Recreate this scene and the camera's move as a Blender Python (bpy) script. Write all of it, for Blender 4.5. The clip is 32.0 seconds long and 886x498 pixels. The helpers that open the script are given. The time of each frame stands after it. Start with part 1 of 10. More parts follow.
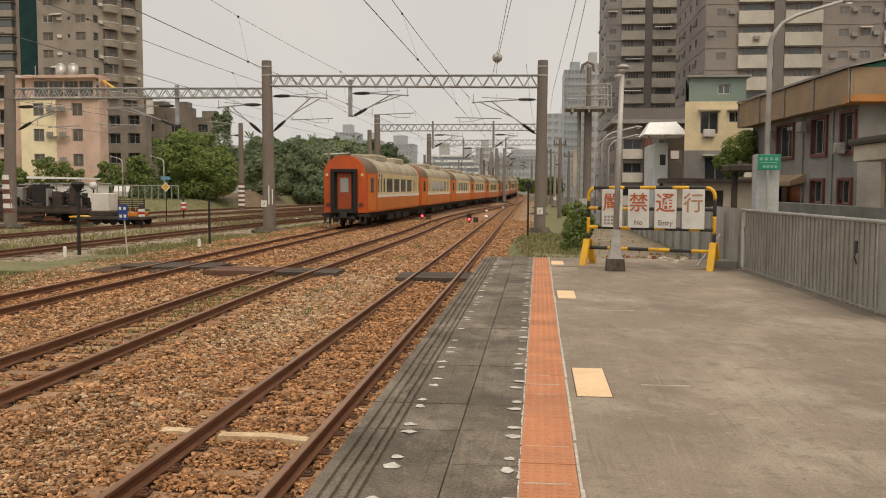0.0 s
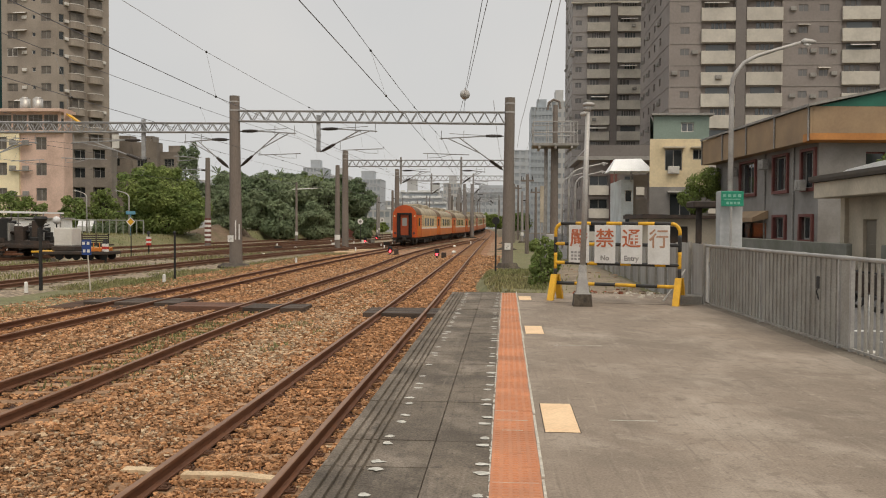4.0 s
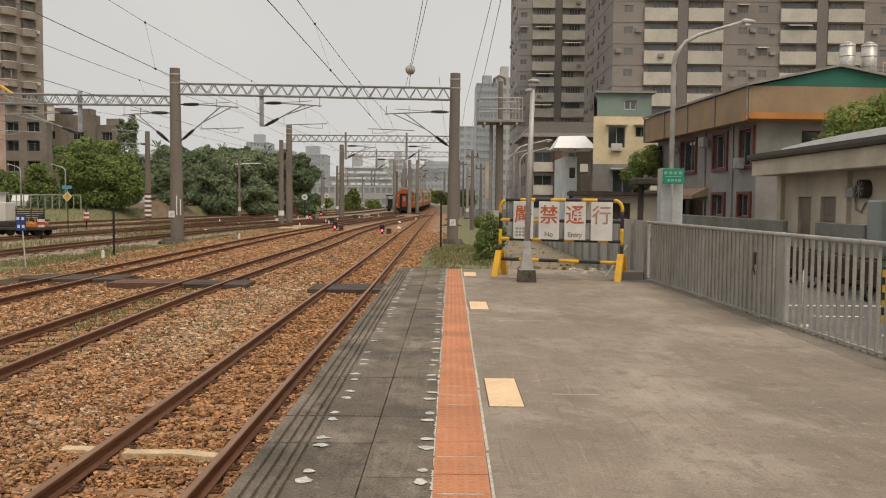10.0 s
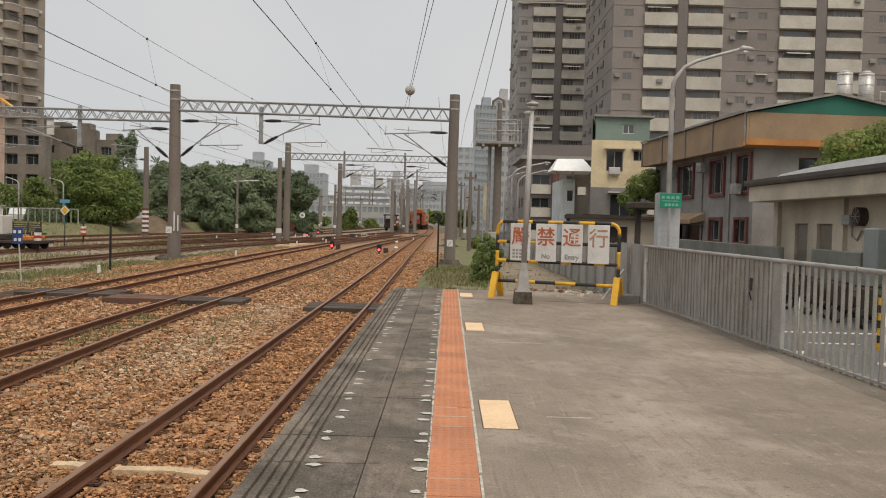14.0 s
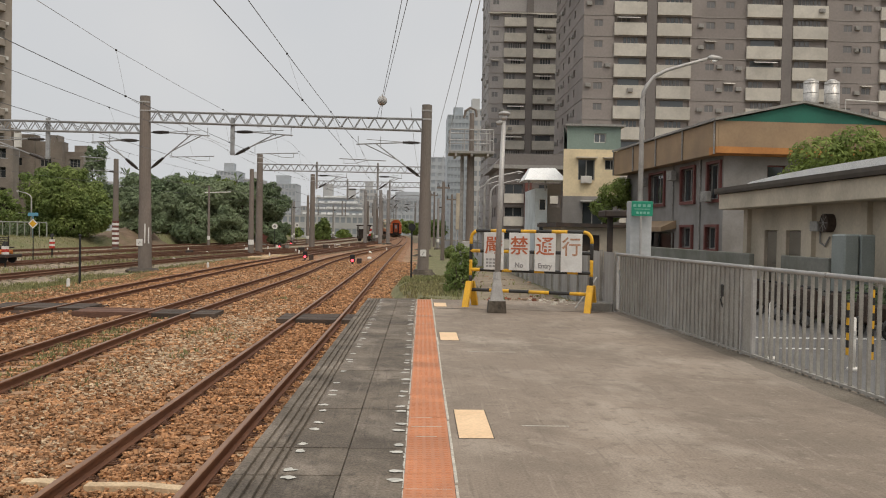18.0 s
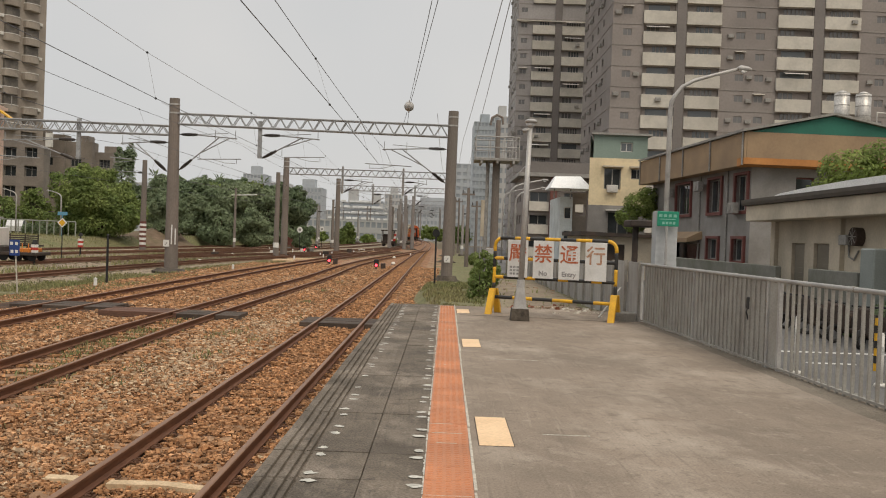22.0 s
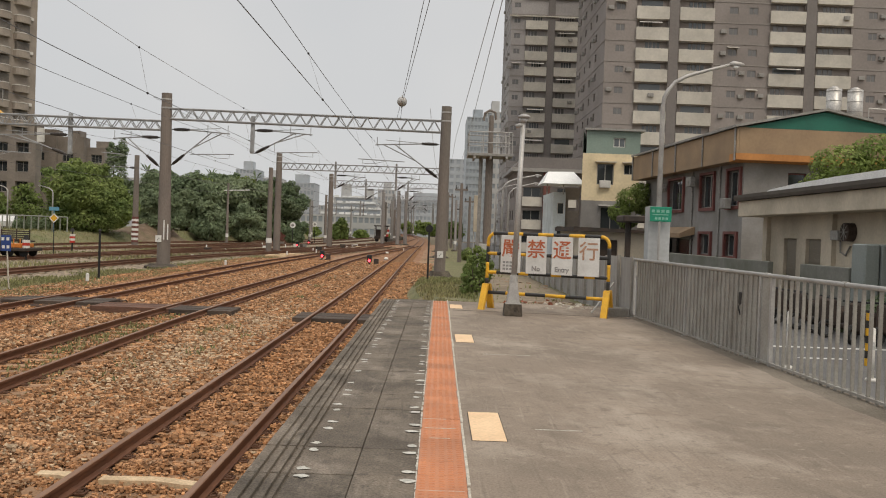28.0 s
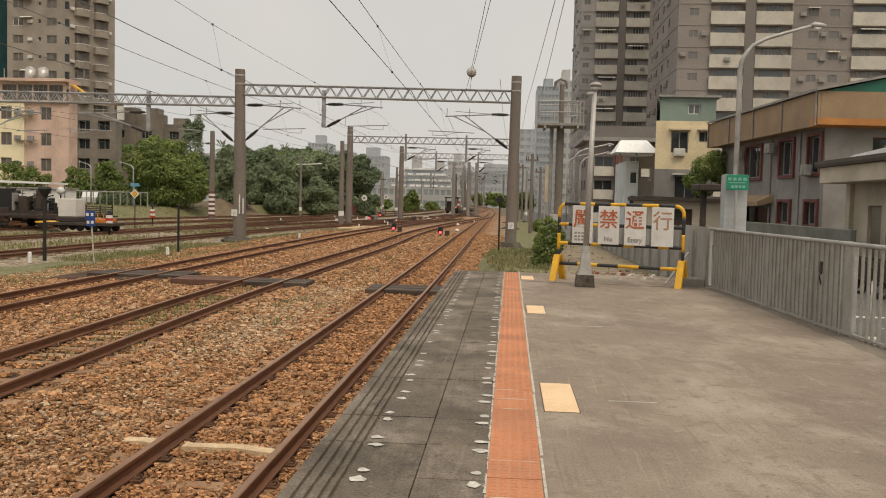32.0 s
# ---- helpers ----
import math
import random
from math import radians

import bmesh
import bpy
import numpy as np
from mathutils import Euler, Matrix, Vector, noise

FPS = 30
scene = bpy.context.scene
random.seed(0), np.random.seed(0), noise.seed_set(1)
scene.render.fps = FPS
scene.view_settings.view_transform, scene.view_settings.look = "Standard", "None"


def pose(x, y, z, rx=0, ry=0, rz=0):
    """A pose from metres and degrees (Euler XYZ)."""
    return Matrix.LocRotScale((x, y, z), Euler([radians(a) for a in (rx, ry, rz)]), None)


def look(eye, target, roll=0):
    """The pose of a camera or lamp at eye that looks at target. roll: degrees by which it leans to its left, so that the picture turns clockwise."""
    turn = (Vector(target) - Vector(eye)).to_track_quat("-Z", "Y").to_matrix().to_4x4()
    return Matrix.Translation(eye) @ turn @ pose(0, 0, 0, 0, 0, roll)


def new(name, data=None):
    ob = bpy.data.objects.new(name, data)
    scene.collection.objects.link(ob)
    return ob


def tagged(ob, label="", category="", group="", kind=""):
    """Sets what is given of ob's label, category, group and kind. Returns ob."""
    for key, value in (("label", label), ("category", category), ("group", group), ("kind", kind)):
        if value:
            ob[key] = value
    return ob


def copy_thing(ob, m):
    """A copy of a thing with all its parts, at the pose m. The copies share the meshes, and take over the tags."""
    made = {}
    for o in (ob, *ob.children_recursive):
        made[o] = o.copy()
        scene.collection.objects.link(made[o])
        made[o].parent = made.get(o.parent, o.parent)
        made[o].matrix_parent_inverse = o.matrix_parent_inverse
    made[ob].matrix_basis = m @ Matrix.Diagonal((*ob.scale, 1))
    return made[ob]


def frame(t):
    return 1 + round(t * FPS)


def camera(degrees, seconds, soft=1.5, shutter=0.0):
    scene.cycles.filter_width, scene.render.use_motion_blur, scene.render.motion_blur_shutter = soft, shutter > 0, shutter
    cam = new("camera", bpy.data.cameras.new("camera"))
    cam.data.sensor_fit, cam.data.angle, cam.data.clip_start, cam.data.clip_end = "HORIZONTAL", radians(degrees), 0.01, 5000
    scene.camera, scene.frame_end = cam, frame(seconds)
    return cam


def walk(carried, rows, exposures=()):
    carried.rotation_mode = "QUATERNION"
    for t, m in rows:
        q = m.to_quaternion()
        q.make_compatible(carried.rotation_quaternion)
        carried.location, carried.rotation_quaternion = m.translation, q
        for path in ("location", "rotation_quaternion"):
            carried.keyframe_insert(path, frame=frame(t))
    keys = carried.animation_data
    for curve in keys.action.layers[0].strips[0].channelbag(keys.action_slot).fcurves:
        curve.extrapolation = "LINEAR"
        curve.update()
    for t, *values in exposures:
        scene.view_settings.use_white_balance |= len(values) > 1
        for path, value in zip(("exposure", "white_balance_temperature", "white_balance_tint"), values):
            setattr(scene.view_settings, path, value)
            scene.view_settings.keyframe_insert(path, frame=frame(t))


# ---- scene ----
cam = camera(53.013, 32.0, soft=1.05)
PATH = [
    (0.0, pose(0, 0, 1.48, 86.080, -0.167, 5.988)),
    (0.5, pose(0, 0, 1.48, 86.057, 0.021, 6.343)),
    (1.0, pose(0, 0, 1.48, 86.018, 0.086, 5.432)),
    (1.5, pose(0, 0, 1.48, 86.562, -0.004, 4.770)),
    (2.0, pose(0, 0, 1.48, 87.127, 0.037, 4.426)),
    (2.5, pose(0, 0, 1.48, 87.810, -0.003, 4.226)),
    (3.0, pose(0, 0, 1.48, 88.138, -0.127, 4.204)),
    (3.5, pose(0, 0, 1.48, 88.413, -0.220, 3.919)),
    (5.5, pose(0, 0, 1.48, 87.895, -0.663, 4.217)),
    (6.0, pose(0, 0, 1.48, 87.698, -0.802, 4.215)),
    (6.5, pose(0, 0, 1.48, 87.424, -0.879, 4.205)),
    (7.0, pose(0, 0, 1.48, 87.043, -0.716, 4.171)),
    (7.5, pose(0, 0, 1.48, 86.884, -0.620, 3.947)),
    (8.0, pose(0, 0, 1.48, 86.814, -0.424, 2.640)),
    (8.5, pose(0, 0, 1.48, 86.837, -0.348, 2.144)),
    (9.0, pose(0, 0, 1.48, 86.782, -0.248, 1.540)),
    (9.5, pose(0, 0, 1.48, 87.113, -0.544, 0.742)),
    (10.0, pose(0, 0, 1.48, 86.848, -0.498, 0.395)),
    (10.5, pose(0, 0, 1.48, 86.919, -0.796, 0.444)),
    (11.0, pose(0, 0, 1.48, 87.256, -0.925, 0.565)),
    (11.5, pose(0, 0, 1.48, 87.507, -0.941, 0.901)),
    (12.0, pose(0, 0, 1.48, 87.984, -1.031, 0.845)),
    (12.5, pose(0, 0, 1.48, 88.231, -1.176, 1.141)),
    (13.0, pose(0, 0, 1.48, 88.553, -1.353, 1.029)),
    (13.5, pose(0, 0, 1.48, 88.182, -1.503, 0.960)),
    (14.0, pose(0, 0, 1.48, 88.169, -1.486, 0.233)),
    (14.5, pose(0, 0, 1.48, 88.578, -1.131, -0.284)),
    (15.0, pose(0, 0, 1.48, 89.147, -0.977, -0.865)),
    (15.5, pose(0, 0, 1.48, 89.425, -0.751, -1.048)),
    (17.5, pose(0, 0, 1.48, 88.819, -0.854, -1.504)),
    (18.0, pose(0, 0, 1.48, 88.838, -0.980, -1.489)),
    (18.5, pose(0, 0, 1.48, 88.802, -1.093, -1.527)),
    (19.0, pose(0, 0, 1.48, 88.939, -1.076, -1.423)),
    (19.5, pose(0, 0, 1.48, 89.292, -1.150, -1.147)),
    (20.0, pose(0, 0, 1.48, 89.493, -1.366, -0.879)),
    (20.5, pose(0, 0, 1.48, 89.676, -1.471, -1.066)),
    (21.0, pose(0, 0, 1.48, 89.810, -1.418, -1.009)),
    (21.5, pose(0, 0, 1.48, 89.780, -1.528, -0.887)),
    (22.0, pose(0, 0, 1.48, 89.207, -2.058, 0.075)),
    (22.5, pose(0, 0, 1.48, 88.626, -2.152, 1.168)),
    (23.0, pose(0, 0, 1.48, 88.355, -2.137, 1.913)),
    (23.5, pose(0, 0, 1.48, 89.010, -1.677, 0.587)),
    (24.0, pose(0, 0, 1.48, 89.411, -1.476, -0.155)),
    (24.5, pose(0, 0, 1.48, 89.552, -1.361, -0.686)),
    (25.0, pose(0, 0, 1.48, 89.206, -1.216, -0.895)),
    (25.5, pose(0, 0, 1.48, 88.714, -1.217, -1.315)),
    (27.5, pose(0, 0, 1.48, 89.246, -1.569, -0.948)),
    (28.0, pose(0, 0, 1.48, 88.925, -2.060, -0.373)),
    (28.5, pose(0, 0, 1.48, 88.314, -2.084, 0.968)),
    (29.0, pose(0, 0, 1.48, 87.555, -1.553, 2.507)),
    (29.5, pose(0, 0, 1.48, 87.367, -1.324, 3.019)),
    (30.0, pose(0, 0, 1.48, 87.196, -1.417, 3.586)),
    (30.5, pose(0, 0, 1.48, 87.038, -1.294, 3.681)),
    (31.0, pose(0, 0, 1.48, 86.905, -1.270, 3.893)),
    (31.5, pose(0, 0, 1.48, 87.031, -1.457, 4.034)),
    (32.0, pose(0, 0, 1.48, 86.948, -1.399, 4.177)),
]
SKY, SUN, ZENITH = 0.93, 1.4, 1.75
walk(cam, PATH, [(0.0, 0.0, 7850, 11), (3.0, 0.0, 7250, 10), (6.0, 0.0, 7350, 10), (9.0, 0.0, 7500, 10), (12.0, 0.0, 7200, 10), (19.0, 0.0, 6950, 10), (21.0, 0.0, 7000, 10), (23.0, 0.0, 7350, 10), (25.0, 0.0, 6950, 10), (28.0, 0.0, 7050, 10), (32.0, 0.0, 7650, 10)])

# ---- world and light: bright overcast, soft sun from behind the camera ----
def setup_world():
    w = bpy.data.worlds.new("overcast_sky")
    w.use_nodes = True
    nt = w.node_tree
    bg = nt.nodes["Background"]
    sky = nt.nodes.new("ShaderNodeTexSky")
    sky.sky_type, sky.sun_disc = "NISHITA", False
    sky.sun_elevation, sky.sun_rotation = radians(56), radians(148)
    sky.dust_density, sky.air_density = 4.0, 1.0
    dim = nt.nodes.new("ShaderNodeMix")
    dim.data_type, dim.blend_type = "RGBA", "MULTIPLY"
    dim.inputs[0].default_value = 1.0
    dim.inputs[7].default_value = (0.09, 0.09, 0.09, 1)
    nt.links.new(sky.outputs[0], dim.inputs[6])
    tc = nt.nodes.new("ShaderNodeTexCoord")
    cloud = nt.nodes.new("ShaderNodeTexNoise")
    cloud.inputs["Scale"].default_value, cloud.inputs["Detail"].default_value = 1.6, 4
    nt.links.new(tc.outputs["Generated"], cloud.inputs["Vector"])
    # an overcast sky is brighter overhead than at the horizon
    sep = nt.nodes.new("ShaderNodeSeparateXYZ")
    nt.links.new(tc.outputs["Generated"], sep.inputs[0])
    up = nt.nodes.new("ShaderNodeMapRange")
    up.interpolation_type = "SMOOTHSTEP"
    up.inputs[1].default_value, up.inputs[2].default_value = 0.25, 0.95
    up.inputs[3].default_value, up.inputs[4].default_value = 1.0, ZENITH
    nt.links.new(sep.outputs[2], up.inputs[0])
    ramp = nt.nodes.new("ShaderNodeValToRGB")
    ramp.color_ramp.elements[0].color = (0.60, 0.655, 0.735, 1)
    ramp.color_ramp.elements[1].color = (0.77, 0.79, 0.83, 1)
    ramp.color_ramp.elements[0].position, ramp.color_ramp.elements[1].position = 0.3, 0.7
    nt.links.new(cloud.outputs[0], ramp.inputs[0])
    mix = nt.nodes.new("ShaderNodeMix")
    mix.data_type = "RGBA"
    mix.inputs[0].default_value = 0.9
    nt.links.new(dim.outputs[2], mix.inputs[6])
    nt.links.new(ramp.outputs[0], mix.inputs[7])
    nt.links.new(mix.outputs[2], bg.inputs[0])
    gain = nt.nodes.new("ShaderNodeMath")
    gain.operation = "MULTIPLY"
    gain.inputs[1].default_value = SKY
    nt.links.new(up.outputs[0], gain.inputs[0])
    nt.links.new(gain.outputs[0], bg.inputs[1])
    scene.world = w
    sun = bpy.data.lights.new("sun", "SUN")
    sun.energy, sun.angle, sun.color = SUN, radians(35), (1.0, 0.94, 0.85)
    ob = new("sun", sun)
    az, el = radians(148), radians(56)
    d = Vector((math.sin(az) * math.cos(el), math.cos(az) * math.cos(el), math.sin(el)))
    ob.matrix_world = look(d * 200, (0, 0, 0))


setup_world()


# ---- materials ----
def mat(name, a, b=None, scale=3.0, rough=0.8, metal=0.0, fine=40.0, grain=0.25, bump=0.3, bump_d=0.01,
        stain=None, stain_scale=0.5, stain_amt=0.5, island=0.0, objrand=0.0, local=False, emit=0.0, stretch=None, spec=0.4):
    m = bpy.data.materials.new(name)
    m.use_nodes = True
    nt = m.node_tree
    bs = nt.nodes["Principled BSDF"]
    L = nt.links.new
    if local:
        co = nt.nodes.new("ShaderNodeTexCoord").outputs["Object"]
    else:
        co = nt.nodes.new("ShaderNodeNewGeometry").outputs["Position"]
    if stretch:
        mp = nt.nodes.new("ShaderNodeMapping")
        mp.inputs["Scale"].default_value = stretch
        L(co, mp.inputs[0])
        co = mp.outputs[0]

    def tex(s, detail=3.0):
        n = nt.nodes.new("ShaderNodeTexNoise")
        n.inputs["Scale"].default_value, n.inputs["Detail"].default_value = s, detail
        L(co, n.inputs["Vector"])
        return n.outputs[0]

    def ramped(x, lo, hi):
        r = nt.nodes.new("ShaderNodeMapRange")
        r.inputs[1].default_value, r.inputs[2].default_value = lo, hi
        L(x, r.inputs[0])
        return r.outputs[0]

    def mixed(f, x, y, mode="MIX"):
        n = nt.nodes.new("ShaderNodeMix")
        n.data_type, n.blend_type = "RGBA", mode
        for v, s in ((f, n.inputs[0]), (x, n.inputs[6]), (y, n.inputs[7])):
            if isinstance(v, (int, float)):
                s.default_value = v
            elif isinstance(v, tuple):
                s.default_value = (*v, 1)
            else:
                L(v, s)
        return n.outputs[2]

    col = mixed(ramped(tex(scale), 0.35, 0.65), a, b or tuple(c * 0.8 for c in a))
    if stain:
        f = nt.nodes.new("ShaderNodeMath")
        f.operation = "MULTIPLY"
        f.inputs[1].default_value = stain_amt
        L(ramped(tex(stain_scale, 5.0), 0.45, 0.68), f.inputs[0])
        col = mixed(f.outputs[0], col, stain)
    g = tex(fine, 2.0)
    if grain:
        v = nt.nodes.new("ShaderNodeMapRange")
        v.inputs[1].default_value, v.inputs[2].default_value = 0.25, 0.75
        v.inputs[3].default_value, v.inputs[4].default_value = 1 - grain, 1 + grain
        L(g, v.inputs[0])
        col = mixed(1.0, col, v.outputs[0], "MULTIPLY")
    if island or objrand:
        if island:
            r = nt.nodes.new("ShaderNodeNewGeometry").outputs["Random Per Island"]
        else:
            r = nt.nodes.new("ShaderNodeObjectInfo").outputs["Random"]
        k = island or objrand
        v = nt.nodes.new("ShaderNodeMapRange")
        v.inputs[3].default_value, v.inputs[4].default_value = 1 - k, 1 + k
        L(r, v.inputs[0])
        col = mixed(1.0, col, v.outputs[0], "MULTIPLY")
    L(col, bs.inputs["Base Color"])
    rr = nt.nodes.new("ShaderNodeMapRange")
    rr.inputs[3].default_value, rr.inputs[4].default_value = max(0.03, rough - 0.12), min(1, rough + 0.1)
    L(g, rr.inputs[0])
    L(rr.outputs[0], bs.inputs["Roughness"])
    bs.inputs["Metallic"].default_value = metal
    bs.inputs["Specular IOR Level"].default_value = spec
    if bump:
        bp = nt.nodes.new("ShaderNodeBump")
        bp.inputs["Strength"].default_value, bp.inputs["Distance"].default_value = bump, bump_d
        L(g, bp.inputs["Height"])
        L(bp.outputs[0], bs.inputs["Normal"])
    if emit:
        bs.inputs["Emission Color"].default_value = (*a, 1)
        bs.inputs["Emission Strength"].default_value = emit
    return m


def weathered(name, base, dark, pale, rough=0.86, scales=(0.5, 2.4, 9.0), bump_d=0.004, dirt=0.75, objrand=0.0, streak=False, grit=0.4):
    """Concrete that has stood in the weather: broad damp blotches, mid-size patches, pale scuffs and pits."""
    m = bpy.data.materials.new(name)
    m.use_nodes = True
    nt = m.node_tree
    bs, L = nt.nodes["Principled BSDF"], nt.links.new
    co = nt.nodes.new("ShaderNodeNewGeometry").outputs["Position"]

    def layer(scale, lo, hi, amt, detail=6.0, rough_=0.6, squash=None, turn=0.0):
        v = co
        if squash:
            mp = nt.nodes.new("ShaderNodeMapping")
            mp.vector_type = "TEXTURE"
            mp.inputs["Scale"].default_value = tuple(1 / q for q in squash)
            mp.inputs["Rotation"].default_value = (0, 0, turn)
            L(co, mp.inputs[0])
            v = mp.outputs[0]
        n = nt.nodes.new("ShaderNodeTexNoise")
        n.inputs["Scale"].default_value, n.inputs["Detail"].default_value, n.inputs["Roughness"].default_value = scale, detail, rough_
        L(v, n.inputs["Vector"])
        r = nt.nodes.new("ShaderNodeMapRange")
        r.inputs[1].default_value, r.inputs[2].default_value, r.inputs[4].default_value = lo, hi, amt
        L(n.outputs[0], r.inputs[0])
        return r.outputs[0]

    def over(f, a, b):
        n = nt.nodes.new("ShaderNodeMix")
        n.data_type = "RGBA"
        L(f, n.inputs[0])
        if isinstance(a, tuple):
            n.inputs[6].default_value = (*a, 1)
        else:
            L(a, n.inputs[6])
        n.inputs[7].default_value = (*b, 1)
        return n.outputs[2]
    c = over(layer(scales[0], 0.40, 0.62, dirt), base, dark)
    c = over(layer(scales[1], 0.46, 0.70, 0.7), c, tuple((x + y) / 2 for x, y in zip(base, dark)))
    c = over(layer(scales[0] * 1.7, 0.50, 0.66, 0.75, squash=(1.0, 0.55, 1.0)), c, pale)
    c = over(layer(scales[2], 0.58, 0.72, 0.6), c, pale)
    c = over(layer(scales[2] * 2.2, 0.60, 0.75, 0.75), c, tuple(x * 0.55 for x in dark))
    if streak:
        # brush and tyre marks, and dried puddles
        c = over(layer(3.0, 0.54, 0.68, 0.4, squash=(1.0, 0.4, 1.0), turn=0.8), c, pale)
        c = over(layer(3.4, 0.54, 0.68, 0.5, squash=(1.0, 0.33, 1.0), turn=0.4), c, dark)
        c = over(layer(7.0, 0.56, 0.64, 0.55), c, dark)
        c = over(layer(0.28, 0.52, 0.60, 0.5), c, tuple(x * 0.88 for x in base))
        c = over(layer(26.0, 0.66, 0.72, 0.8), c, tuple(x * 0.45 for x in dark))
        # broom lines drawn along the length
        c = over(layer(30.0, 0.56, 0.72, 0.4, 3.0, squash=(1.0, 0.03, 1.0), turn=0.03), c, tuple(x * 0.8 for x in dark))
        c = over(layer(22.0, 0.60, 0.76, 0.35, 3.0, squash=(1.0, 0.04, 1.0), turn=-0.03), c, pale)
    fine = layer(60.0, 0.2, 0.8, 1.0, 2.0)
    k = nt.nodes.new("ShaderNodeMapRange")
    k.inputs[3].default_value, k.inputs[4].default_value = 1 - grit, 1 + grit
    L(fine, k.inputs[0])
    mul = nt.nodes.new("ShaderNodeMix")
    mul.data_type, mul.blend_type = "RGBA", "MULTIPLY"
    mul.inputs[0].default_value = 1.0
    L(c, mul.inputs[6])
    L(k.outputs[0], mul.inputs[7])
    out = mul.outputs[2]
    if objrand:
        oi = nt.nodes.new("ShaderNodeObjectInfo").outputs["Random"]
        k2 = nt.nodes.new("ShaderNodeMapRange")
        k2.inputs[3].default_value, k2.inputs[4].default_value = 1 - objrand, 1 + objrand
        L(oi, k2.inputs[0])
        m2 = nt.nodes.new("ShaderNodeMix")
        m2.data_type, m2.blend_type = "RGBA", "MULTIPLY"
        m2.inputs[0].default_value = 1.0
        L(out, m2.inputs[6])
        L(k2.outputs[0], m2.inputs[7])
        out = m2.outputs[2]
    L(out, bs.inputs["Base Color"])
    bs.inputs["Roughness"].default_value = rough
    bs.inputs["Specular IOR Level"].default_value = 0.35
    bp = nt.nodes.new("ShaderNodeBump")
    bp.inputs["Strength"].default_value, bp.inputs["Distance"].default_value = 0.6, bump_d
    L(fine, bp.inputs["Height"])
    L(bp.outputs[0], bs.inputs["Normal"])
    return m


def leafy(name, a, b, scale, k=0.4, through_=0.35):
    """Leaves: matt above, with some of the daylight passing through them."""
    m = mat(name, a, b, scale, 0.7, fine=4, grain=0.25, bump=0, island=k, spec=0.2)
    nt = m.node_tree
    bs = nt.nodes["Principled BSDF"]
    out = [n for n in nt.nodes if n.type == "OUTPUT_MATERIAL"][0]
    tr = nt.nodes.new("ShaderNodeBsdfTranslucent")
    nt.links.new(bs.inputs["Base Color"].links[0].from_socket, tr.inputs["Color"])
    mx = nt.nodes.new("ShaderNodeMixShader")
    mx.inputs[0].default_value = through_
    nt.links.new(bs.outputs[0], mx.inputs[1])
    nt.links.new(tr.outputs[0], mx.inputs[2])
    nt.links.new(mx.outputs[0], out.inputs["Surface"])
    return m


def glass(name, tint):
    m = bpy.data.materials.new(name)
    m.use_nodes = True
    bs = m.node_tree.nodes["Principled BSDF"]
    bs.inputs["Base Color"].default_value = (*tint, 1)
    bs.inputs["Roughness"].default_value = 0.08
    bs.inputs["Specular IOR Level"].default_value = 0.6
    return m


M = {}
M["concrete"] = weathered("platform_concrete", (0.277, 0.217, 0.165), (0.17, 0.134, 0.101), (0.385, 0.318, 0.252), streak=True, grit=0.25)
M["concrete_old"] = mat("weathered_concrete", (0.22, 0.205, 0.18), (0.15, 0.14, 0.125), 1.6, 0.9, fine=35, grain=0.2, bump=0.4, stain=(0.10, 0.095, 0.085), stain_scale=0.8, stain_amt=0.5)
M["paver"] = weathered("edge_slab_concrete", (0.178, 0.143, 0.108), (0.068, 0.055, 0.042), (0.27, 0.223, 0.176), scales=(1.1, 4.0, 14.0), objrand=0.12, bump_d=0.014, streak=True, grit=0.5)
M["tactile"] = mat("orange_tactile_tile", (0.55, 0.225, 0.108), (0.47, 0.185, 0.088), 2.5, 0.65, fine=80, grain=0.14, bump=0.2, bump_d=0.002, stain=(0.33, 0.15, 0.085), stain_scale=1.6, stain_amt=0.5, objrand=0.09)
M["mortar"] = mat("pale_mortar", (0.55, 0.50, 0.42), (0.40, 0.36, 0.30), 9, 0.9, fine=50)
M["brick_red"] = mat("broken_red_brick", (0.30, 0.105, 0.06), (0.20, 0.07, 0.042), 4, 0.9, fine=40, grain=0.3, bump=0.3, island=0.4)
M["rubble"] = mat("dusty_brick_and_concrete_rubble", (0.34, 0.27, 0.20), (0.27, 0.17, 0.11), 1.5, 0.92, fine=40, grain=0.3, bump=0.3, island=0.5)
M["spots"] = mat("white_paint_spots", (0.60, 0.57, 0.50), (0.42, 0.40, 0.35), 12, 0.85, fine=60)
M["beige"] = mat("beige_floor_plate", (0.80, 0.56, 0.34), (0.72, 0.49, 0.29), 3, 0.7, fine=40, grain=0.12, bump=0.15)
M["stone_rust"] = mat("rusty_ballast_stone", (0.425, 0.218, 0.102), (0.30, 0.146, 0.064), 2.0, 0.92, fine=30, grain=0.35, bump=0.3, island=0.5, stain=(0.43, 0.24, 0.13), stain_scale=3.0, stain_amt=0.45)
M["stone_grey"] = mat("grey_brown_ballast_stone", (0.41, 0.218, 0.108), (0.235, 0.114, 0.05), 2.2, 0.92, fine=30, grain=0.35, bump=0.3, island=0.6, stain=(0.50, 0.34, 0.21), stain_scale=3.5, stain_amt=0.45)
# two near-black beds: shade in the gaps between stones is put into the colour
M["bed_rust_shaded"] = mat("rusty_ballast", (0.05, 0.019, 0.008), (0.03, 0.011, 0.005), 9, 0.95, fine=5, grain=0.6, bump=1.0, bump_d=0.05, stain=(0.08, 0.036, 0.017), stain_scale=0.4)
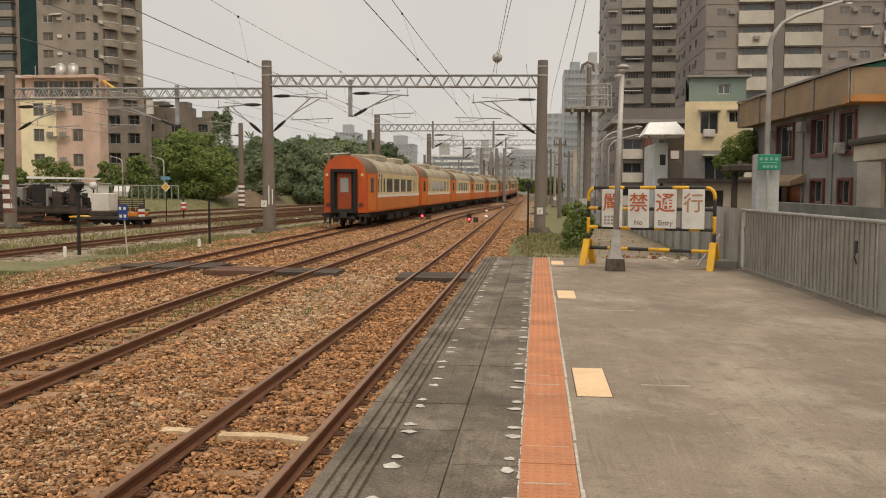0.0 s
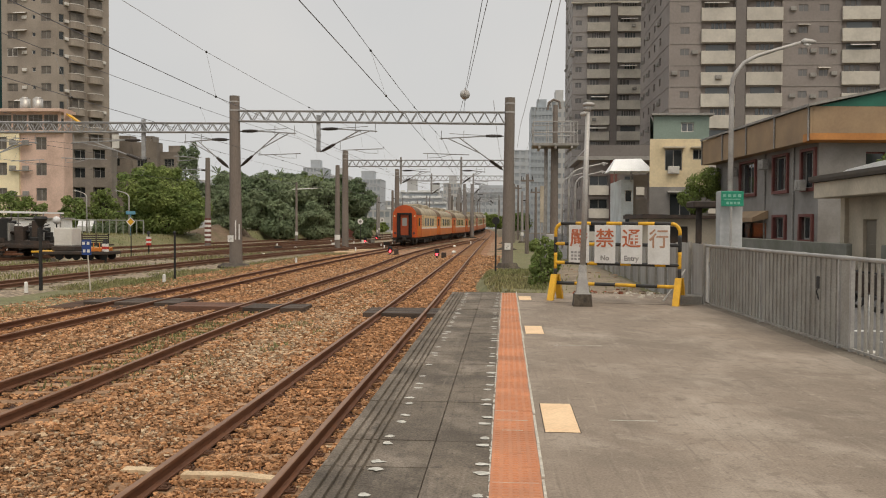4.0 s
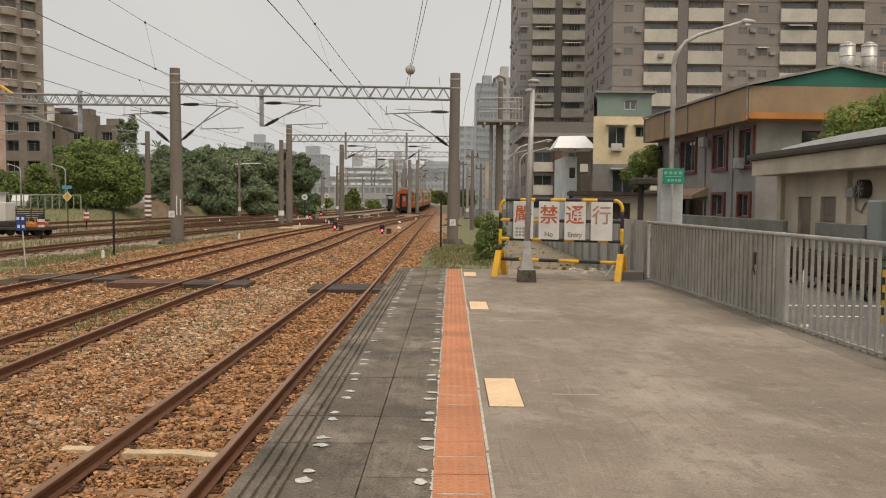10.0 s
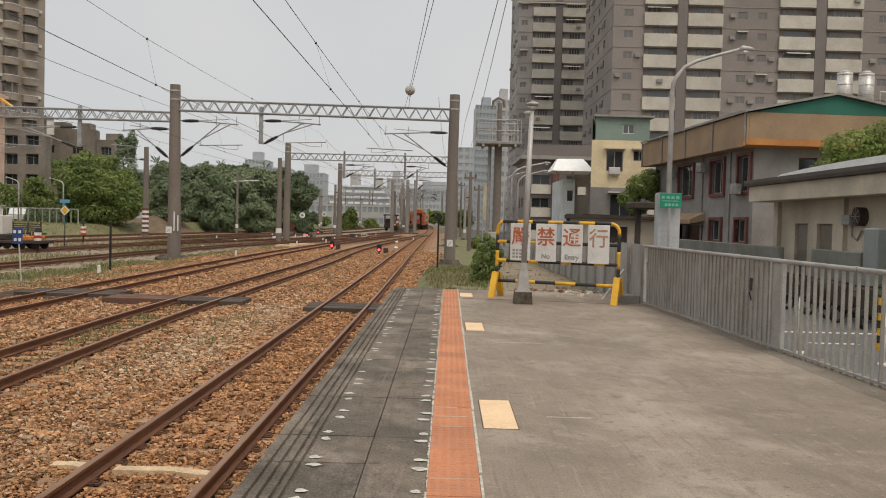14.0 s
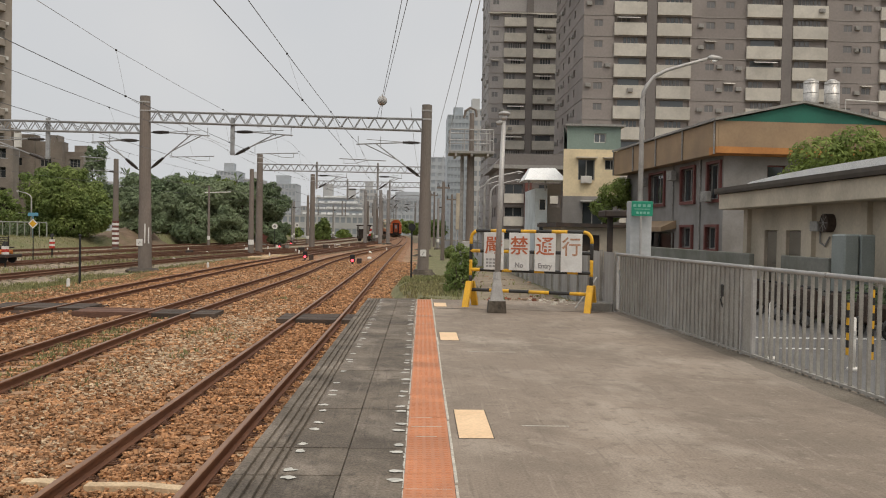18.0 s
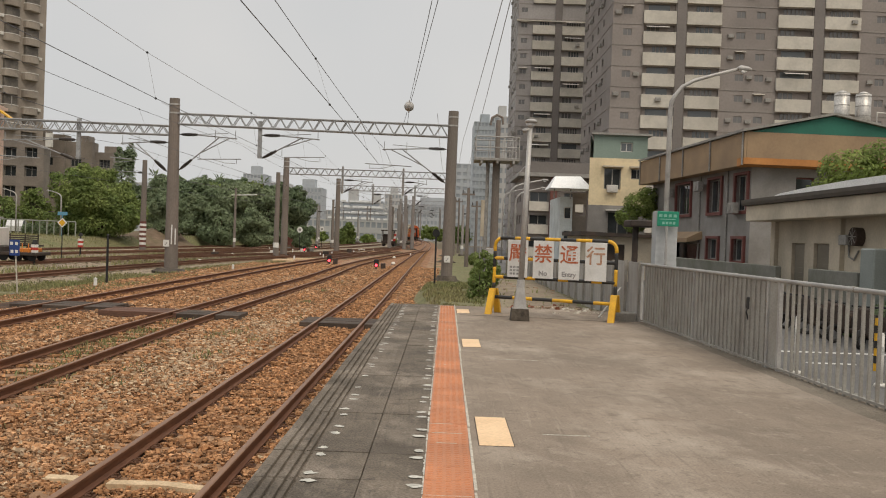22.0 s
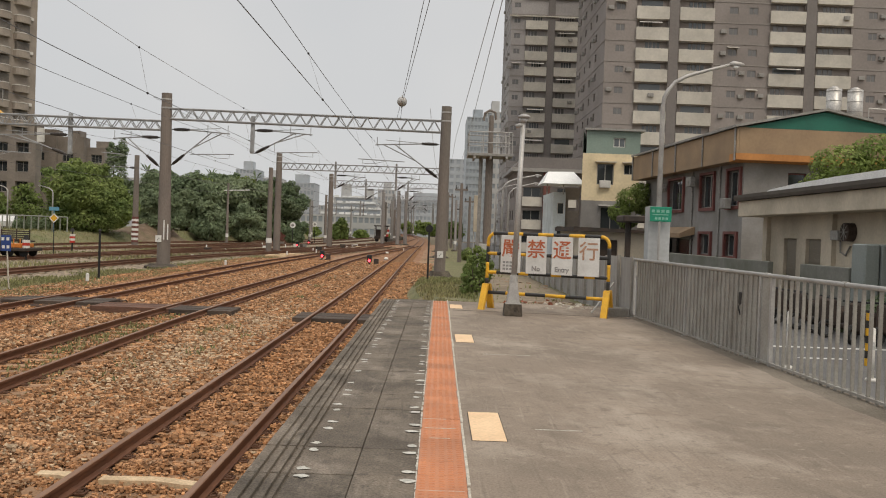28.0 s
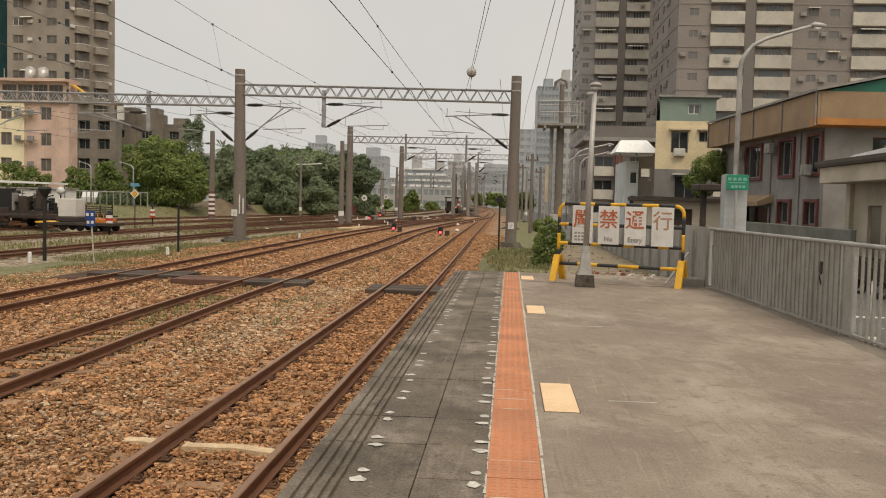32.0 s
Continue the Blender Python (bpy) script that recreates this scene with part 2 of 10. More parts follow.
M["bed_grey_shaded"] = mat("brown_gravel", (0.085, 0.042, 0.021), (0.045, 0.021, 0.010), 8, 0.95, fine=5, grain=0.6, bump=1.0, bump_d=0.05, stain=(0.11, 0.06, 0.032), stain_scale=0.3)
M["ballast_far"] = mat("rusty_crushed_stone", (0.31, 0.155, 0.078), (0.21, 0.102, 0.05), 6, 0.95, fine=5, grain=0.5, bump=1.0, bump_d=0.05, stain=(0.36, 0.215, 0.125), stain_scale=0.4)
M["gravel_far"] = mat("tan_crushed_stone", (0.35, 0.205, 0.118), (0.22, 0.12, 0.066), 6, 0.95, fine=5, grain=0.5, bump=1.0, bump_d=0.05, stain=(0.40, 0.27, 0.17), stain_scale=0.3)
M["rail"] = mat("rusty_steel_rail", (0.125, 0.049, 0.024), (0.168, 0.072, 0.036), 6, 0.7, metal=0.1, fine=40, grain=0.25, bump=0.2, stretch=(1, 0.12, 1))
M["railhead"] = mat("worn_rail_head", (0.29, 0.155, 0.088), (0.22, 0.11, 0.06), 8, 0.45, metal=0.4, fine=50, grain=0.15, bump=0.1, stretch=(1, 0.1, 1))
M["rail_dark"] = mat("dark_rusted_siding_rail", (0.13, 0.06, 0.035), (0.17, 0.083, 0.047), 5, 0.75, metal=0.1, fine=30, grain=0.25, bump=0.2, stretch=(1, 0.12, 1))
M["clip"] = mat("dark_rusted_spring_clip", (0.10, 0.046, 0.025), (0.14, 0.066, 0.035), 8, 0.8, metal=0.15, fine=40, grain=0.3, bump=0.2)
M["sleeper"] = mat("dusty_concrete_sleeper", (0.36, 0.215, 0.12), (0.27, 0.15, 0.08), 4, 0.92, fine=40, grain=0.25, bump=0.4, objrand=0.2)
M["timber"] = mat("dark_old_timber", (0.085, 0.06, 0.044), (0.055, 0.04, 0.03), 6, 0.85, fine=50, grain=0.3, bump=0.5, stretch=(0.3, 1, 1), objrand=0.25)
M["timber_red"] = mat("reddish_brown_timber", (0.15, 0.075, 0.048), (0.10, 0.052, 0.035), 5, 0.88, fine=40, grain=0.3, bump=0.5, stretch=(0.3, 1, 1), objrand=0.25)
M["soil"] = mat("dusty_soil", (0.20, 0.15, 0.10), (0.15, 0.12, 0.08), 0.35, 0.95, fine=9, grain=0.3, bump=0.6, bump_d=0.05, stain=(0.14, 0.15, 0.07), stain_scale=0.12, stain_amt=0.7)
M["bare_earth"] = mat("bare_brown_earth", (0.21, 0.145, 0.098), (0.155, 0.105, 0.07), 0.9, 0.95, fine=8, grain=0.35, bump=0.8, bump_d=0.05, stain=(0.13, 0.125, 0.06), stain_scale=0.5, stain_amt=0.5)
M["lawn"] = mat("dry_grass_ground", (0.14, 0.138, 0.06), (0.20, 0.168, 0.09), 0.8, 0.95, fine=7, grain=0.4, bump=0.8, bump_d=0.05, stain=(0.14, 0.155, 0.065), stain_scale=0.3)
M["blade"] = mat("grass_blade", (0.165, 0.178, 0.066), (0.25, 0.215, 0.105), 0.7, 0.8, fine=8, grain=0.2, bump=0, island=0.4)
M["asphalt"] = mat("worn_asphalt", (0.135, 0.13, 0.125), (0.105, 0.10, 0.095), 0.8, 0.9, fine=70, grain=0.25, bump=0.4, stain=(0.18, 0.17, 0.16), stain_scale=0.3)
M["roadpaint"] = mat("road_marking_white", (0.68, 0.67, 0.64), (0.5, 0.49, 0.46), 5, 0.8, fine=40)
M["pole"] = mat("spun_concrete_pole", (0.20, 0.165, 0.14), (0.155, 0.128, 0.108), 1.2, 0.88, fine=30, grain=0.18, bump=0.3, stretch=(1, 1, 0.25), stain=(0.20, 0.175, 0.15), stain_scale=0.6)
# the pole concrete again, lightened so that far masts look hazy
M["pole_hazed"] = mat("pale_spun_concrete_pole", (0.30, 0.275, 0.255), (0.235, 0.215, 0.20), 1.2, 0.88, fine=30, grain=0.18, bump=0.3, stretch=(1, 1, 0.25))
M["galv"] = mat("galvanised_steel", (0.46, 0.44, 0.41), (0.36, 0.34, 0.32), 3, 0.55, metal=0.35, fine=40, grain=0.14, bump=0.1)
M["truss"] = mat("weathered_galvanised_truss", (0.37, 0.375, 0.375), (0.27, 0.27, 0.27), 2.5, 0.6, metal=0.2, fine=30, grain=0.2, bump=0.1)
M["fence"] = mat("grey_fence_steel", (0.365, 0.345, 0.305), (0.31, 0.29, 0.255), 2.5, 0.62, metal=0.25, fine=40, grain=0.15, bump=0.15, stain=(0.15, 0.115, 0.09), stain_scale=3, stain_amt=0.25)
M["fence_panel"] = mat("grey_sheet_panel", (0.40, 0.385, 0.36), (0.33, 0.315, 0.295), 1.2, 0.6, metal=0.15, fine=30, grain=0.12, bump=0.1, stain=(0.15, 0.12, 0.09), stain_scale=1.3, stain_amt=0.4)
M["dark"] = mat("black_iron", (0.02, 0.02, 0.02), (0.03, 0.028, 0.026), 5, 0.6, metal=0.2, fine=30, grain=0.2, bump=0.1)
M["wire"] = mat("dark_wire", (0.15, 0.15, 0.155), (0.10, 0.10, 0.105), 2, 0.6, metal=0.3, bump=0)
M["wire_pale"] = mat("pale_aluminium_wire", (0.34, 0.34, 0.34), (0.28, 0.28, 0.28), 2, 0.6, metal=0.3, bump=0)
M["insul"] = mat("dark_porcelain", (0.03, 0.025, 0.022), (0.045, 0.035, 0.03), 6, 0.35, bump=0)
M["yellow"] = mat("yellow_paint", (0.78, 0.42, 0.03), (0.68, 0.36, 0.03), 5, 0.5, fine=40, grain=0.12, bump=0.1, stain=(0.35, 0.2, 0.05), stain_scale=3, stain_amt=0.4)
M["blackpaint"] = mat("black_paint", (0.025, 0.024, 0.022), (0.04, 0.037, 0.034), 5, 0.5, fine=40, bump=0.1)
M["signwhite"] = mat("white_sign_board", (0.74, 0.72, 0.68), (0.66, 0.64, 0.60), 3, 0.55, fine=30, grain=0.06, bump=0.05, stain=(0.5, 0.47, 0.42), stain_scale=4, stain_amt=0.4)
M["signred"] = mat("faded_red_lettering", (0.42, 0.085, 0.035), (0.50, 0.16, 0.07), 20, 0.6, fine=60, grain=0.2, bump=0)
M["signbrown"] = mat("faded_brown_lettering", (0.36, 0.18, 0.10), (0.50, 0.30, 0.20), 20, 0.6, fine=60, bump=0)
M["signgrey"] = mat("grey_lettering", (0.24, 0.22, 0.21), (0.33, 0.31, 0.29), 20, 0.6, bump=0)
M["t_orange"] = mat("coach_orange", (0.62, 0.11, 0.026), (0.54, 0.092, 0.022), 0.8, 0.42, fine=30, grain=0.07, bump=0.05, local=True, stain=(0.36, 0.07, 0.025), stain_scale=0.9, stain_amt=0.6)
M["t_side"] = mat("coach_light_orange", (0.70, 0.205, 0.035), (0.62, 0.175, 0.03), 0.6, 0.42, fine=30, grain=0.07, bump=0.05, local=True, stain=(0.50, 0.15, 0.04), stain_scale=0.7, stain_amt=0.45)
M["t_cream"] = mat("coach_cream", (0.76, 0.60, 0.34), (0.69, 0.535, 0.30), 0.7, 0.45, fine=30, grain=0.08, bump=0.05, local=True, stain=(0.50, 0.38, 0.22), stain_scale=0.8, stain_amt=0.35)
M["t_white"] = mat("coach_white_band", (0.84, 0.80, 0.72), (0.78, 0.74, 0.66), 2, 0.5, local=True, bump=0)
M["t_roof"] = mat("coach_roof", (0.44, 0.37, 0.26), (0.34, 0.29, 0.21), 0.9, 0.7, local=True, fine=20, stain=(0.20, 0.17, 0.13), stain_scale=0.7)
M["t_roof_dark"] = mat("coach_end_roof", (0.20, 0.135, 0.085), (0.15, 0.10, 0.07), 1.2, 0.7, local=True, fine=20, stain=(0.10, 0.08, 0.06), stain_scale=0.9)
M["t_under"] = mat("coach_underframe", (0.022, 0.019, 0.017), (0.04, 0.032, 0.026), 3, 0.85, local=True, fine=15)
M["t_black"] = mat("gangway_rubber", (0.012, 0.011, 0.011), (0.02, 0.018, 0.017), 5, 0.8, local=True)
M["t_glass"] = glass("tinted_coach_glass", (0.035, 0.05, 0.045))
M["t_door_glass"] = glass("pale_door_glass", (0.30, 0.31, 0.29))
M["pane"] = glass("dark_window_glass", (0.035, 0.04, 0.042))
M["path_soil"] = mat("trodden_tan_earth", (0.26, 0.20, 0.14), (0.19, 0.145, 0.10), 0.9, 0.95, fine=14, grain=0.3, bump=0.5, bump_d=0.03, stain=(0.20, 0.19, 0.10), stain_scale=0.35, stain_amt=0.4)
M["door_rust"] = mat("dull_orange_door", (0.36, 0.07, 0.022), (0.30, 0.058, 0.02), 1, 0.5, local=True, bump=0.05)
M["pane_tower"] = glass("grey_tower_glass", (0.15, 0.145, 0.14))
M["yard_bed"] = mat("tan_yard_gravel", (0.33, 0.255, 0.18), (0.19, 0.145, 0.10), 7, 0.95, fine=4.5, grain=0.6, bump=1.0, bump_d=0.05, stain=(0.22, 0.20, 0.11), stain_scale=0.35)
# far glazing: distance haze is put into its pale colour
M["hazed_pane"] = mat("hazy_far_glazing", (0.31, 0.335, 0.355), (0.27, 0.295, 0.315), 0.2, 0.4, bump=0, grain=0.05)
M["cover_tan"] = mat("tan_cable_cover", (0.62, 0.46, 0.29), (0.50, 0.36, 0.22), 5, 0.9, fine=40)
M["lowrise_wall"] = mat("grey_brown_lowrise_tile", (0.255, 0.217, 0.182), (0.21, 0.18, 0.152), 0.4, 0.85, fine=4, grain=0.12, bump=0.1, stain=(0.12, 0.10, 0.085), stain_scale=0.3, stain_amt=0.6)
M["stone_pale"] = mat("pale_ballast_stone", (0.52, 0.385, 0.25), (0.38, 0.265, 0.165), 3.0, 0.92, fine=30, grain=0.3, bump=0.3, island=0.35)
M["sign_sky"] = mat("pale_blue_street_board", (0.12, 0.30, 0.40), (0.10, 0.26, 0.36), 3, 0.5, bump=0)
M["gutter"] = weathered("dark_silt", (0.185, 0.15, 0.112), (0.12, 0.098, 0.073), (0.26, 0.215, 0.165), grit=0.4)
M["white_sheet"] = mat("bright_white_sheet", (0.83, 0.82, 0.79), (0.76, 0.75, 0.72), 2, 0.6, bump=0.05)
M["hut_pale"] = mat("pale_hut_render", (0.60, 0.64, 0.63), (0.52, 0.55, 0.54), 0.8, 0.8, fine=8, grain=0.1, bump=0.1, stain=(0.35, 0.36, 0.35), stain_scale=0.6, stain_amt=0.5)
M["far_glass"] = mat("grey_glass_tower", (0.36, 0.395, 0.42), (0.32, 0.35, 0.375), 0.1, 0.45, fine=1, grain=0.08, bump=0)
M["pane_dull"] = mat("dull_curtained_window", (0.165, 0.145, 0.122), (0.105, 0.092, 0.08), 0.9, 0.45, fine=6, grain=0.2, bump=0, spec=0.25)
M["pane_mid"] = glass("grey_window_glass", (0.11, 0.12, 0.125))
M["bark"] = mat("tree_bark", (0.11, 0.085, 0.06), (0.075, 0.058, 0.042), 4, 0.95, fine=20, bump=0.6, stretch=(1, 1, 0.3))
M["leaf"] = leafy("broad_leaf", (0.255, 0.305, 0.10), (0.145, 0.20, 0.062), 0.5, 0.4, 0.45)
M["leaf_light"] = leafy("light_green_leaf", (0.25, 0.30, 0.09), (0.17, 0.23, 0.065), 0.6, 0.4, 0.45)
# leaf colour made lighter and bluer, to carry the haze over the tree belt
M["leaf_hazed"] = leafy("dark_hillside_leaf", (0.255, 0.30, 0.175), (0.165, 0.215, 0.12), 0.12, 0.3, 0.45)
M["tile_brown"] = mat("grey_brown_tower_tile", (0.275, 0.239, 0.218), (0.24, 0.209, 0.19), 0.25, 0.75, fine=3.0, grain=0.1, bump=0.1, stain=(0.11, 0.09, 0.08), stain_scale=0.09, stain_amt=0.5)
# rear tower's tile, greyed and lightened to put haze into its colour
M["tile_hazed"] = mat("grey_tower_tile", (0.385, 0.357, 0.342), (0.34, 0.315, 0.302), 0.25, 0.75, fine=3.0, grain=0.1, bump=0.1, stain=(0.15, 0.135, 0.125), stain_scale=0.09, stain_amt=0.5)
M["tile_line"] = mat("pale_slab_edge_tile", (0.285, 0.255, 0.232), (0.245, 0.22, 0.2), 0.3, 0.8, fine=3, grain=0.1, bump=0.05)
M["cabinet_teal"] = mat("dull_teal_sheet", (0.255, 0.275, 0.255), (0.22, 0.24, 0.222), 1.2, 0.6, fine=20, grain=0.1, bump=0.1)
M["far_white"] = mat("distant_white_parapet", (0.78, 0.78, 0.76), (0.66, 0.665, 0.655), 0.1, 0.85, fine=0.8, grain=0.1, bump=0)
M["tile_dark"] = mat("dark_brown_tower_tile", (0.19, 0.168, 0.154), (0.162, 0.143, 0.132), 0.25, 0.75, fine=3.0, grain=0.1, bump=0.1)
M["band"] = mat("pale_balcony_parapet", (0.55, 0.51, 0.44), (0.48, 0.445, 0.39), 0.6, 0.8, fine=3, grain=0.07, bump=0.05, objrand=0.1, stain=(0.36, 0.33, 0.28), stain_scale=0.5, stain_amt=0.4)
M["yellow_wall"] = mat("pale_yellow_render", (0.79, 0.65, 0.425), (0.71, 0.585, 0.38), 0.6, 0.85, fine=6, grain=0.08, bump=0.1, stain=(0.42, 0.33, 0.2), stain_scale=0.5, stain_amt=0.4)
# yellow render raised in colour, for the strong light on the flats' front
M["yellow_lit_front"] = mat("pale_cream_yellow_render", (0.90, 0.775, 0.53), (0.83, 0.71, 0.48), 0.6, 0.85, fine=6, grain=0.06, bump=0.08, stain=(0.6, 0.49, 0.32), stain_scale=0.5, stain_amt=0.35)
M["pink_wall"] = mat("dusty_pink_tile", (0.695, 0.49, 0.398), (0.62, 0.435, 0.352), 0.5, 0.8, fine=6, grain=0.1, bump=0.1, stain=(0.28, 0.18, 0.13), stain_scale=0.4, stain_amt=0.4)
M["brown_wall"] = mat("taupe_brown_tile", (0.335, 0.285, 0.235), (0.29, 0.246, 0.204), 0.3, 0.8, fine=4, grain=0.1, bump=0.1, stain=(0.16, 0.128, 0.102), stain_scale=0.15, stain_amt=0.5)
M["grey_wall"] = mat("grey_rendered_wall", (0.27, 0.255, 0.24), (0.22, 0.205, 0.19), 0.8, 0.85, fine=10, grain=0.08, bump=0.1, stain=(0.17, 0.155, 0.14), stain_scale=0.4, stain_amt=0.5)
M["mossy_wall"] = mat("dull_mossy_render", (0.205, 0.20, 0.172), (0.16, 0.158, 0.13), 0.9, 0.9, fine=10, grain=0.12, bump=0.15, stain=(0.10, 0.105, 0.07), stain_scale=0.7, stain_amt=0.6)
M["cream_wall"] = mat("cream_rendered_wall", (0.58, 0.50, 0.385), (0.50, 0.43, 0.33), 0.9, 0.85, fine=10, grain=0.08, bump=0.1, stain=(0.24, 0.20, 0.15), stain_scale=0.4, stain_amt=0.5)
M["fascia"] = mat("tan_eave_fascia", (0.36, 0.245, 0.145), (0.29, 0.195, 0.12), 0.7, 0.75, fine=8, grain=0.08, bump=0.1, stain=(0.22, 0.16, 0.11), stain_scale=0.5)
M["fascia_orange"] = mat("orange_eave_strip", (0.52, 0.225, 0.07), (0.43, 0.18, 0.055), 0.9, 0.7, fine=8, grain=0.08, bump=0.1)
M["door_taupe"] = mat("taupe_door_paint", (0.235, 0.20, 0.155), (0.20, 0.17, 0.13), 1.0, 0.6, fine=12, grain=0.1, bump=0.05)
M["green_tin"] = mat("green_corrugated_tin", (0.02, 0.15, 0.105), (0.018, 0.12, 0.085), 0.7, 0.6, fine=10, grain=0.08, bump=0.1)
M["green_render"] = mat("sage_green_sheet", (0.235, 0.30, 0.255), (0.20, 0.255, 0.215), 0.6, 0.8, fine=8, grain=0.08, bump=0.1)
M["red_frame"] = mat("dark_red_window_surround", (0.165, 0.052, 0.043), (0.13, 0.043, 0.036), 3, 0.6, bump=0.05)
M["pillar_grey"] = mat("pale_grey_cabinet_paint", (0.47, 0.475, 0.47), (0.40, 0.405, 0.40), 1.2, 0.6, fine=12, grain=0.1, bump=0.05, stain=(0.30, 0.29, 0.27), stain_scale=1.5, stain_amt=0.4)
M["footing"] = mat("dark_weathered_footing", (0.085, 0.068, 0.052), (0.055, 0.044, 0.034), 3, 0.92, fine=15, grain=0.4, bump=0.8, bump_d=0.03, stain=(0.19, 0.16, 0.12), stain_scale=2.0)
M["white_trim"] = mat("off_white_paint", (0.66, 0.63, 0.58), (0.57, 0.54, 0.49), 1.2, 0.7, fine=10, grain=0.06, bump=0.05)
M["trim_grey"] = mat("grey_metal_trim", (0.30, 0.285, 0.26), (0.24, 0.225, 0.205), 1.5, 0.6, fine=10, bump=0.05)
M["gutter_brown"] = mat("dull_brown_gutter", (0.10, 0.082, 0.064), (0.075, 0.062, 0.05), 1.5, 0.7, fine=10, grain=0.15, bump=0.1)
M["tin_pale"] = mat("cream_metal_roof", (0.82, 0.74, 0.58), (0.74, 0.66, 0.52), 0.6, 0.6, fine=10, grain=0.06, bump=0.05)
# far concrete, lightened in colour to stand for distance haze
M["hazed_grey"] = mat("distant_grey_concrete", (0.48, 0.475, 0.465), (0.42, 0.42, 0.415), 0.06, 0.9, fine=0.6, grain=0.08, bump=0)
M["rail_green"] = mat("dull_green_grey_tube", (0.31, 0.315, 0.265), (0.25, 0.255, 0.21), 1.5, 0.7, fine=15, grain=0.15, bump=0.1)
# far blue-grey tile, also lightened in colour for haze
M["hazed_blue"] = mat("distant_blue_grey_tile", (0.42, 0.445, 0.465), (0.37, 0.39, 0.41), 0.06, 0.9, fine=0.6, grain=0.08, bump=0)
M["steel_tank"] = mat("stainless_water_tank", (0.52, 0.49, 0.45), (0.43, 0.41, 0.38), 2, 0.42, metal=0.55, fine=10, bump=0)
M["sign_green"] = mat("green_road_sign", (0.01, 0.26, 0.155), (0.01, 0.22, 0.13), 4, 0.5, bump=0)
M["sign_mark"] = mat("faded_green_white_mark", (0.22, 0.47, 0.37), (0.18, 0.40, 0.31), 4, 0.6, bump=0)
M["sign_blue"] = mat("blue_board", (0.02, 0.055, 0.22), (0.02, 0.05, 0.18), 4, 0.5, bump=0)
M["redpaint"] = mat("red_paint", (0.50, 0.045, 0.03), (0.42, 0.04, 0.03), 4, 0.5, bump=0.05)
M["maroon"] = mat("maroon_band_paint", (0.16, 0.055, 0.042), (0.125, 0.048, 0.038), 4, 0.7, bump=0.05)
M["machine_orange"] = mat("orange_machine_paint", (0.62, 0.20, 0.03), (0.5, 0.16, 0.03), 4, 0.5, bump=0.05)
M["red_lamp"] = mat("red_signal_lens", (1.0, 0.05, 0.07), (1.0, 0.05, 0.07), 1, 0.3, grain=0, bump=0, emit=5.0)
M["pale_lamp"] = mat("pale_marker_lens", (0.85, 0.82, 0.74), (0.8, 0.78, 0.7), 1, 0.3, grain=0, bump=0)
M["scrap"] = mat("dark_scrap_steel", (0.045, 0.038, 0.033), (0.08, 0.055, 0.042), 1.4, 0.8, metal=0.2, fine=12)
M["net"] = mat("dark_green_scaffold_net", (0.012, 0.055, 0.055), (0.01, 0.042, 0.042), 0.5, 0.9, fine=4, bump=0.1)
M["carwhite"] = mat("white_car_paint", (0.62, 0.61, 0.59), (0.58, 0.57, 0.55), 2, 0.3, bump=0)


# ---- building blocks ----
def thing(name, loc=(0, 0, 0), label="", category="", group="", kind="", rz=0):
    ob = new(name)
    ob.matrix_basis = pose(*loc, 0, 0, rz)
    ob.empty_display_size = 0.2
    return tagged(ob, label, category, group, kind)


def mesh_of(name, bm, material, smooth=False):
    me = bpy.data.meshes.new(name)
    bm.normal_update()
    if smooth:
        for f in bm.faces:
            f.smooth = True
    bm.to_mesh(me)
    bm.free()
    me.materials.append(M[material] if isinstance(material, str) else material)
    return me


def part(name, bm, material, parent, label="", smooth=False):
    ob = new(name, mesh_of(name, bm, material, smooth))
    ob.parent = parent
    return tagged(ob, label) if label else ob


def piece(name, me, parent, x=0, y=0, z=0, rx=0, ry=0, rz=0):
    ob = new(name, me)
    ob.parent = parent
    ob.matrix_basis = pose(x, y, z, rx, ry, rz)
    return ob


def solo(name, bm, material, label, category, group="", kind="", loc=(0, 0, 0), rz=0, smooth=False):
    ob = new(name, mesh_of(name, bm, material, smooth))
    ob.matrix_basis = pose(*loc, 0, 0, rz)
    return tagged(ob, label, category, group, kind)


def NB():
    return bmesh.new()


def box(bm, x0, x1, y0, y1, z0, z1, bev=0.0):
    v = [bm.verts.new((x, y, z)) for z in (z0, z1) for y in (y0, y1) for x in (x0, x1)]
    fs = [bm.faces.new([v[i] for i in q]) for q in ((0, 2, 3, 1), (4, 5, 7, 6), (0, 1, 5, 4), (2, 6, 7, 3), (0, 4, 6, 2), (1, 3, 7, 5))]
    if bev:
        es = list({e for f in fs for e in f.edges})
        bmesh.ops.bevel(bm, geom=es, offset=bev, segments=1, affect="EDGES")
    return bm


def cyl(bm, p, q, r0, r1=None, n=10, caps=True):
    p, q = Vector(p), Vector(q)
    r1 = r0 if r1 is None else r1
    d = (q - p).normalized()
    u = d.orthogonal().normalized()
    w = d.cross(u)
    rings = []
    for c, r in ((p, r0), (q, r1)):
        rings.append([bm.verts.new(c + (u * math.cos(a) + w * math.sin(a)) * r) for a in (2 * math.pi * i / n for i in range(n))])
    for i in range(n):
        bm.faces.new((rings[0][i], rings[0][(i + 1) % n], rings[1][(i + 1) % n], rings[1][i]))
    if caps:
        bm.faces.new(rings[0][::-1])
        bm.faces.new(rings[1])
    return bm


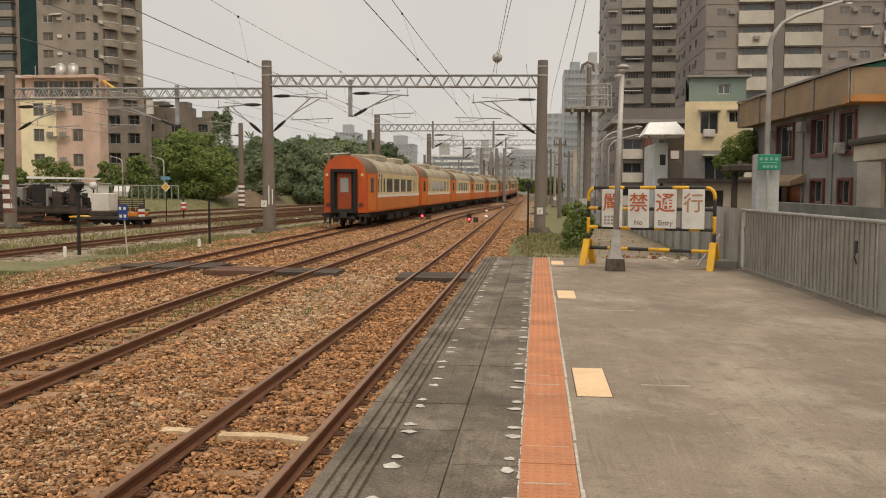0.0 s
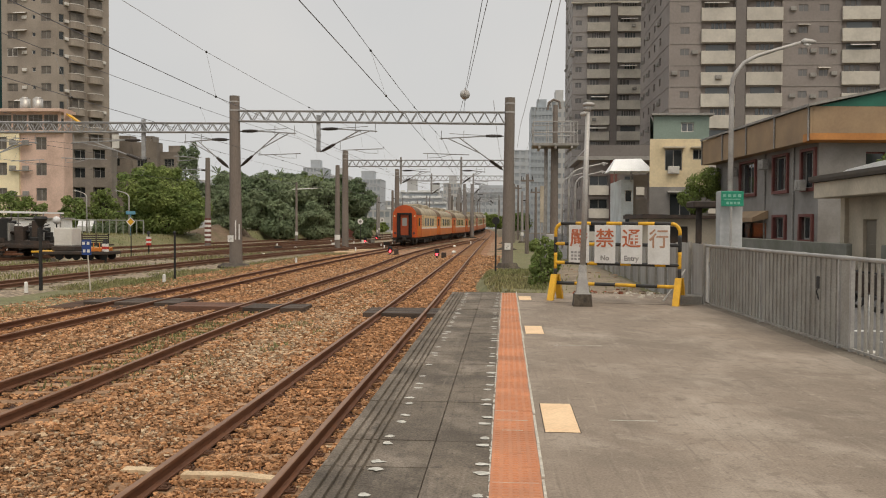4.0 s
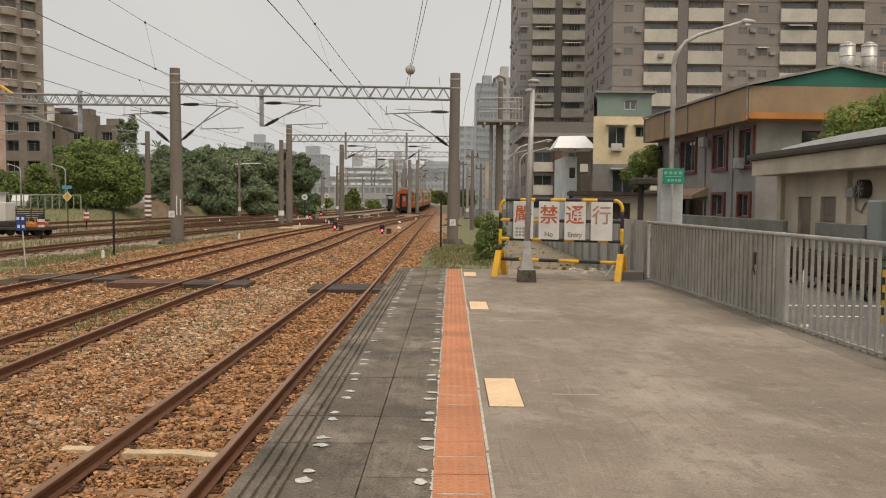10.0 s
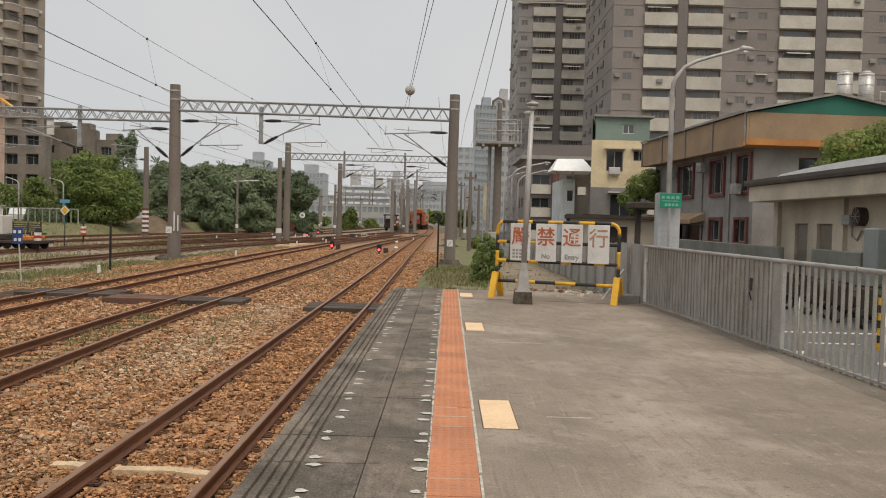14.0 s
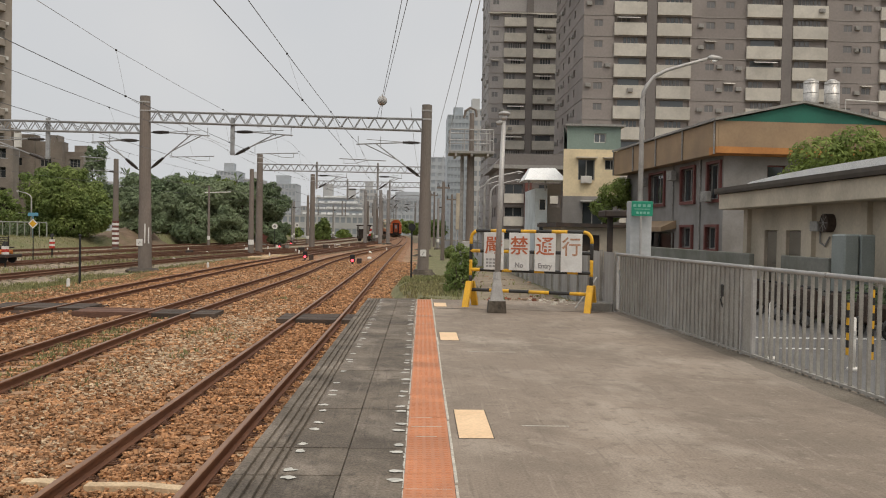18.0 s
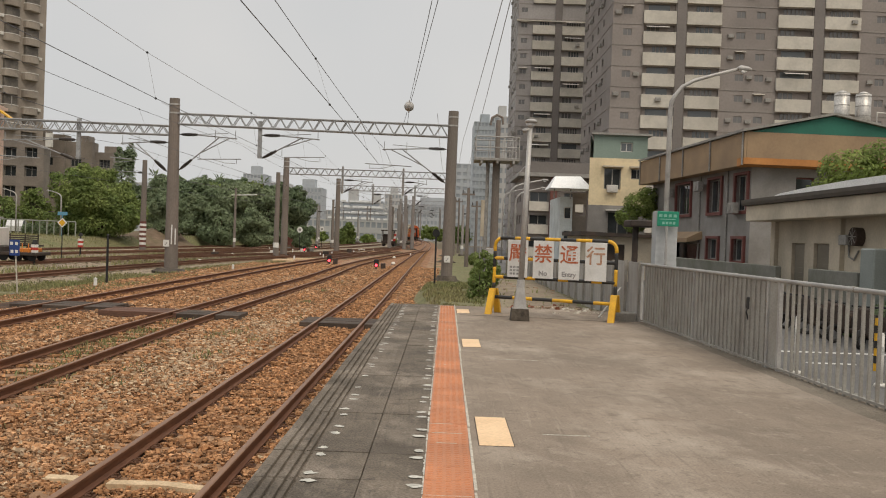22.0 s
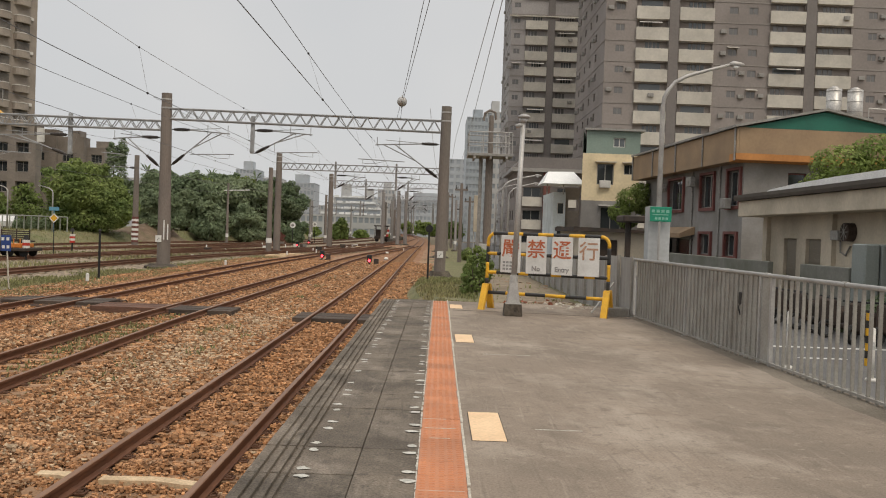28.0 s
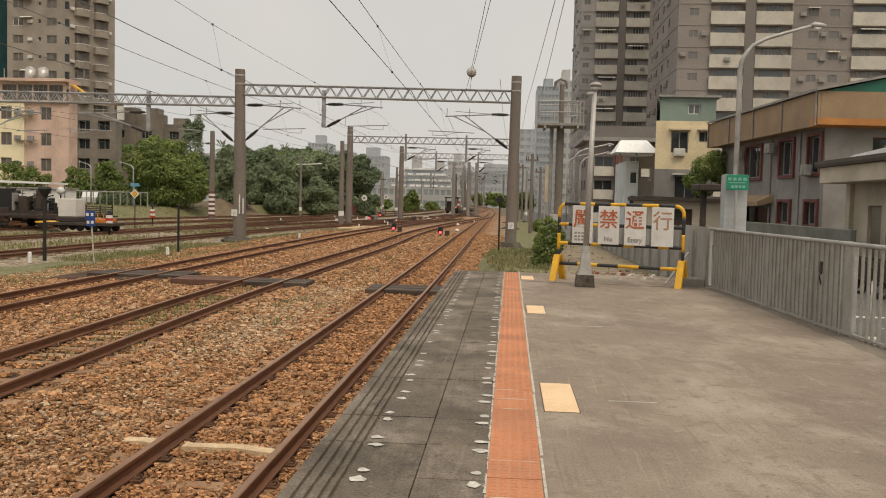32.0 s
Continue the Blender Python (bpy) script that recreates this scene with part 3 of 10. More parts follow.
def tube(bm, pts, r, n=8):
    pts = [Vector(p) for p in pts]
    rings = []
    ref = Vector((0.13, 0.21, 0.97))
    for i, p in enumerate(pts):
        d = (pts[min(i + 1, len(pts) - 1)] - pts[max(i - 1, 0)]).normalized()
        u = d.cross(ref)
        if u.length < 0.05:
            u = d.orthogonal()
        u.normalize()
        w = d.cross(u)
        rr = r[i] if isinstance(r, (list, tuple)) else r
        rings.append([bm.verts.new(p + (u * math.cos(a) + w * math.sin(a)) * rr) for a in (2 * math.pi * k / n for k in range(n))])
    for a, b in zip(rings, rings[1:]):
        for k in range(n):
            bm.faces.new((a[k], a[(k + 1) % n], b[(k + 1) % n], b[k]))
    bm.faces.new(rings[0][::-1])
    bm.faces.new(rings[-1])
    return bm


def prism(bm, outline, axis, a, b):
    """Extrude a closed 2D outline along x, y or z, from a to b."""
    def at(p, t):
        return {"x": (t, p[0], p[1]), "y": (p[0], t, p[1]), "z": (p[0], p[1], t)}[axis]
    A = [bm.verts.new(at(p, a)) for p in outline]
    B = [bm.verts.new(at(p, b)) for p in outline]
    n = len(outline)
    for i in range(n):
        bm.faces.new((A[i], A[(i + 1) % n], B[(i + 1) % n], B[i]))
    bm.faces.new(A[::-1])
    bm.faces.new(B)
    bmesh.ops.recalc_face_normals(bm, faces=bm.faces[-(n + 2):])
    return bm


def ball(bm, c, r, u=14, v=9, sz=1.0):
    made = bmesh.ops.create_uvsphere(bm, u_segments=u, v_segments=v, radius=r)
    bmesh.ops.scale(bm, vec=(1, 1, sz), verts=made["verts"])
    bmesh.ops.translate(bm, vec=c, verts=made["verts"])
    return bm


def smooth_curve(keys):
    """A smooth function through (y, x) points."""
    ys = np.array([k[0] for k in keys], float)
    xs = np.array([k[1] for k in keys], float)
    m = np.gradient(xs, ys)

    def f(y):
        i = int(np.clip(np.searchsorted(ys, y) - 1, 0, len(ys) - 2))
        h = ys[i + 1] - ys[i]
        t = float(np.clip((y - ys[i]) / h, 0, 1))
        return float((2*t**3-3*t**2+1)*xs[i] + (t**3-2*t**2+t)*h*m[i] + (-2*t**3+3*t**2)*xs[i+1] + (t**3-t**2)*h*m[i+1])
    return f


def raw(name, verts, faces, material, kind="", label="", category="", parent=None):
    me = bpy.data.meshes.new(name)
    me.from_pydata(verts, [], faces)
    me.materials.append(M[material])
    ob = new(name, me)
    if parent:
        ob.parent = parent
    return tagged(ob, label, category, "", kind)


def wall(bm, p, q, z0, z1, holes, depth=0.15, inward=None):
    """A wall face from p to q (plan points), z0 to z1, with recessed openings (u0, u1, v0, v1) along it and up from z0."""
    p, q = Vector((*p, 0)), Vector((*q, 0))
    L = (q - p).length
    d = (q - p) / L
    n = Vector((-d.y, d.x, 0)) * depth   # to the left of p to q: the inside
    us = sorted({0.0, L, *[h[0] for h in holes], *[h[1] for h in holes]})
    vs = sorted({0.0, z1 - z0, *[h[2] for h in holes], *[h[3] for h in holes]})
    cache = {}

    def V(u, v, k=0):
        key = (round(u, 4), round(v, 4), k)
        if key not in cache:
            cache[key] = bm.verts.new(p + d * u + Vector((0, 0, z0 + v)) + (n if k else Vector()))
        return cache[key]
    for v0, v1 in zip(vs, vs[1:]):
        run = None
        for u0, u1 in zip(us, us[1:]):
            c = ((u0 + u1) / 2, (v0 + v1) / 2)
            if any(h[0] < c[0] < h[1] and h[2] < c[1] < h[3] for h in holes):
                continue
            bm.faces.new((V(u0, v0), V(u1, v0), V(u1, v1), V(u0, v1)))
    for a, b, e, f in holes:
        bm.faces.new((V(a, e), V(a, f), V(a, f, 1), V(a, e, 1)))
        bm.faces.new((V(b, f), V(b, e), V(b, e, 1), V(b, f, 1)))
        bm.faces.new((V(b, e), V(a, e), V(a, e, 1), V(b, e, 1)))
        bm.faces.new((V(a, f), V(b, f), V(b, f, 1), V(a, f, 1)))
    return bm


def window_mesh(name, w, h, frame_w=0.06, mullions=1, material="white_trim"):
    """A window frame whose outer face looks along -y, its lower left corner at the origin."""
    bm = NB()
    box(bm, 0, w, 0.02, 0.08, 0, frame_w)
    box(bm, 0, w, 0.02, 0.08, h - frame_w, h)
    box(bm, 0, frame_w, 0.02, 0.08, frame_w, h - frame_w)
    box(bm, w - frame_w, w, 0.02, 0.08, frame_w, h - frame_w)
    for i in range(mullions):
        x = w * (i + 1) / (mullions + 1)
        box(bm, x - frame_w / 2, x + frame_w / 2, 0.025, 0.075, frame_w, h - frame_w)
    return mesh_of(name, bm, material)


def pane_mesh(w, h, material="pane"):
    bm = NB()
    box(bm, 0.02, w - 0.02, 0.05, 0.06, 0.02, h - 0.02)
    return mesh_of("pane", bm, material)


def put_window(parent, frame_me, pane_me, p, q, u, z, depth):
    """Window set in the wall from p to q, at u along it."""
    d = (Vector((*q, 0)) - Vector((*p, 0))).normalized()
    o = Vector((*p, 0)) + d * u + Vector((-d.y, d.x, 0)) * (depth - 0.09)
    w = piece("window", frame_me, parent, o.x, o.y, z, 0, 0, math.degrees(math.atan2(d.y, d.x)))
    piece("pane", pane_me, w)
    return w

RAIL = -0.72           # top of the rails; the platform's top is 0
BED = -0.885           # ballast level between the rails

# centre lines, x by y
T1 = smooth_curve([(-20, -2.5), (5, -2.51), (20, -2.525), (34, -2.6), (52, -2.74), (80, -2.9), (111, -3.05), (145, -3.1), (180, -3.2), (210, -4.0), (240, -6.0), (270, -9.5), (320, -17), (400, -34)])
T2 = smooth_curve([(-20, -6.25), (9, -6.28), (20, -6.5), (30, -6.42), (44, -6.3), (60, -6.55), (80, -6.2), (100, -5.2), (120, -4.0), (138, -3.3)])
T3 = smooth_curve([(-20, -10.2), (16, -10.25), (27, -10.35), (40, -10.5), (50, -10.55), (59, -10.42), (68, -10.2), (78, -10.0), (110, -9.3), (121, -9.0), (131, -8.5), (150, -7.6), (168, -6.6), (186, -5.9), (208, -5.7), (235, -7.2), (260, -10.5), (300, -17.5), (350, -29), (420, -48)])
T4 = smooth_curve([(-10, -18.2), (30, -18.0), (48, -17.3), (70, -15.6), (95, -13.9), (120, -12.0), (150, -9.0)])
T5 = smooth_curve([(-10, -24.6), (40, -24.2), (65, -22.6), (100, -20.0), (140, -16.0), (180, -12.0)])
T6 = smooth_curve([(0, -31), (45, -30.5), (75, -28.0), (110, -24.5), (160, -18.5), (200, -14)])
T7 = smooth_curve([(20, -37), (60, -36), (90, -32.5), (130, -27), (180, -20)])


def rise(y):
    """The line climbs gently far out."""
    return 0.0 if y < 150 else min(1.3, (y - 150) * 0.0105)


def strip(bm, f, half0, half1, y0, y1, step, z, drop):
    """A ballast bed: a flat crown with sloping shoulders along a centre line."""
    rows = []
    y = y0
    while y <= y1 + 1e-6:
        x = f(y)
        k = noise.noise((x, y * 0.7, 1.0)) * 0.1
        zz = z + rise(y)
        rows.append([bm.verts.new(c) for c in ((x - half1 + k, y, zz - drop), (x - half0, y, zz), (x, y, zz + 0.005), (x + half0, y, zz), (x + half1 + k, y, zz - drop))])
        y += step
    for a, b in zip(rows, rows[1:]):
        for i in range(4):
            bm.faces.new((a[i], a[i + 1], b[i + 1], b[i]))
    return bm


def rail_mesh(f, off, y0, y1, step, side="rail", head="railhead"):
    """A flat-bottomed rail swept along the centre line: foot, web and head."""
    prof = [(-0.06, -0.14), (0.06, -0.14), (0.06, -0.125), (0.012, -0.11), (0.01, -0.045), (0.033, -0.035), (0.033, -0.006), (0.025, 0),
            (-0.025, 0), (-0.033, -0.006), (-0.033, -0.035), (-0.01, -0.045), (-0.012, -0.11), (-0.06, -0.125)]
    bm = NB()
    rings, y = [], y0
    while y <= y1 + 1e-6:
        dx = (f(y + 0.5) - f(y - 0.5))
        nrm = Vector((1, -dx, 0)).normalized()
        c = Vector((f(y), y, RAIL + rise(y))) + nrm * off
        rings.append([bm.verts.new(c + nrm * px + Vector((0, 0, pz))) for px, pz in prof])
        y += step
    n = len(prof)
    for a, b in zip(rings, rings[1:]):
        for i in range(n):
            fc = bm.faces.new((a[i], b[i], b[(i + 1) % n], a[(i + 1) % n]))
            if i in (6, 7, 8):
                fc.material_index = 1
    bm.faces.new(rings[0])
    bm.faces.new(rings[-1][::-1])
    bmesh.ops.recalc_face_normals(bm, faces=bm.faces)
    me = mesh_of("rail", bm, side)
    me.materials.append(M[head])
    return me


def sleeper_meshes():
    bm = NB()
    prism(bm, [(-1.0, -0.2), (1.0, -0.2), (1.0, -0.02), (0.96, 0), (0.3, -0.03), (-0.3, -0.03), (-0.96, 0), (-1.0, -0.02)], "y", -0.115, 0.115)
    body = mesh_of("sleeper", bm, "sleeper")
    bm = NB()
    box(bm, -0.15, 0.15, -0.06, 0.06, -0.01, 0.004)
    for k in (-1, 1):
        x = k * 0.105
        # a spring clip: a bent bar curling over the rail foot
        tube(bm, [(x + 0.03 * math.cos(a) * k, 0.042 * math.sin(a), 0.012 + 0.016 * math.cos(a * 0.5)) for a in (i * math.pi / 4 for i in range(9))], 0.009, 5)
        box(bm, x - 0.025, x + 0.025, -0.025, 0.025, 0.0, 0.014)
    return body, mesh_of("fastening", bm, "clip")


SLEEPER, FASTENING = sleeper_meshes()
_b = NB()
box(_b, -0.035, 0.035, -0.045, 0.045, 0, 0.03, 0.008)
PAD = mesh_of("rail_pad", _b, "mortar")


def track(f, y0, y1, near, step, label, spacing=0.6, top=None, pads=0):
    t = thing("railway_track", (0, 0, 0), label, "railway track", "tracks of the station yard")
    for off in (-0.566, 0.566):
        ob = new("rail", rail_mesh(f, off, y0, y1, step) if near > 2 else rail_mesh(f, off, y0, y1, step, "rail_dark", "rail_dark"))
        ob.parent = t
    z = RAIL - 0.14 if top is None else top
    y = max(y0, -4.4)
    while y < near:
        a = math.degrees(math.atan2(-(f(y + 0.5) - f(y - 0.5)), 1))
        piece("sleeper", SLEEPER, t, f(y), y, z, rz=a)
        for off in (-0.566, 0.566):
            piece("fastening", FASTENING, t, f(y) + off, y - off * math.tan(radians(-a)) * 0, z, rz=a)
        if 8 < y < pads:
            for off in (-0.68, 0.45):
                piece("rail_pad", PAD, t, f(y) + off, y, z + 0.004, rz=a)
        y += spacing
    bm = NB()
    while y < min(y1, 130):
        x, zz = f(y), z + rise(y)
        box(bm, x - 1.0, x + 1.0, y - 0.11, y + 0.11, zz - 0.1, zz)
        y += spacing * 2
    tagged(part("far_sleeper", bm, "sleeper" if near > 2 else "yard_bed", t, "far sleepers under the rails"), kind="stuff")
    return t


def build_ground():
    bm = NB()
    xs = [-3000, -600, -200, -90, -60, -40, -28, -20, 3.2, 20, 60, 200, 600, 3000]
    ys = [-600, -100, -20, 0, 20, 40, 60, 90, 130, 200, 400, 900, 3500]
    grid = [[bm.verts.new((x, y, -1.06)) for x in xs] for y in ys]
    for a, b in zip(grid, grid[1:]):
        for i in range(len(xs) - 1):
            bm.faces.new((a[i], a[i + 1], b[i + 1], b[i]))
    solo("ground", bm, "soil", "dusty brown soil under the railway yard", "ground", kind="structure")
    # gravel of the yard in one bed, near tracks rusty
    nx = 54

    def gravel_row(bm, y):
        row = []
        for i in range(nx + 1):
            x = -15.2 + (15.2 - 1.05) * i / nx
            if y > 19.5:
                x = -15.2 + (15.2 + 0.1) * i / nx
            z = BED - 0.085 + 0.05 * noise.noise((x * 0.8, y * 0.8, 0)) + 0.025 * noise.noise((x * 3, y * 3, 4)) - (0.04 if -5 < x < -4 else 0)
            if x < -13.6:
                z -= (-13.6 - x) * 0.06
            row.append(bm.verts.new((x, y, z)))
        return row
    # near gravel is darkened for gap shade, far gravel has the average stone colour
    for ys, stuff in (([-20 + 84 * (j / 80) ** 1.3 for j in range(81)], "bed_grey_shaded"), ([64 + 106 * (j / 40) ** 1.3 for j in range(41)], "gravel_far")):
        bm = NB()
        rows = [gravel_row(bm, y) for y in ys]
        for a, b in zip(rows, rows[1:]):
            for i in range(nx):
                bm.faces.new((a[i], a[i + 1], b[i + 1], b[i]))
        solo("ballast_ground", bm, stuff, "brown gravel between the running tracks", "gravel", kind="structure", smooth=True)
    for f, y0, y1, w in ((T1, -20, 400, 1.15), (T2, -20, 138, 1.1), (T3, -20, 420, 1.15), (T4, -10, 150, 1.2), (T5, -10, 180, 1.2), (T6, 0, 200, 1.2), (T7, 20, 180, 1.2)):
        yard = f in (T4, T5, T6, T7)
        # running tracks: bed colour holds painted gap shade up to 64 m
        for a, b, stuff in ((y0, y1, "yard_bed"),) if yard else ((y0, 64, "bed_rust_shaded"), (64, y1, "ballast_far")):
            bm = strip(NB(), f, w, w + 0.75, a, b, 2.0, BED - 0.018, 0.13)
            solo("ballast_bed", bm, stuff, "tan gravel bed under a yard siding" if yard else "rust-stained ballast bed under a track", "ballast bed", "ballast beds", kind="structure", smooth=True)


def stones(name, spots, size, material, label, seed):
    """Loose crushed stones as one object: each an uneven eight-cornered block."""
    rng = np.random.default_rng(seed)
    n = len(spots)
    base = np.array([(x, y, z) for z in (-1, 1) for y in (-1, 1) for x in (-1, 1)], float) * 0.5
    V = base[None] * (1 + rng.uniform(-0.55, 0.3, (n, 8, 3)))
    sz = 0.93 * size * np.minimum(rng.lognormal(0, 0.3, (n, 1, 1)), 1.6) * np.stack([rng.uniform(0.95, 1.75, n), rng.uniform(0.6, 1.0, n), rng.uniform(0.5, 0.9, n)], 1)[:, None]
    V = V * sz
    a, b = rng.uniform(0, 6.28, n), rng.normal(0, 0.75, n)
    ca, sa, cb, sb = np.cos(a), np.sin(a), np.cos(b), np.sin(b)
    x, y, z = V[..., 0].copy(), V[..., 1].copy(), V[..., 2].copy()
    y, z = y * cb[:, None] - z * sb[:, None], y * sb[:, None] + z * cb[:, None]
    x, y = x * ca[:, None] - y * sa[:, None], x * sa[:, None] + y * ca[:, None]
    V = np.stack([x, y, z], -1) + spots[:, None]
    F = np.array([(0, 2, 3, 1), (4, 5, 7, 6), (0, 1, 5, 4), (2, 6, 7, 3), (0, 4, 6, 2), (1, 3, 7, 5)])
    faces = (F[None] + (np.arange(n) * 8)[:, None, None]).reshape(-1, 4)
    me = bpy.data.meshes.new(name)
    me.vertices.add(n * 8)
    me.vertices.foreach_set("co", V.astype(np.float32).ravel())
    me.loops.add(n * 24)
    me.loops.foreach_set("vertex_index", faces.astype(np.int32).ravel())
    me.polygons.add(n * 6)
    me.polygons.foreach_set("loop_start", np.arange(0, n * 24, 4, dtype=np.int32))
    me.update(calc_edges=True)
    me.shade_flat()
    me.materials.append(M[material])
    return tagged(new(name, me), label, "ballast", "", "stuff")


def build_stones():
    rng = np.random.default_rng(5)
    # candidates, denser near the camera
    pts = []
    for y0, y1, dens, size in ((-5.0, 3.0, 420, 0.052), (3.0, 9.0, 2100, 0.029), (9.0, 15.0, 1250, 0.037), (15.0, 24.0, 700, 0.046), (24.0, 40.0, 340, 0.055), (40.0, 66.0, 150, 0.07)):
        xl = -14.0
        n = int((y1 - y0) * (-1.1 - xl) * dens * 0.92)
        x, y = rng.uniform(xl, -1.12 if y0 < 20 else -0.3, n), rng.uniform(y0, y1, n)
        # only what the view can take in
        keep = x > np.minimum(-0.60 * y - 2.0, -7.4 if y1 < 4 else 0.0)
        pts.append(np.stack([x, y, np.full(n, size)], 1)[keep])
    # a coarser spread beside the first metres
    n = 24000
    x, y = rng.uniform(-11.0, -4.4, n), rng.uniform(-5.0, 15.0, n)
    far = x < np.minimum(-0.60 * y - 2.0, np.where(y < 3, -7.4, 0.0))
    pts.append(np.stack([x, y, np.full(n, 0.052)], 1)[far])
    P = np.concatenate(pts)
    c1, c2, c3 = (np.array([f(v) for v in P[:, 1]]) for f in (T1, T2, T3))
    d = np.minimum(np.minimum(abs(P[:, 0] - c1), abs(P[:, 0] - c2)), abs(P[:, 0] - c3))
    # rails stay clear; sleepers show through a little
    clear = (abs(d - 0.566) > 0.085) & ((abs(d - 0.566) > 0.17) | (np.mod(P[:, 1] - 1.0 + 0.1, 0.6) > 0.2))
    on_sleeper = (d < 1.02) & (np.mod(P[:, 1] - 1.0 + 0.13, 0.6) < 0.26)
    onboards = np.zeros(len(P), bool)
    for x0, x1, y0, y1 in ((-3.5, -1.2, 21.9, 23.4), (-8.6, -5.4, 22.9, 24.1), (-11.7, -9.0, 24.0, 25.5)):
        onboards |= (P[:, 0] > x0 - 0.03) & (P[:, 0] < x1 + 0.03) & (P[:, 1] > y0 - 0.03) & (P[:, 1] < y1 + 0.03)
    keep = clear & ~(on_sleeper & (rng.random(len(P)) < np.where(abs(P[:, 0] - c2) < 1.1, 0.93, 0.72))) & ~onboards
    keep &= ~((abs(P[:, 0] - c2) < 0.5) & (P[:, 1] > 4) & (rng.random(len(P)) < 0.45))
    P, d = P[keep], d[keep]
    z = np.where(d < 1.15, BED + 0.02, np.maximum(BED + 0.02 - (d - 1.15) * 0.2, BED - 0.04))
    z = z + rng.uniform(-0.042, 0.04, len(P)) + np.where(d < 1.0, -0.024, 0) + np.where(abs(P[:, 0] - c2[keep]) < 0.9, -0.018, 0)
    S = np.stack([P[:, 0], P[:, 1], z], 1)
    soft = d + rng.normal(0, 0.28, len(P))
    drift = np.array([noise.noise((v[0] * 0.45, v[1] * 0.3, 11)) for v in P])
    rusty = (soft < 1.0) | (rng.random(len(P)) < np.clip((P[:, 1] - 23) / 12, 0.0, 0.2) + np.clip(drift * 1.2, 0, 0.45))
    middle = np.clip(1 - abs(P[:, 0] + 4.3) / 1.6, 0, 1) * np.clip((P[:, 1] - 9) / 6, 0.15, 1) * np.clip((30 - P[:, 1]) / 6, 0, 1)
    for band, seed in ((0.052, 50), (0.029, 34), (0.037, 43), (0.046, 60), (0.055, 66), (0.07, 85)):
        k = P[:, 2] == band
        stones("loose_ballast", S[k & rusty], band, "stone_rust", "rust-brown crushed stone ballast between the rails", seed)
        pale = rng.random(len(P)) < 0.08 + 0.5 * middle
        stones("loose_ballast", S[k & ~rusty & ~pale], band, "stone_grey", "grey-brown crushed stone gravel beside the rails", seed + 1)
        stones("loose_ballast", S[k & ~rusty & pale], band, "stone_pale", "pale stones strewn over the gravel beside the rails", seed + 2)


build_ground()
track(T1, -20, 320, 60, 2.0, "rusty single track running beside the platform edge")
track(T2, -20, 138, 56, 2.0, "rusty middle track with weeds growing between its rails", top=RAIL - 0.135, pads=24)
track(T3, -20, 420, 56, 2.0, "rusty running track that the orange train leaves on")
track(T4, -10, 150, 2, 3.0, "rusty yard siding beyond the grass strip")
track(T5, -10, 180, 2, 3.0, "rusty yard siding with a maintenance trolley on it")
track(T6, 0, 200, 2, 4.0, "rusty far yard siding")
track(T7, 20, 180, 2, 4.0, "rusty far yard siding")
build_stones()


# points and crossings far out: blades joining the tracks
def joint_rails():
    link = smooth_curve([(70, -10.15), (90, -9.2), (110, -7.6), (126, -6.6)])
    track(link, 78, 125, 2, 3.0, "rusty turnout track linking two running lines")
    link2 = smooth_curve([(95, -14.0), (120, -12.6), (150, -9.4), (172, -7.0)])
    track(link2, 100, 170, 2, 3.0, "rusty turnout track leading out of the yard")
    link3 = smooth_curve([(44, -24.1), (60, -22.0), (80, -18.3), (104, -13.4)])
    track(link3, 46, 102, 2, 3.0, "rusty turnout track crossing between the yard sidings")
    link4 = smooth_curve([(60, -30.0), (80, -26.6), (105, -21.2), (130, -17.2)])
    track(link4, 62, 128, 2, 3.0, "rusty turnout track crossing between the far sidings")
    link5 = smooth_curve([(58, -17.0), (75, -14.4), (95, -11.2), (110, -9.6)])
    track(link5, 60, 108, 2, 3.0, "rusty turnout track leading from the yard to the running line")


joint_rails()


# ---- platform ----
def fence_at(y):
    """The fence leans in towards the platform end, then runs on along the boundary."""
    return 3.77 + (16.8 - y) * 0.045 if y < 16.8 else 3.76 - (y - 16.8) * 0.018


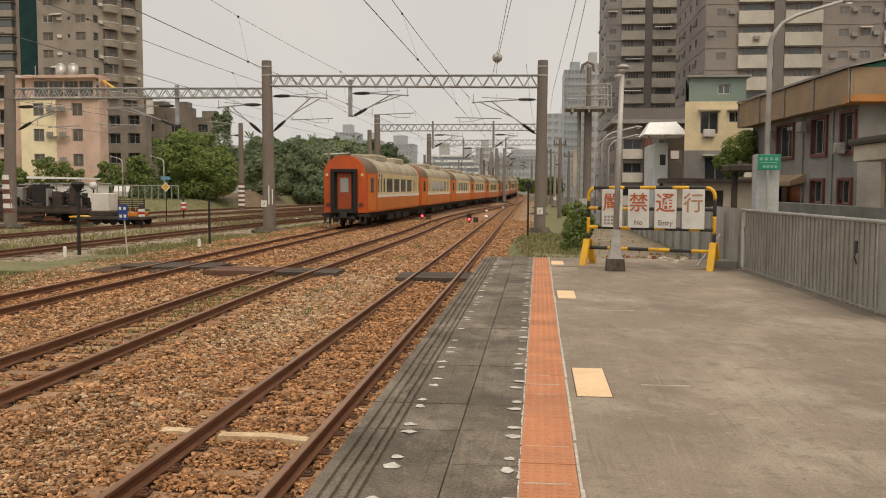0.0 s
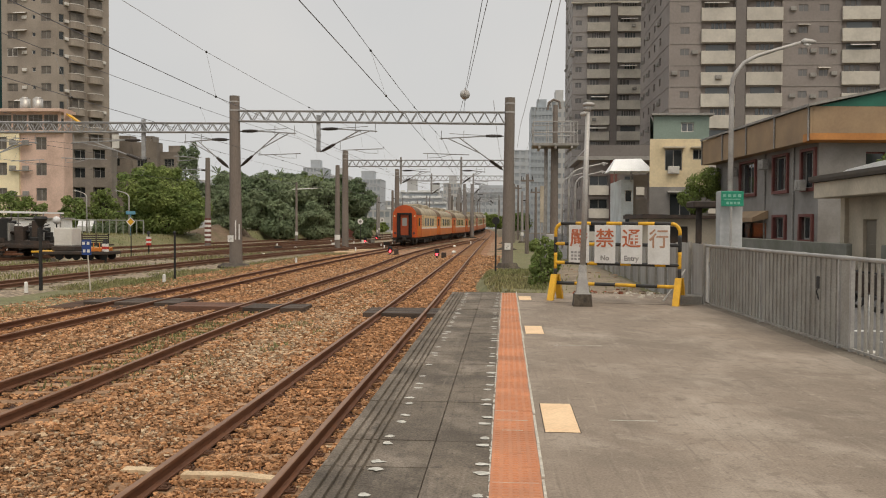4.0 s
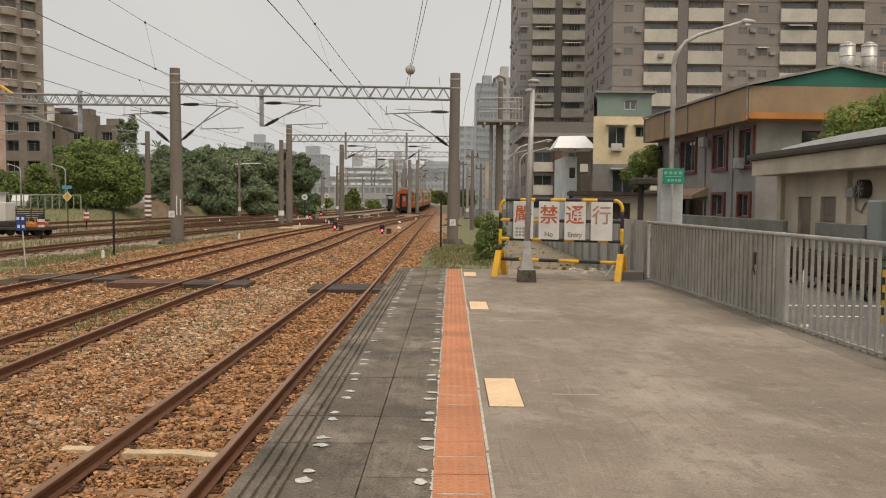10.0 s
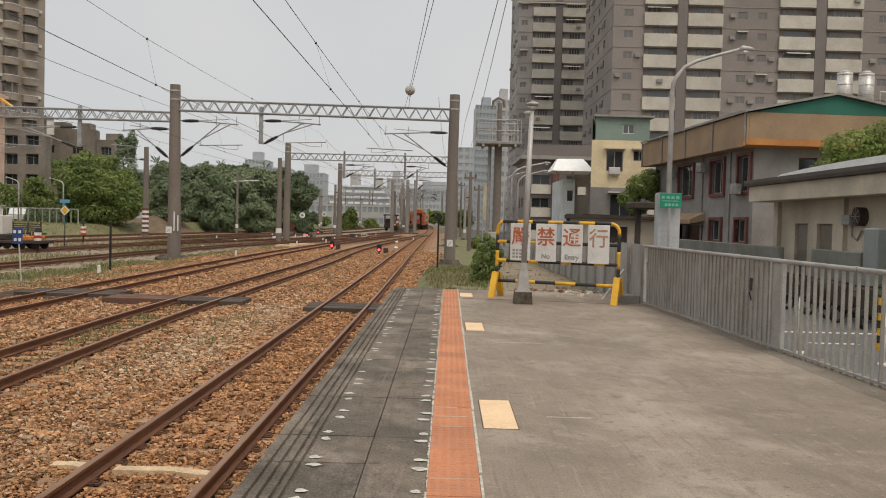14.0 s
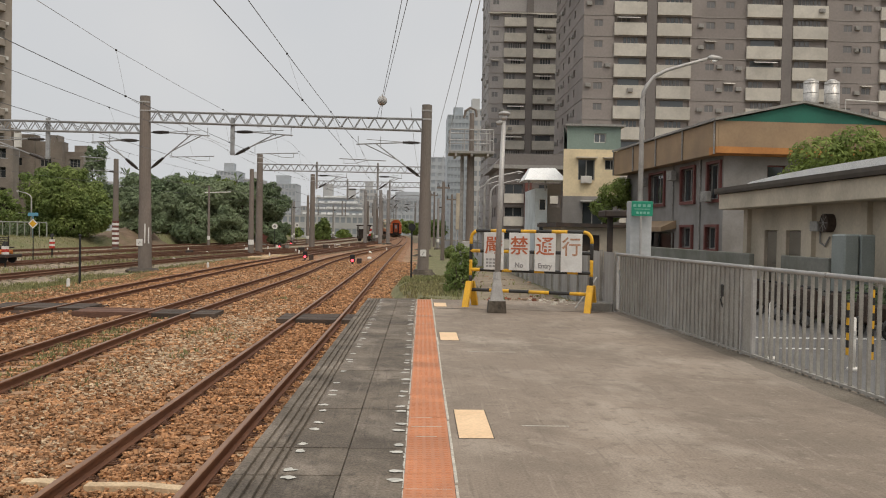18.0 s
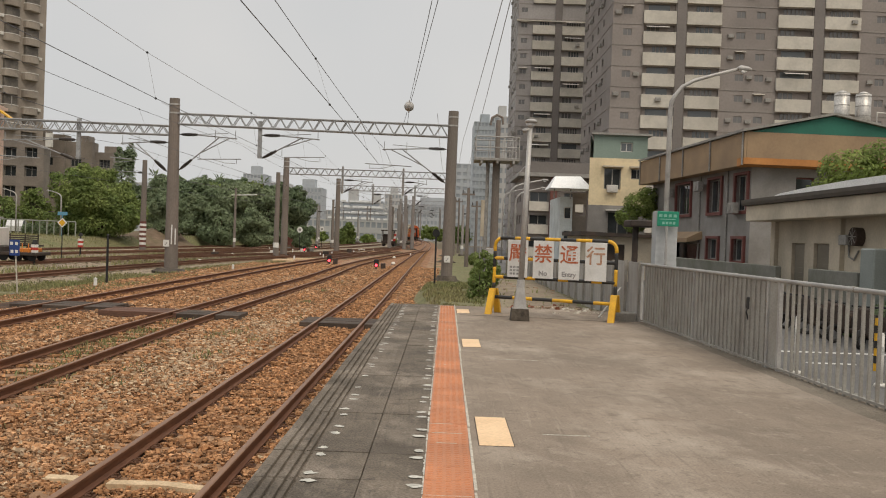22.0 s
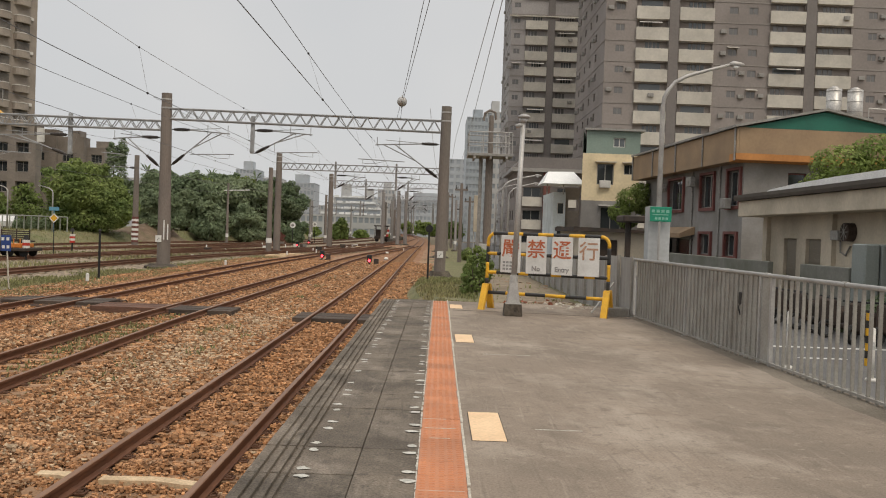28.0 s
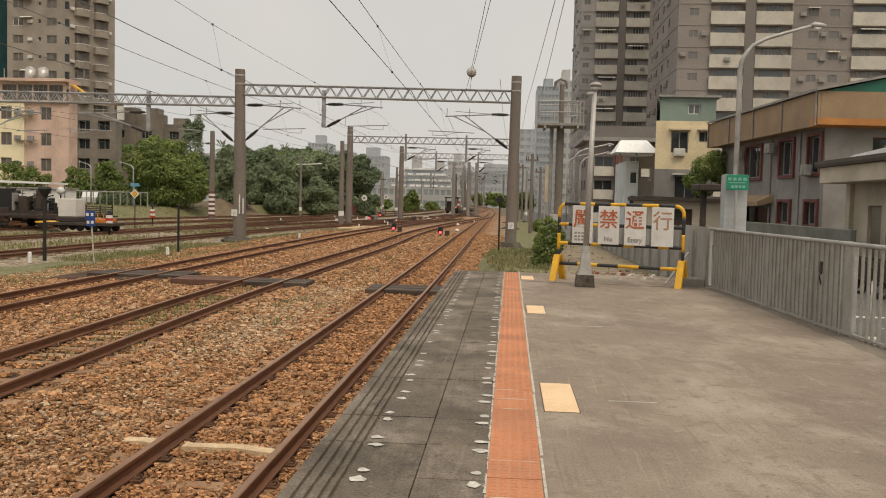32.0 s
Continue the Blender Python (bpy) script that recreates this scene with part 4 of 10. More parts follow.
def build_platform():
    bm = NB()
    prism(bm, [(-0.08, -8), (fence_at(-8) + 0.05, -8), (fence_at(16.8) + 0.05, 16.8), (fence_at(19.2) + 0.05, 19.2), (-0.08, 19.2)], "z", -1.0, -0.001)
    prism(bm, [(-0.97, -8), (-0.081, -8), (-0.081, 19.2), (-0.97, 19.2)], "z", -1.0, -0.06)
    p = solo("platform", bm, "concrete", "wide stained grey concrete station platform", "platform", kind="structure")
    # edge slabs: a grooved nose and a plain back row
    def slab(w, grooves):
        b = NB()
        prof = [(0, -0.09)]
        prof += [(w, -0.09), (w, -0.003), (w - 0.003, 0)]
        for g in sorted(grooves, reverse=True):
            prof += [(g + 0.013, 0), (g + 0.009, -0.02), (g - 0.009, -0.02), (g - 0.013, 0)]
        prof += [(0.004, 0), (0, -0.004)]
        prism(b, prof, "y", 0.004, 0.661)
        return b
    nose = mesh_of("edge_slab", slab(0.648, [0.08, 0.146, 0.214, 0.266]), "paver")
    back = mesh_of("back_slab", slab(0.382, []), "paver")
    y = -7.97
    rng = random.Random(4)
    while y < 19.0:
        for me, x in ((nose, -1.106), (back, -0.453)):
            piece(me.name, me, p, x, y, rng.uniform(-0.003, 0.003), rng.uniform(-0.1, 0.1), rng.uniform(-0.15, 0.15))
        y += 0.665
    # tactile strip, laid a little askew
    def strip_x(yy):
        return -0.07 + 0.0028 * max(0, yy - 5)
    b = NB()
    box(b, 0, 0.296, 0.003, 0.322, -0.03, 0.004)
    for cx in range(5):
        for cy in range(6):
            x, yy = 0.033 + cx * 0.0575, 0.029 + cy * 0.053
            v = []
            for s, zz in ((1.0, 0.004), (0.62, 0.0095)):
                v.append([b.verts.new((x + s * dx, yy + s * dy, zz)) for dx, dy in ((-0.02, -0.009), (0.02, -0.009), (0.02, 0.009), (-0.02, 0.009))])
            b.faces.new(v[1])
            for k in range(4):
                b.faces.new((v[0][k], v[0][(k + 1) % 4], v[1][(k + 1) % 4], v[1][k]))
    tile = mesh_of("tactile_tile", b, "tactile")
    y = 5.04 - 39 * 0.325
    while y < 18.9:
        piece("tactile_tile", tile, p, strip_x(y) + rng.uniform(-0.003, 0.003), y, 0.001 + rng.uniform(-0.002, 0.002), 0, 0, rng.uniform(-0.3, 0.3))
        y += 0.325
    b = NB()
    y = -7.6
    while y < 19.1:   # mortar along the platform side
        l = rng.uniform(0.4, 1.0)
        w = rng.uniform(0.012, 0.026)
        x = strip_x(y + l / 2) + 0.299
        box(b, x, x + w, y, y + l, -0.02, 0.005)
        y += l + rng.choice([0.0, 0.0, 0.06])
    part("mortar_line", b, "mortar", p, "pale mortar line beside the tactile strip")
    b = NB()
    y = 5.04 - 39 * 0.325
    while y < 18.9:
        if rng.random() < 0.45:
            x0, x1 = sorted((rng.uniform(0.0, 0.12), rng.uniform(0.17, 0.295)))
            box(b, strip_x(y) + x0, strip_x(y) + x1, y - 0.004, y + 0.004, -0.02, 0.0065)
        y += 0.325
    part("joint_mortar", b, "mortar", p, "pale mortar left in the tile joints")
    b = NB()
    y = 5.33 - 18 * 0.665
    while y < 19.0:   # worn paint spots in pairs about every slab joint
        for x in (-0.766, -0.125):
            for dy in (-0.1, 0.1):
                cx, cy, r = x + rng.uniform(-0.015, 0.015), y + dy + rng.uniform(-0.03, 0.03), rng.uniform(0.028, 0.044)
                if rng.random() < 0.08:
                    continue
                ring = [b.verts.new((cx + r * 1.15 * math.cos(a) * (1 + 0.4 * rng.uniform(-1, 1)), cy + r * math.sin(a) * (1 + 0.4 * rng.uniform(-1, 1)), 0.0055)) for a in (i * 0.7 for i in range(9))]
                b.faces.new(ring)
        y += 0.665
    y = -2.0
    while y < 19.0:   # mortar squeezed out along the strip
        l, w = rng.uniform(0.05, 0.2), rng.uniform(0.006, 0.022)
        n, e = 6, strip_x(y) - 0.001
        edge = [(e, y + l * i / n) for i in range(n + 1)] + [(e - w * rng.uniform(0.3, 1.0), y + l * (n - i) / n) for i in range(n + 1)]
        b.faces.new([b.verts.new((px, py, 0.0062)) for px, py in edge])
        y += l + rng.choice([0.0, 0.01, 0.03, 0.08])
    tagged(part("paint_spots", b, "spots", p, "worn white paint spots"), kind="stuff")
    for y0, y1 in ((6.32, 7.32), (12.0, 12.92), (17.35, 18.25)):
        b = NB()
        box(b, 0.305, 0.555, y0, y1, -0.01, 0.005, 0.003)
        part("floor_plate", b, "beige", p, "beige floor marker plate")
        b = NB()
        box(b, 0.299, 0.561, y0 - 0.006, y1 + 0.006, -0.01, 0.002)
        part("plate_joint", b, "timber", p, "dark joint round the plate")
    # hairline joints with pale filler
    b = NB()
    for y, xe in ((6.75, 1.6), (10.9, 1.2), (15.0, 1.0)):
        x = 0.62
        while x < xe:
            l = rng.uniform(0.1, 0.5)
            if rng.random() < 0.5:
                box(b, x, min(x + l, xe), y + rng.uniform(-0.004, 0.0), y + rng.uniform(0.003, 0.009), -0.01, 0.0025)
            x += l
    part("joint_filler", b, "spots", p, "patchy pale joint filler")
    return p


def fence_dirt():
    """Dark silt washed against the foot of the fence, wider towards the station."""
    bm = NB()
    rows = []
    for j in range(121):
        y = -6 + 22.7 * j / 120
        w = 0.12 + 0.2 * min(1, max(0, (13.5 - y) / 5.5))
        w *= 1 + 0.14 * noise.noise((2.0, y * 0.9, 6)) + 0.16 * noise.noise((5.0, y * 3.1, 2))
        x = fence_at(y)
        rows.append([bm.verts.new(c) for c in ((x - w, y, -0.0008), (x - w * 0.55, y, 0.006), (x - 0.03, y, 0.012), (x + 0.045, y, 0.01))])
    for a, b in zip(rows, rows[1:]):
        for i in range(3):
            bm.faces.new((a[i], a[i + 1], b[i + 1], b[i]))
    solo("fence_silt", bm, "gutter", "dark silt and dirt washed along the foot of the fence", "dirt", kind="structure", smooth=True)


def crossing(x0, x1, y0, y1, rails, skew, label, wood="timber"):
    """Dark timber boards laid level with the rails."""
    t = thing("board_crossing", (0, 0, 0), label, "board crossing", "board crossings over the tracks")
    n = 5
    w = (y1 - y0) / n
    cuts = [x0] + [c for r in rails for c in (r - 0.07, r + 0.07)] + [x1]
    for k in range(0, len(cuts), 2):
        a, b = cuts[k], cuts[k + 1]
        if b - a < 0.1:
            continue
        bm = NB()
        box(bm, 0, b - a, 0.006, w - 0.006, -0.16, 0, 0.008)
        me = mesh_of("board", bm, wood)
        for i in range(n):
            piece("board", me, t, a, y0 + i * w + skew * ((a + b) / 2 - x0), RAIL - 0.03 - 0.006 * (i % 2))


def cable_cover():
    t = thing("cable_cover", (0, 0, 0), "pale concrete cable cover crossing under the rails", "cable cover")
    rng = random.Random(3)
    for a, b in ((-3.55, -3.14), (-2.94, -2.06)):
        n = 8
        xs = [a + (b - a) * i / n for i in range(n + 1)]
        mid = [7.98 - 0.1 * (x + 2.9) + 0.03 * math.sin(x * 7) for x in xs]
        bm = NB()
        edge = [(x, y - 0.065 + rng.uniform(-0.012, 0.012)) for x, y in zip(xs, mid)] + [(x, y + 0.07 + rng.uniform(-0.012, 0.012)) for x, y in zip(xs[::-1], mid[::-1])]
        prism(bm, edge, "z", BED - 0.05, BED + 0.055)
        part("cover_slab", bm, "cover_tan", t)


build_platform()
fence_dirt()
crossing(-3.5, -1.2, 21.9, 23.4, (T1(22.6) - 0.566, T1(22.6) + 0.566), 0.0, "dark timber boards laid over the platform track")
crossing(-6.85, -5.25, 22.9, 24.1, (T2(23.6) + 0.566,), 0.0, "dark timber boards laid over the middle track")
crossing(-8.95, -6.87, 23.1, 24.3, (T2(23.6) - 0.566,), 0.0, "reddish brown timber boards leading to the middle track", "timber_red")
crossing(-11.7, -9.0, 24.0, 25.5, (T3(24.7) - 0.566, T3(24.7) + 0.566), 0.0, "dark timber boards laid over the running track")
cable_cover()


def earth_path():
    bm = NB()
    for x0, x1, y0, y1 in ((-12.4, -9.0, 23.4, 26.0), (-9.0, -4.9, 22.4, 24.9), (-4.9, -1.15, 21.5, 23.8)):
        top = BED + 0.05 if x0 < -9 else BED - 0.03
        prism(bm, [(y0 - 0.4, BED - 0.12), (y1 + 0.4, BED - 0.12), (y1, top), (y0, top)], "x", x0, x1)
    solo("crossing_fill", bm, "bed_grey_shaded", "packed brown earth between the crossing boards", "earth", kind="structure")
    bm = NB()
    for x0, x1, y0, y1, z in ((-20.0, -12.5, 23.6, 26.6, BED + 0.0),):
        box(bm, x0, x1, y0, y1, z - 0.1, z, 0.02)
    solo("earth_path", bm, "lawn", "trodden weedy path leading to the board crossings", "path", kind="structure")


earth_path()

# ---- overhead line ----
def truss(bm, p, q, hp, hq, bays, r=0.045):
    """A flat lattice beam from p to q (upper chord), hp and hq deep at its ends."""
    p, q = Vector(p), Vector(q)
    lo_p, lo_q = p - Vector((0, 0, hp)), q - Vector((0, 0, hq))
    for dy in (-0.16, 0.16):
        o = Vector((0, dy, 0))
        cyl(bm, p + o, q + o, r, n=6)
        cyl(bm, lo_p + o, lo_q + o, r, n=6)
        for i in range(bays):
            a, b, c = i / bays, (i + 0.5) / bays, (i + 1) / bays
            cyl(bm, lo_p.lerp(lo_q, a) + o, p.lerp(q, b) + o, r * 0.62, n=5, caps=False)
            cyl(bm, p.lerp(q, b) + o, lo_p.lerp(lo_q, c) + o, r * 0.62, n=5, caps=False)
    for i in range(0, bays + 1, 2):
        a = i / bays
        cyl(bm, p.lerp(q, a) + Vector((0, -0.16, 0)), p.lerp(q, a) + Vector((0, 0.16, 0)), r * 0.6, n=5)
        cyl(bm, lo_p.lerp(lo_q, a) + Vector((0, -0.16, 0)), lo_p.lerp(lo_q, a) + Vector((0, 0.16, 0)), r * 0.6, n=5)
    return bm


def mast(parent, base, top, r0, r1, bands=True, tone="pole"):
    """A tapered concrete pole with its foundation and clamp bands."""
    bm = cyl(NB(), base, top, r0, r1, 18)
    part("pole", bm, tone, parent, smooth=False)
    for f in bm.faces if bm.is_valid else ():
        f.smooth = True
    b, t = Vector(base), Vector(top)
    bm = NB()
    jag = random.Random(int(b.x * 31 + b.y * 7))
    n, w = 12, r0 * 2.3
    rings = []
    for z, s in ((-0.4, 1.25), (0.02, 1.15), (0.16, 0.85)):
        rings.append([bm.verts.new((b.x + w * s * jag.uniform(0.82, 1.15) * math.cos(2 * math.pi * i / n), b.y + w * s * jag.uniform(0.82, 1.15) * math.sin(2 * math.pi * i / n), b.z + z + jag.uniform(-0.05, 0.05))) for i in range(n)])
    for lo, hi in zip(rings, rings[1:]):
        for i in range(n):
            bm.faces.new((lo[i], lo[(i + 1) % n], hi[(i + 1) % n], hi[i]))
    bm.faces.new(rings[-1])
    part("foundation", bm, "footing", parent, "rough dark concrete footing")
    if bands:
        for k in (0.915, 0.965):
            c = b.lerp(t, k)
            r = r0 + (r1 - r0) * k + 0.015
            part("clamp", cyl(NB(), c - Vector((0, 0, 0.04)), c + Vector((0, 0, 0.04)), r, r, 18), "galv", parent)


def insulator(bm, p, q):
    p, q = Vector(p), Vector(q)
    cyl(bm, p, q, 0.045, n=8)
    for i in range(10):
        c = p.lerp(q, (i + 0.5) / 10)
        d = (q - p).normalized() * 0.036
        w = 0.75 + 0.35 * math.sin(math.pi * (i + 0.5) / 10)
        cyl(bm, c - d, c + d, 0.07 * w, 0.095 * w, 10)


def cantilever(parent, root, z_arm, z_strut, tip_x, z_reg, reg0, reg1, s=1.0):
    """A hinged bracket: stay tube above, strut below, registration arm and insulators."""
    x, y = root
    d = 1 if tip_x > x else -1
    b = thing_part("bracket", parent)
    arm, ins = NB(), NB()
    insulator(ins, (x + d * 0.1, y, z_arm), (x + d * 0.95 * s, y, z_arm + 0.01))
    cyl(ins, (x, y, z_arm), (x + d * 0.12, y, z_arm), 0.03, n=6)
    cyl(arm, (x + d * 0.95 * s, y, z_arm), (tip_x, y, z_arm - 0.13), 0.034 * s, n=6)
    cyl(arm, (x + d * 0.95 * s, y, z_arm + 0.03), (x + (tip_x - x) * 0.84, y, z_arm + 0.14), 0.018 * s, n=5)
    mid = Vector((x + (tip_x - x) * 0.7, y, z_arm - 0.06))
    low = Vector((x, y, z_strut))
    run = (mid - low).length
    foot = NB()
    insulator(foot, low.lerp(mid, 0.1 / run), low.lerp(mid, 0.9 / run))
    cyl(foot, low, low.lerp(mid, 0.12 / run), 0.03, n=6)
    cyl(arm, low.lerp(mid, 0.9 / run), mid, 0.036 * s, n=6)
    drop = low.lerp(mid, 0.5)
    cyl(arm, drop, (x + (tip_x - x) * 0.88, y, z_arm - 0.1), 0.03 * s, n=6)
    reg = NB()
    cyl(reg, (reg0, y, z_reg - 0.05), (reg1, y, z_reg + 0.03), 0.026 * s, n=6)
    cyl(arm, drop, (drop.x, y, z_reg), 0.016 * s, n=5)
    e = reg1 if abs(reg1 - x) > abs(reg0 - x) else reg0
    cyl(reg, (e - d * 0.25, y, z_reg), (e - d * 0.25, y, z_reg - 0.25), 0.014, n=5)
    tube(reg, [(e - d * 0.3, y, z_reg - 0.22), (e - d * 0.9, y, z_reg - 0.2), (e - d * 1.6, y, z_reg - 0.02)], 0.016, 5)
    for k in (0.62, 0.97):   # upright clamps that carry the wire
        c = x + (tip_x - x) * k
        cyl(arm, (c, y, z_arm - 0.2), (c, y, z_arm + 0.3), 0.018, n=5)
    part("tube_frame", arm, "truss", b)
    part("registration_arm", reg, "truss", b)
    part("insulator", ins, "insul", b, "dark ribbed insulator")
    part("insulator", foot, "insul", b, "dark ribbed insulator")


def thing_part(name, parent):
    """A small fixing plate that carries the pieces of a part."""
    ob = new(name, bpy.data.meshes.new(name))
    ob.parent = parent
    return ob


def drop_arm(parent, x, y, z_top, z_bot, side):
    """A hanging mast under the beam with a bracket on one side."""
    bm = NB()
    box(bm, x - 0.1, x + 0.1, y - 0.08, y + 0.08, z_bot, z_top + 0.35, 0.01)
    for z in (z_bot + 0.1, z_bot + (z_top - z_bot) * 0.55, z_top - 0.05):
        box(bm, x - 0.13, x + 0.13, y - 0.1, y + 0.1, z, z + 0.05)
    part("hanging_mast", bm, "truss", parent)


def white_marks(parent, x, y, z, r):
    bm = NB()
    box(bm, x - 0.16, x + 0.16, y - r - 0.03, y - r - 0.005, z, z + 0.36)
    part("number_plate_board", bm, "signwhite", parent, "small white plate")
    bm = NB()
    for dx, dz in ((-0.02, 0.12), (0.05, 0.2)):
        box(bm, x + dx - 0.05, x + dx + 0.01, y - r - 0.034, y - r - 0.031, z + dz - 0.04, z + dz + 0.03)
    part("plate_marks", bm, "signgrey", parent, "illegible marks")


# first gantry
g = thing("overhead_gantry", (0, 0, 0), "tall concrete poles carrying a galvanised lattice beam over the tracks", "gantry", "overhead gantries")
mast(g, (-15.32 * 0.96, 48, -0.92), (-14.78, 48, 8.41), 0.36, 0.27)
mast(g, (0.19, 48, -1.02), (0.28, 48, 8.25), 0.31, 0.27)
part("lattice_beam", truss(NB(), (-14.5, 48, 7.6), (0.0, 48, 7.47), 0.56, 0.62, 20), "truss", g)
part("lattice_beam", truss(NB(), (-29.4, 48, 7.02), (-15.05, 48, 6.92), 0.55, 0.48, 22), "truss", g)
cantilever(g, (-14.45, 48), 6.49, 4.56, -11.35, 5.24, -13.45, -11.1)
cantilever(g, (-15.08, 48), 6.03, 4.46, -17.6, 5.1, -17.0, -18.2)
drop_arm(g, -10.12, 48, 7.0, 5.35, 1)
cantilever(g, (-10.0, 48), 6.6, 5.35, -6.9, 5.5, -8.8, -6.6)
cantilever(g, (-0.05, 48), 6.2, 4.37, -3.5, 5.25, -1.9, -4.4)
drop_arm(g, -19.9, 48, 6.8, 4.95, 1)
cantilever(g, (-20.0, 48), 6.0, 4.9, -24.0, 5.0, -22, -24.6)
cantilever(g, (-29.3, 48), 6.0, 4.7, -26.0, 4.9, -27.5, -25.6)
bm = NB()
cyl(bm, (0.2, 48, -1.05), (0.2, 48, -0.62), 0.72, 0.5, 14)
part("footing", bm, "footing", g, "dark weathered concrete footing")
white_marks(g, -14.9, 48, 0.42, 0.34)
white_marks(g, 0.2, 48, 0.1, 0.31)
for dx in (0.1, 0.3):
    bm = NB()
    box(bm, -14.75 + dx, -14.69 + dx, 47.62, 47.66, 0.55, 1.7 - dx)
    part("white_strip", bm, "signwhite", g, "white reflective strip")
# striped pole of the yard
mast(g, (-29.95, 48, -0.8), (-29.7, 48, 8.0), 0.36, 0.28, False)


def stripes(parent, x, y, z0, r, n=8, h=0.27):
    for i in range(n):
        b = cyl(NB(), (x, y, z0 + i * h), (x, y, z0 + (i + 1) * h), r + 0.008, r + 0.006, 16)
        if i % 2 == 0:
            part("dark_band", b, "maroon", parent, "maroon painted warning band")
        else:
            part("pale_band", b, "signwhite", parent, "pale painted warning band")


stripes(g, -29.94, 48, 0.0, 0.36)


def gantry(y, xl, xr, zt, zb, drops, lab="concrete poles with a galvanised lattice beam further down the line", depth=0.6, bays=20):
    g = thing("overhead_gantry", (0, 0, 0), lab, "gantry", "overhead gantries")
    # masts from 120 m on take the tone with haze in its colour
    tone = "pole" if y < 120 else "pole_hazed"
    mast(g, (xl, y, -0.95 + rise(y)), (xl, y, zt), 0.34, 0.27, True, tone)
    mast(g, (xr, y, -0.95 + rise(y)), (xr, y, zt), 0.34, 0.27, True, tone)
    part("lattice_beam", truss(NB(), (xl + 0.3, y, zb), (xr - 0.3, y, zb), depth, depth, bays), "truss", g)
    for x, tip in drops:
        drop_arm(g, x, y, zb - depth, zb - depth - 1.6, 1)
        if y < 120:
            part("drop_post", cyl(NB(), (x, y - 0.05, zb + 0.3), (x, y - 0.05, zb - depth - 1.7), 0.09, n=8), "pole_hazed", g)
        d = 1 if tip > x else -1
        cantilever(g, (x + 0.1 * d, y), zb - depth - 0.4, zb - depth - 1.6, tip, zb - depth - 1.45, x + 1.2 * d, tip + 0.3 * d)
    return g


gantry(85, -15.3, 0.25, 8.45, 7.55, ((-9.9, -7.0), (-4.1, -1.8)))
gantry(110, -13.3, 0.3, 8.2, 7.4, ((-9.0, -6.6), (-3.8, -2.0)), bays=18)
gantry(150, -6.7, 0.9, 8.2, 7.4, ((-4.6, -3.2),), bays=10)
gantry(153, -9.4, -5.5, 8.3, 7.3, ((-7.4, -6.2),), bays=6)
gantry(190, -9.5, 1.5, 9.2, 8.0, ((-7.0, -5.5), (-2.2, -3.8)), bays=14)
gantry(232, -9.9, 0.8, 9.6, 8.4, ((-7.4, -6.2), (-3.2, -5.0)), bays=18)
gantry(275, -24.0, -1.5, 10.2, 8.9, ((-14.0, -12.0),), bays=18)

# lone masts
def lone_mast(x, y, top, r, arm, lab, striped=False, zb=-0.95, flat=False, tone="pole"):
    t = thing("overhead_mast", (x, y, zb), lab, "overhead line mast", "lone masts of the yard")
    mast(t, (0, 0, 0), (0, 0, top - zb), r, r * 0.72, False, tone)
    if striped:
        stripes(t, 0, 0, 0.45, r, 11, 0.22)
    else:
        bm = NB()
        cyl(bm, (0, 0, 0.9), (0, 0, 1.35), r + 0.01, r + 0.006, 14)
        part("white_band", bm, "signwhite", t, "white painted band")
    if arm and flat:
        part("cross_tube", cyl(NB(), (-0.5, 0, top - zb - 0.9), (arm, 0, top - zb - 0.75), 0.06, n=6), "signwhite", t, "pale straight side arm")
    elif arm:
        b = NB()
        cyl(b, (0, 0, top - zb - 1.2), (arm, 0, top - zb - 1.1), 0.03, n=6)
        cyl(b, (0, 0, top - zb - 2.6), (arm * 0.9, 0, top - zb - 1.15), 0.03, n=6)
        part("bracket_tube", b, "truss", t)
        b = NB()
        insulator(b, (0, 0, top - zb - 1.2), (arm * 0.25, 0, top - zb - 1.18))
        part("insulator", b, "insul", t)
    return t


lone_mast(-15.3, 81, 6.8, 0.26, 0, "slim concrete mast with a white band beside the tracks")
lone_mast(-28.5, 84, 7.7, 0.3, -2.6, "concrete mast with maroon and white warning bands", True)
lone_mast(-25.5, 108, 6.5, 0.17, 2.6, "thin mast with a side arm before the trees", flat=True)
lone_mast(-17.0, 135, 6.5, 0.24, 2.0, "slim concrete mast in the yard throat")
lone_mast(-20.0, 165, 7.0, 0.24, 2.0, "slim concrete mast in the yard throat")
lone_mast(-8.6, 178, 7.8, 0.26, 1.5, "slim concrete mast in the yard throat")
lone_mast(-12.0, 205, 8.0, 0.26, 1.5, "slim concrete mast in the yard throat")


# ---- wires ----
def wire(name, pts, r, material, label, sag=0.0):
    out = []
    for a, b in zip(pts, pts[1:]):
        a, b = Vector(a), Vector(b)
        n = 8
        for i in range(n):
            t = i / n
            p = a.lerp(b, t)
            p.z -= sag * 4 * t * (1 - t)
            out.append(p)
    out.append(Vector(pts[-1]))
    return solo(name, tube(NB(), out, r, 5), material, label, "overhead wire", "overhead wires")


CLAMP = mesh_of("clamp", ball(NB(), (0, 0, 0), 0.03, 6, 4), "dark")


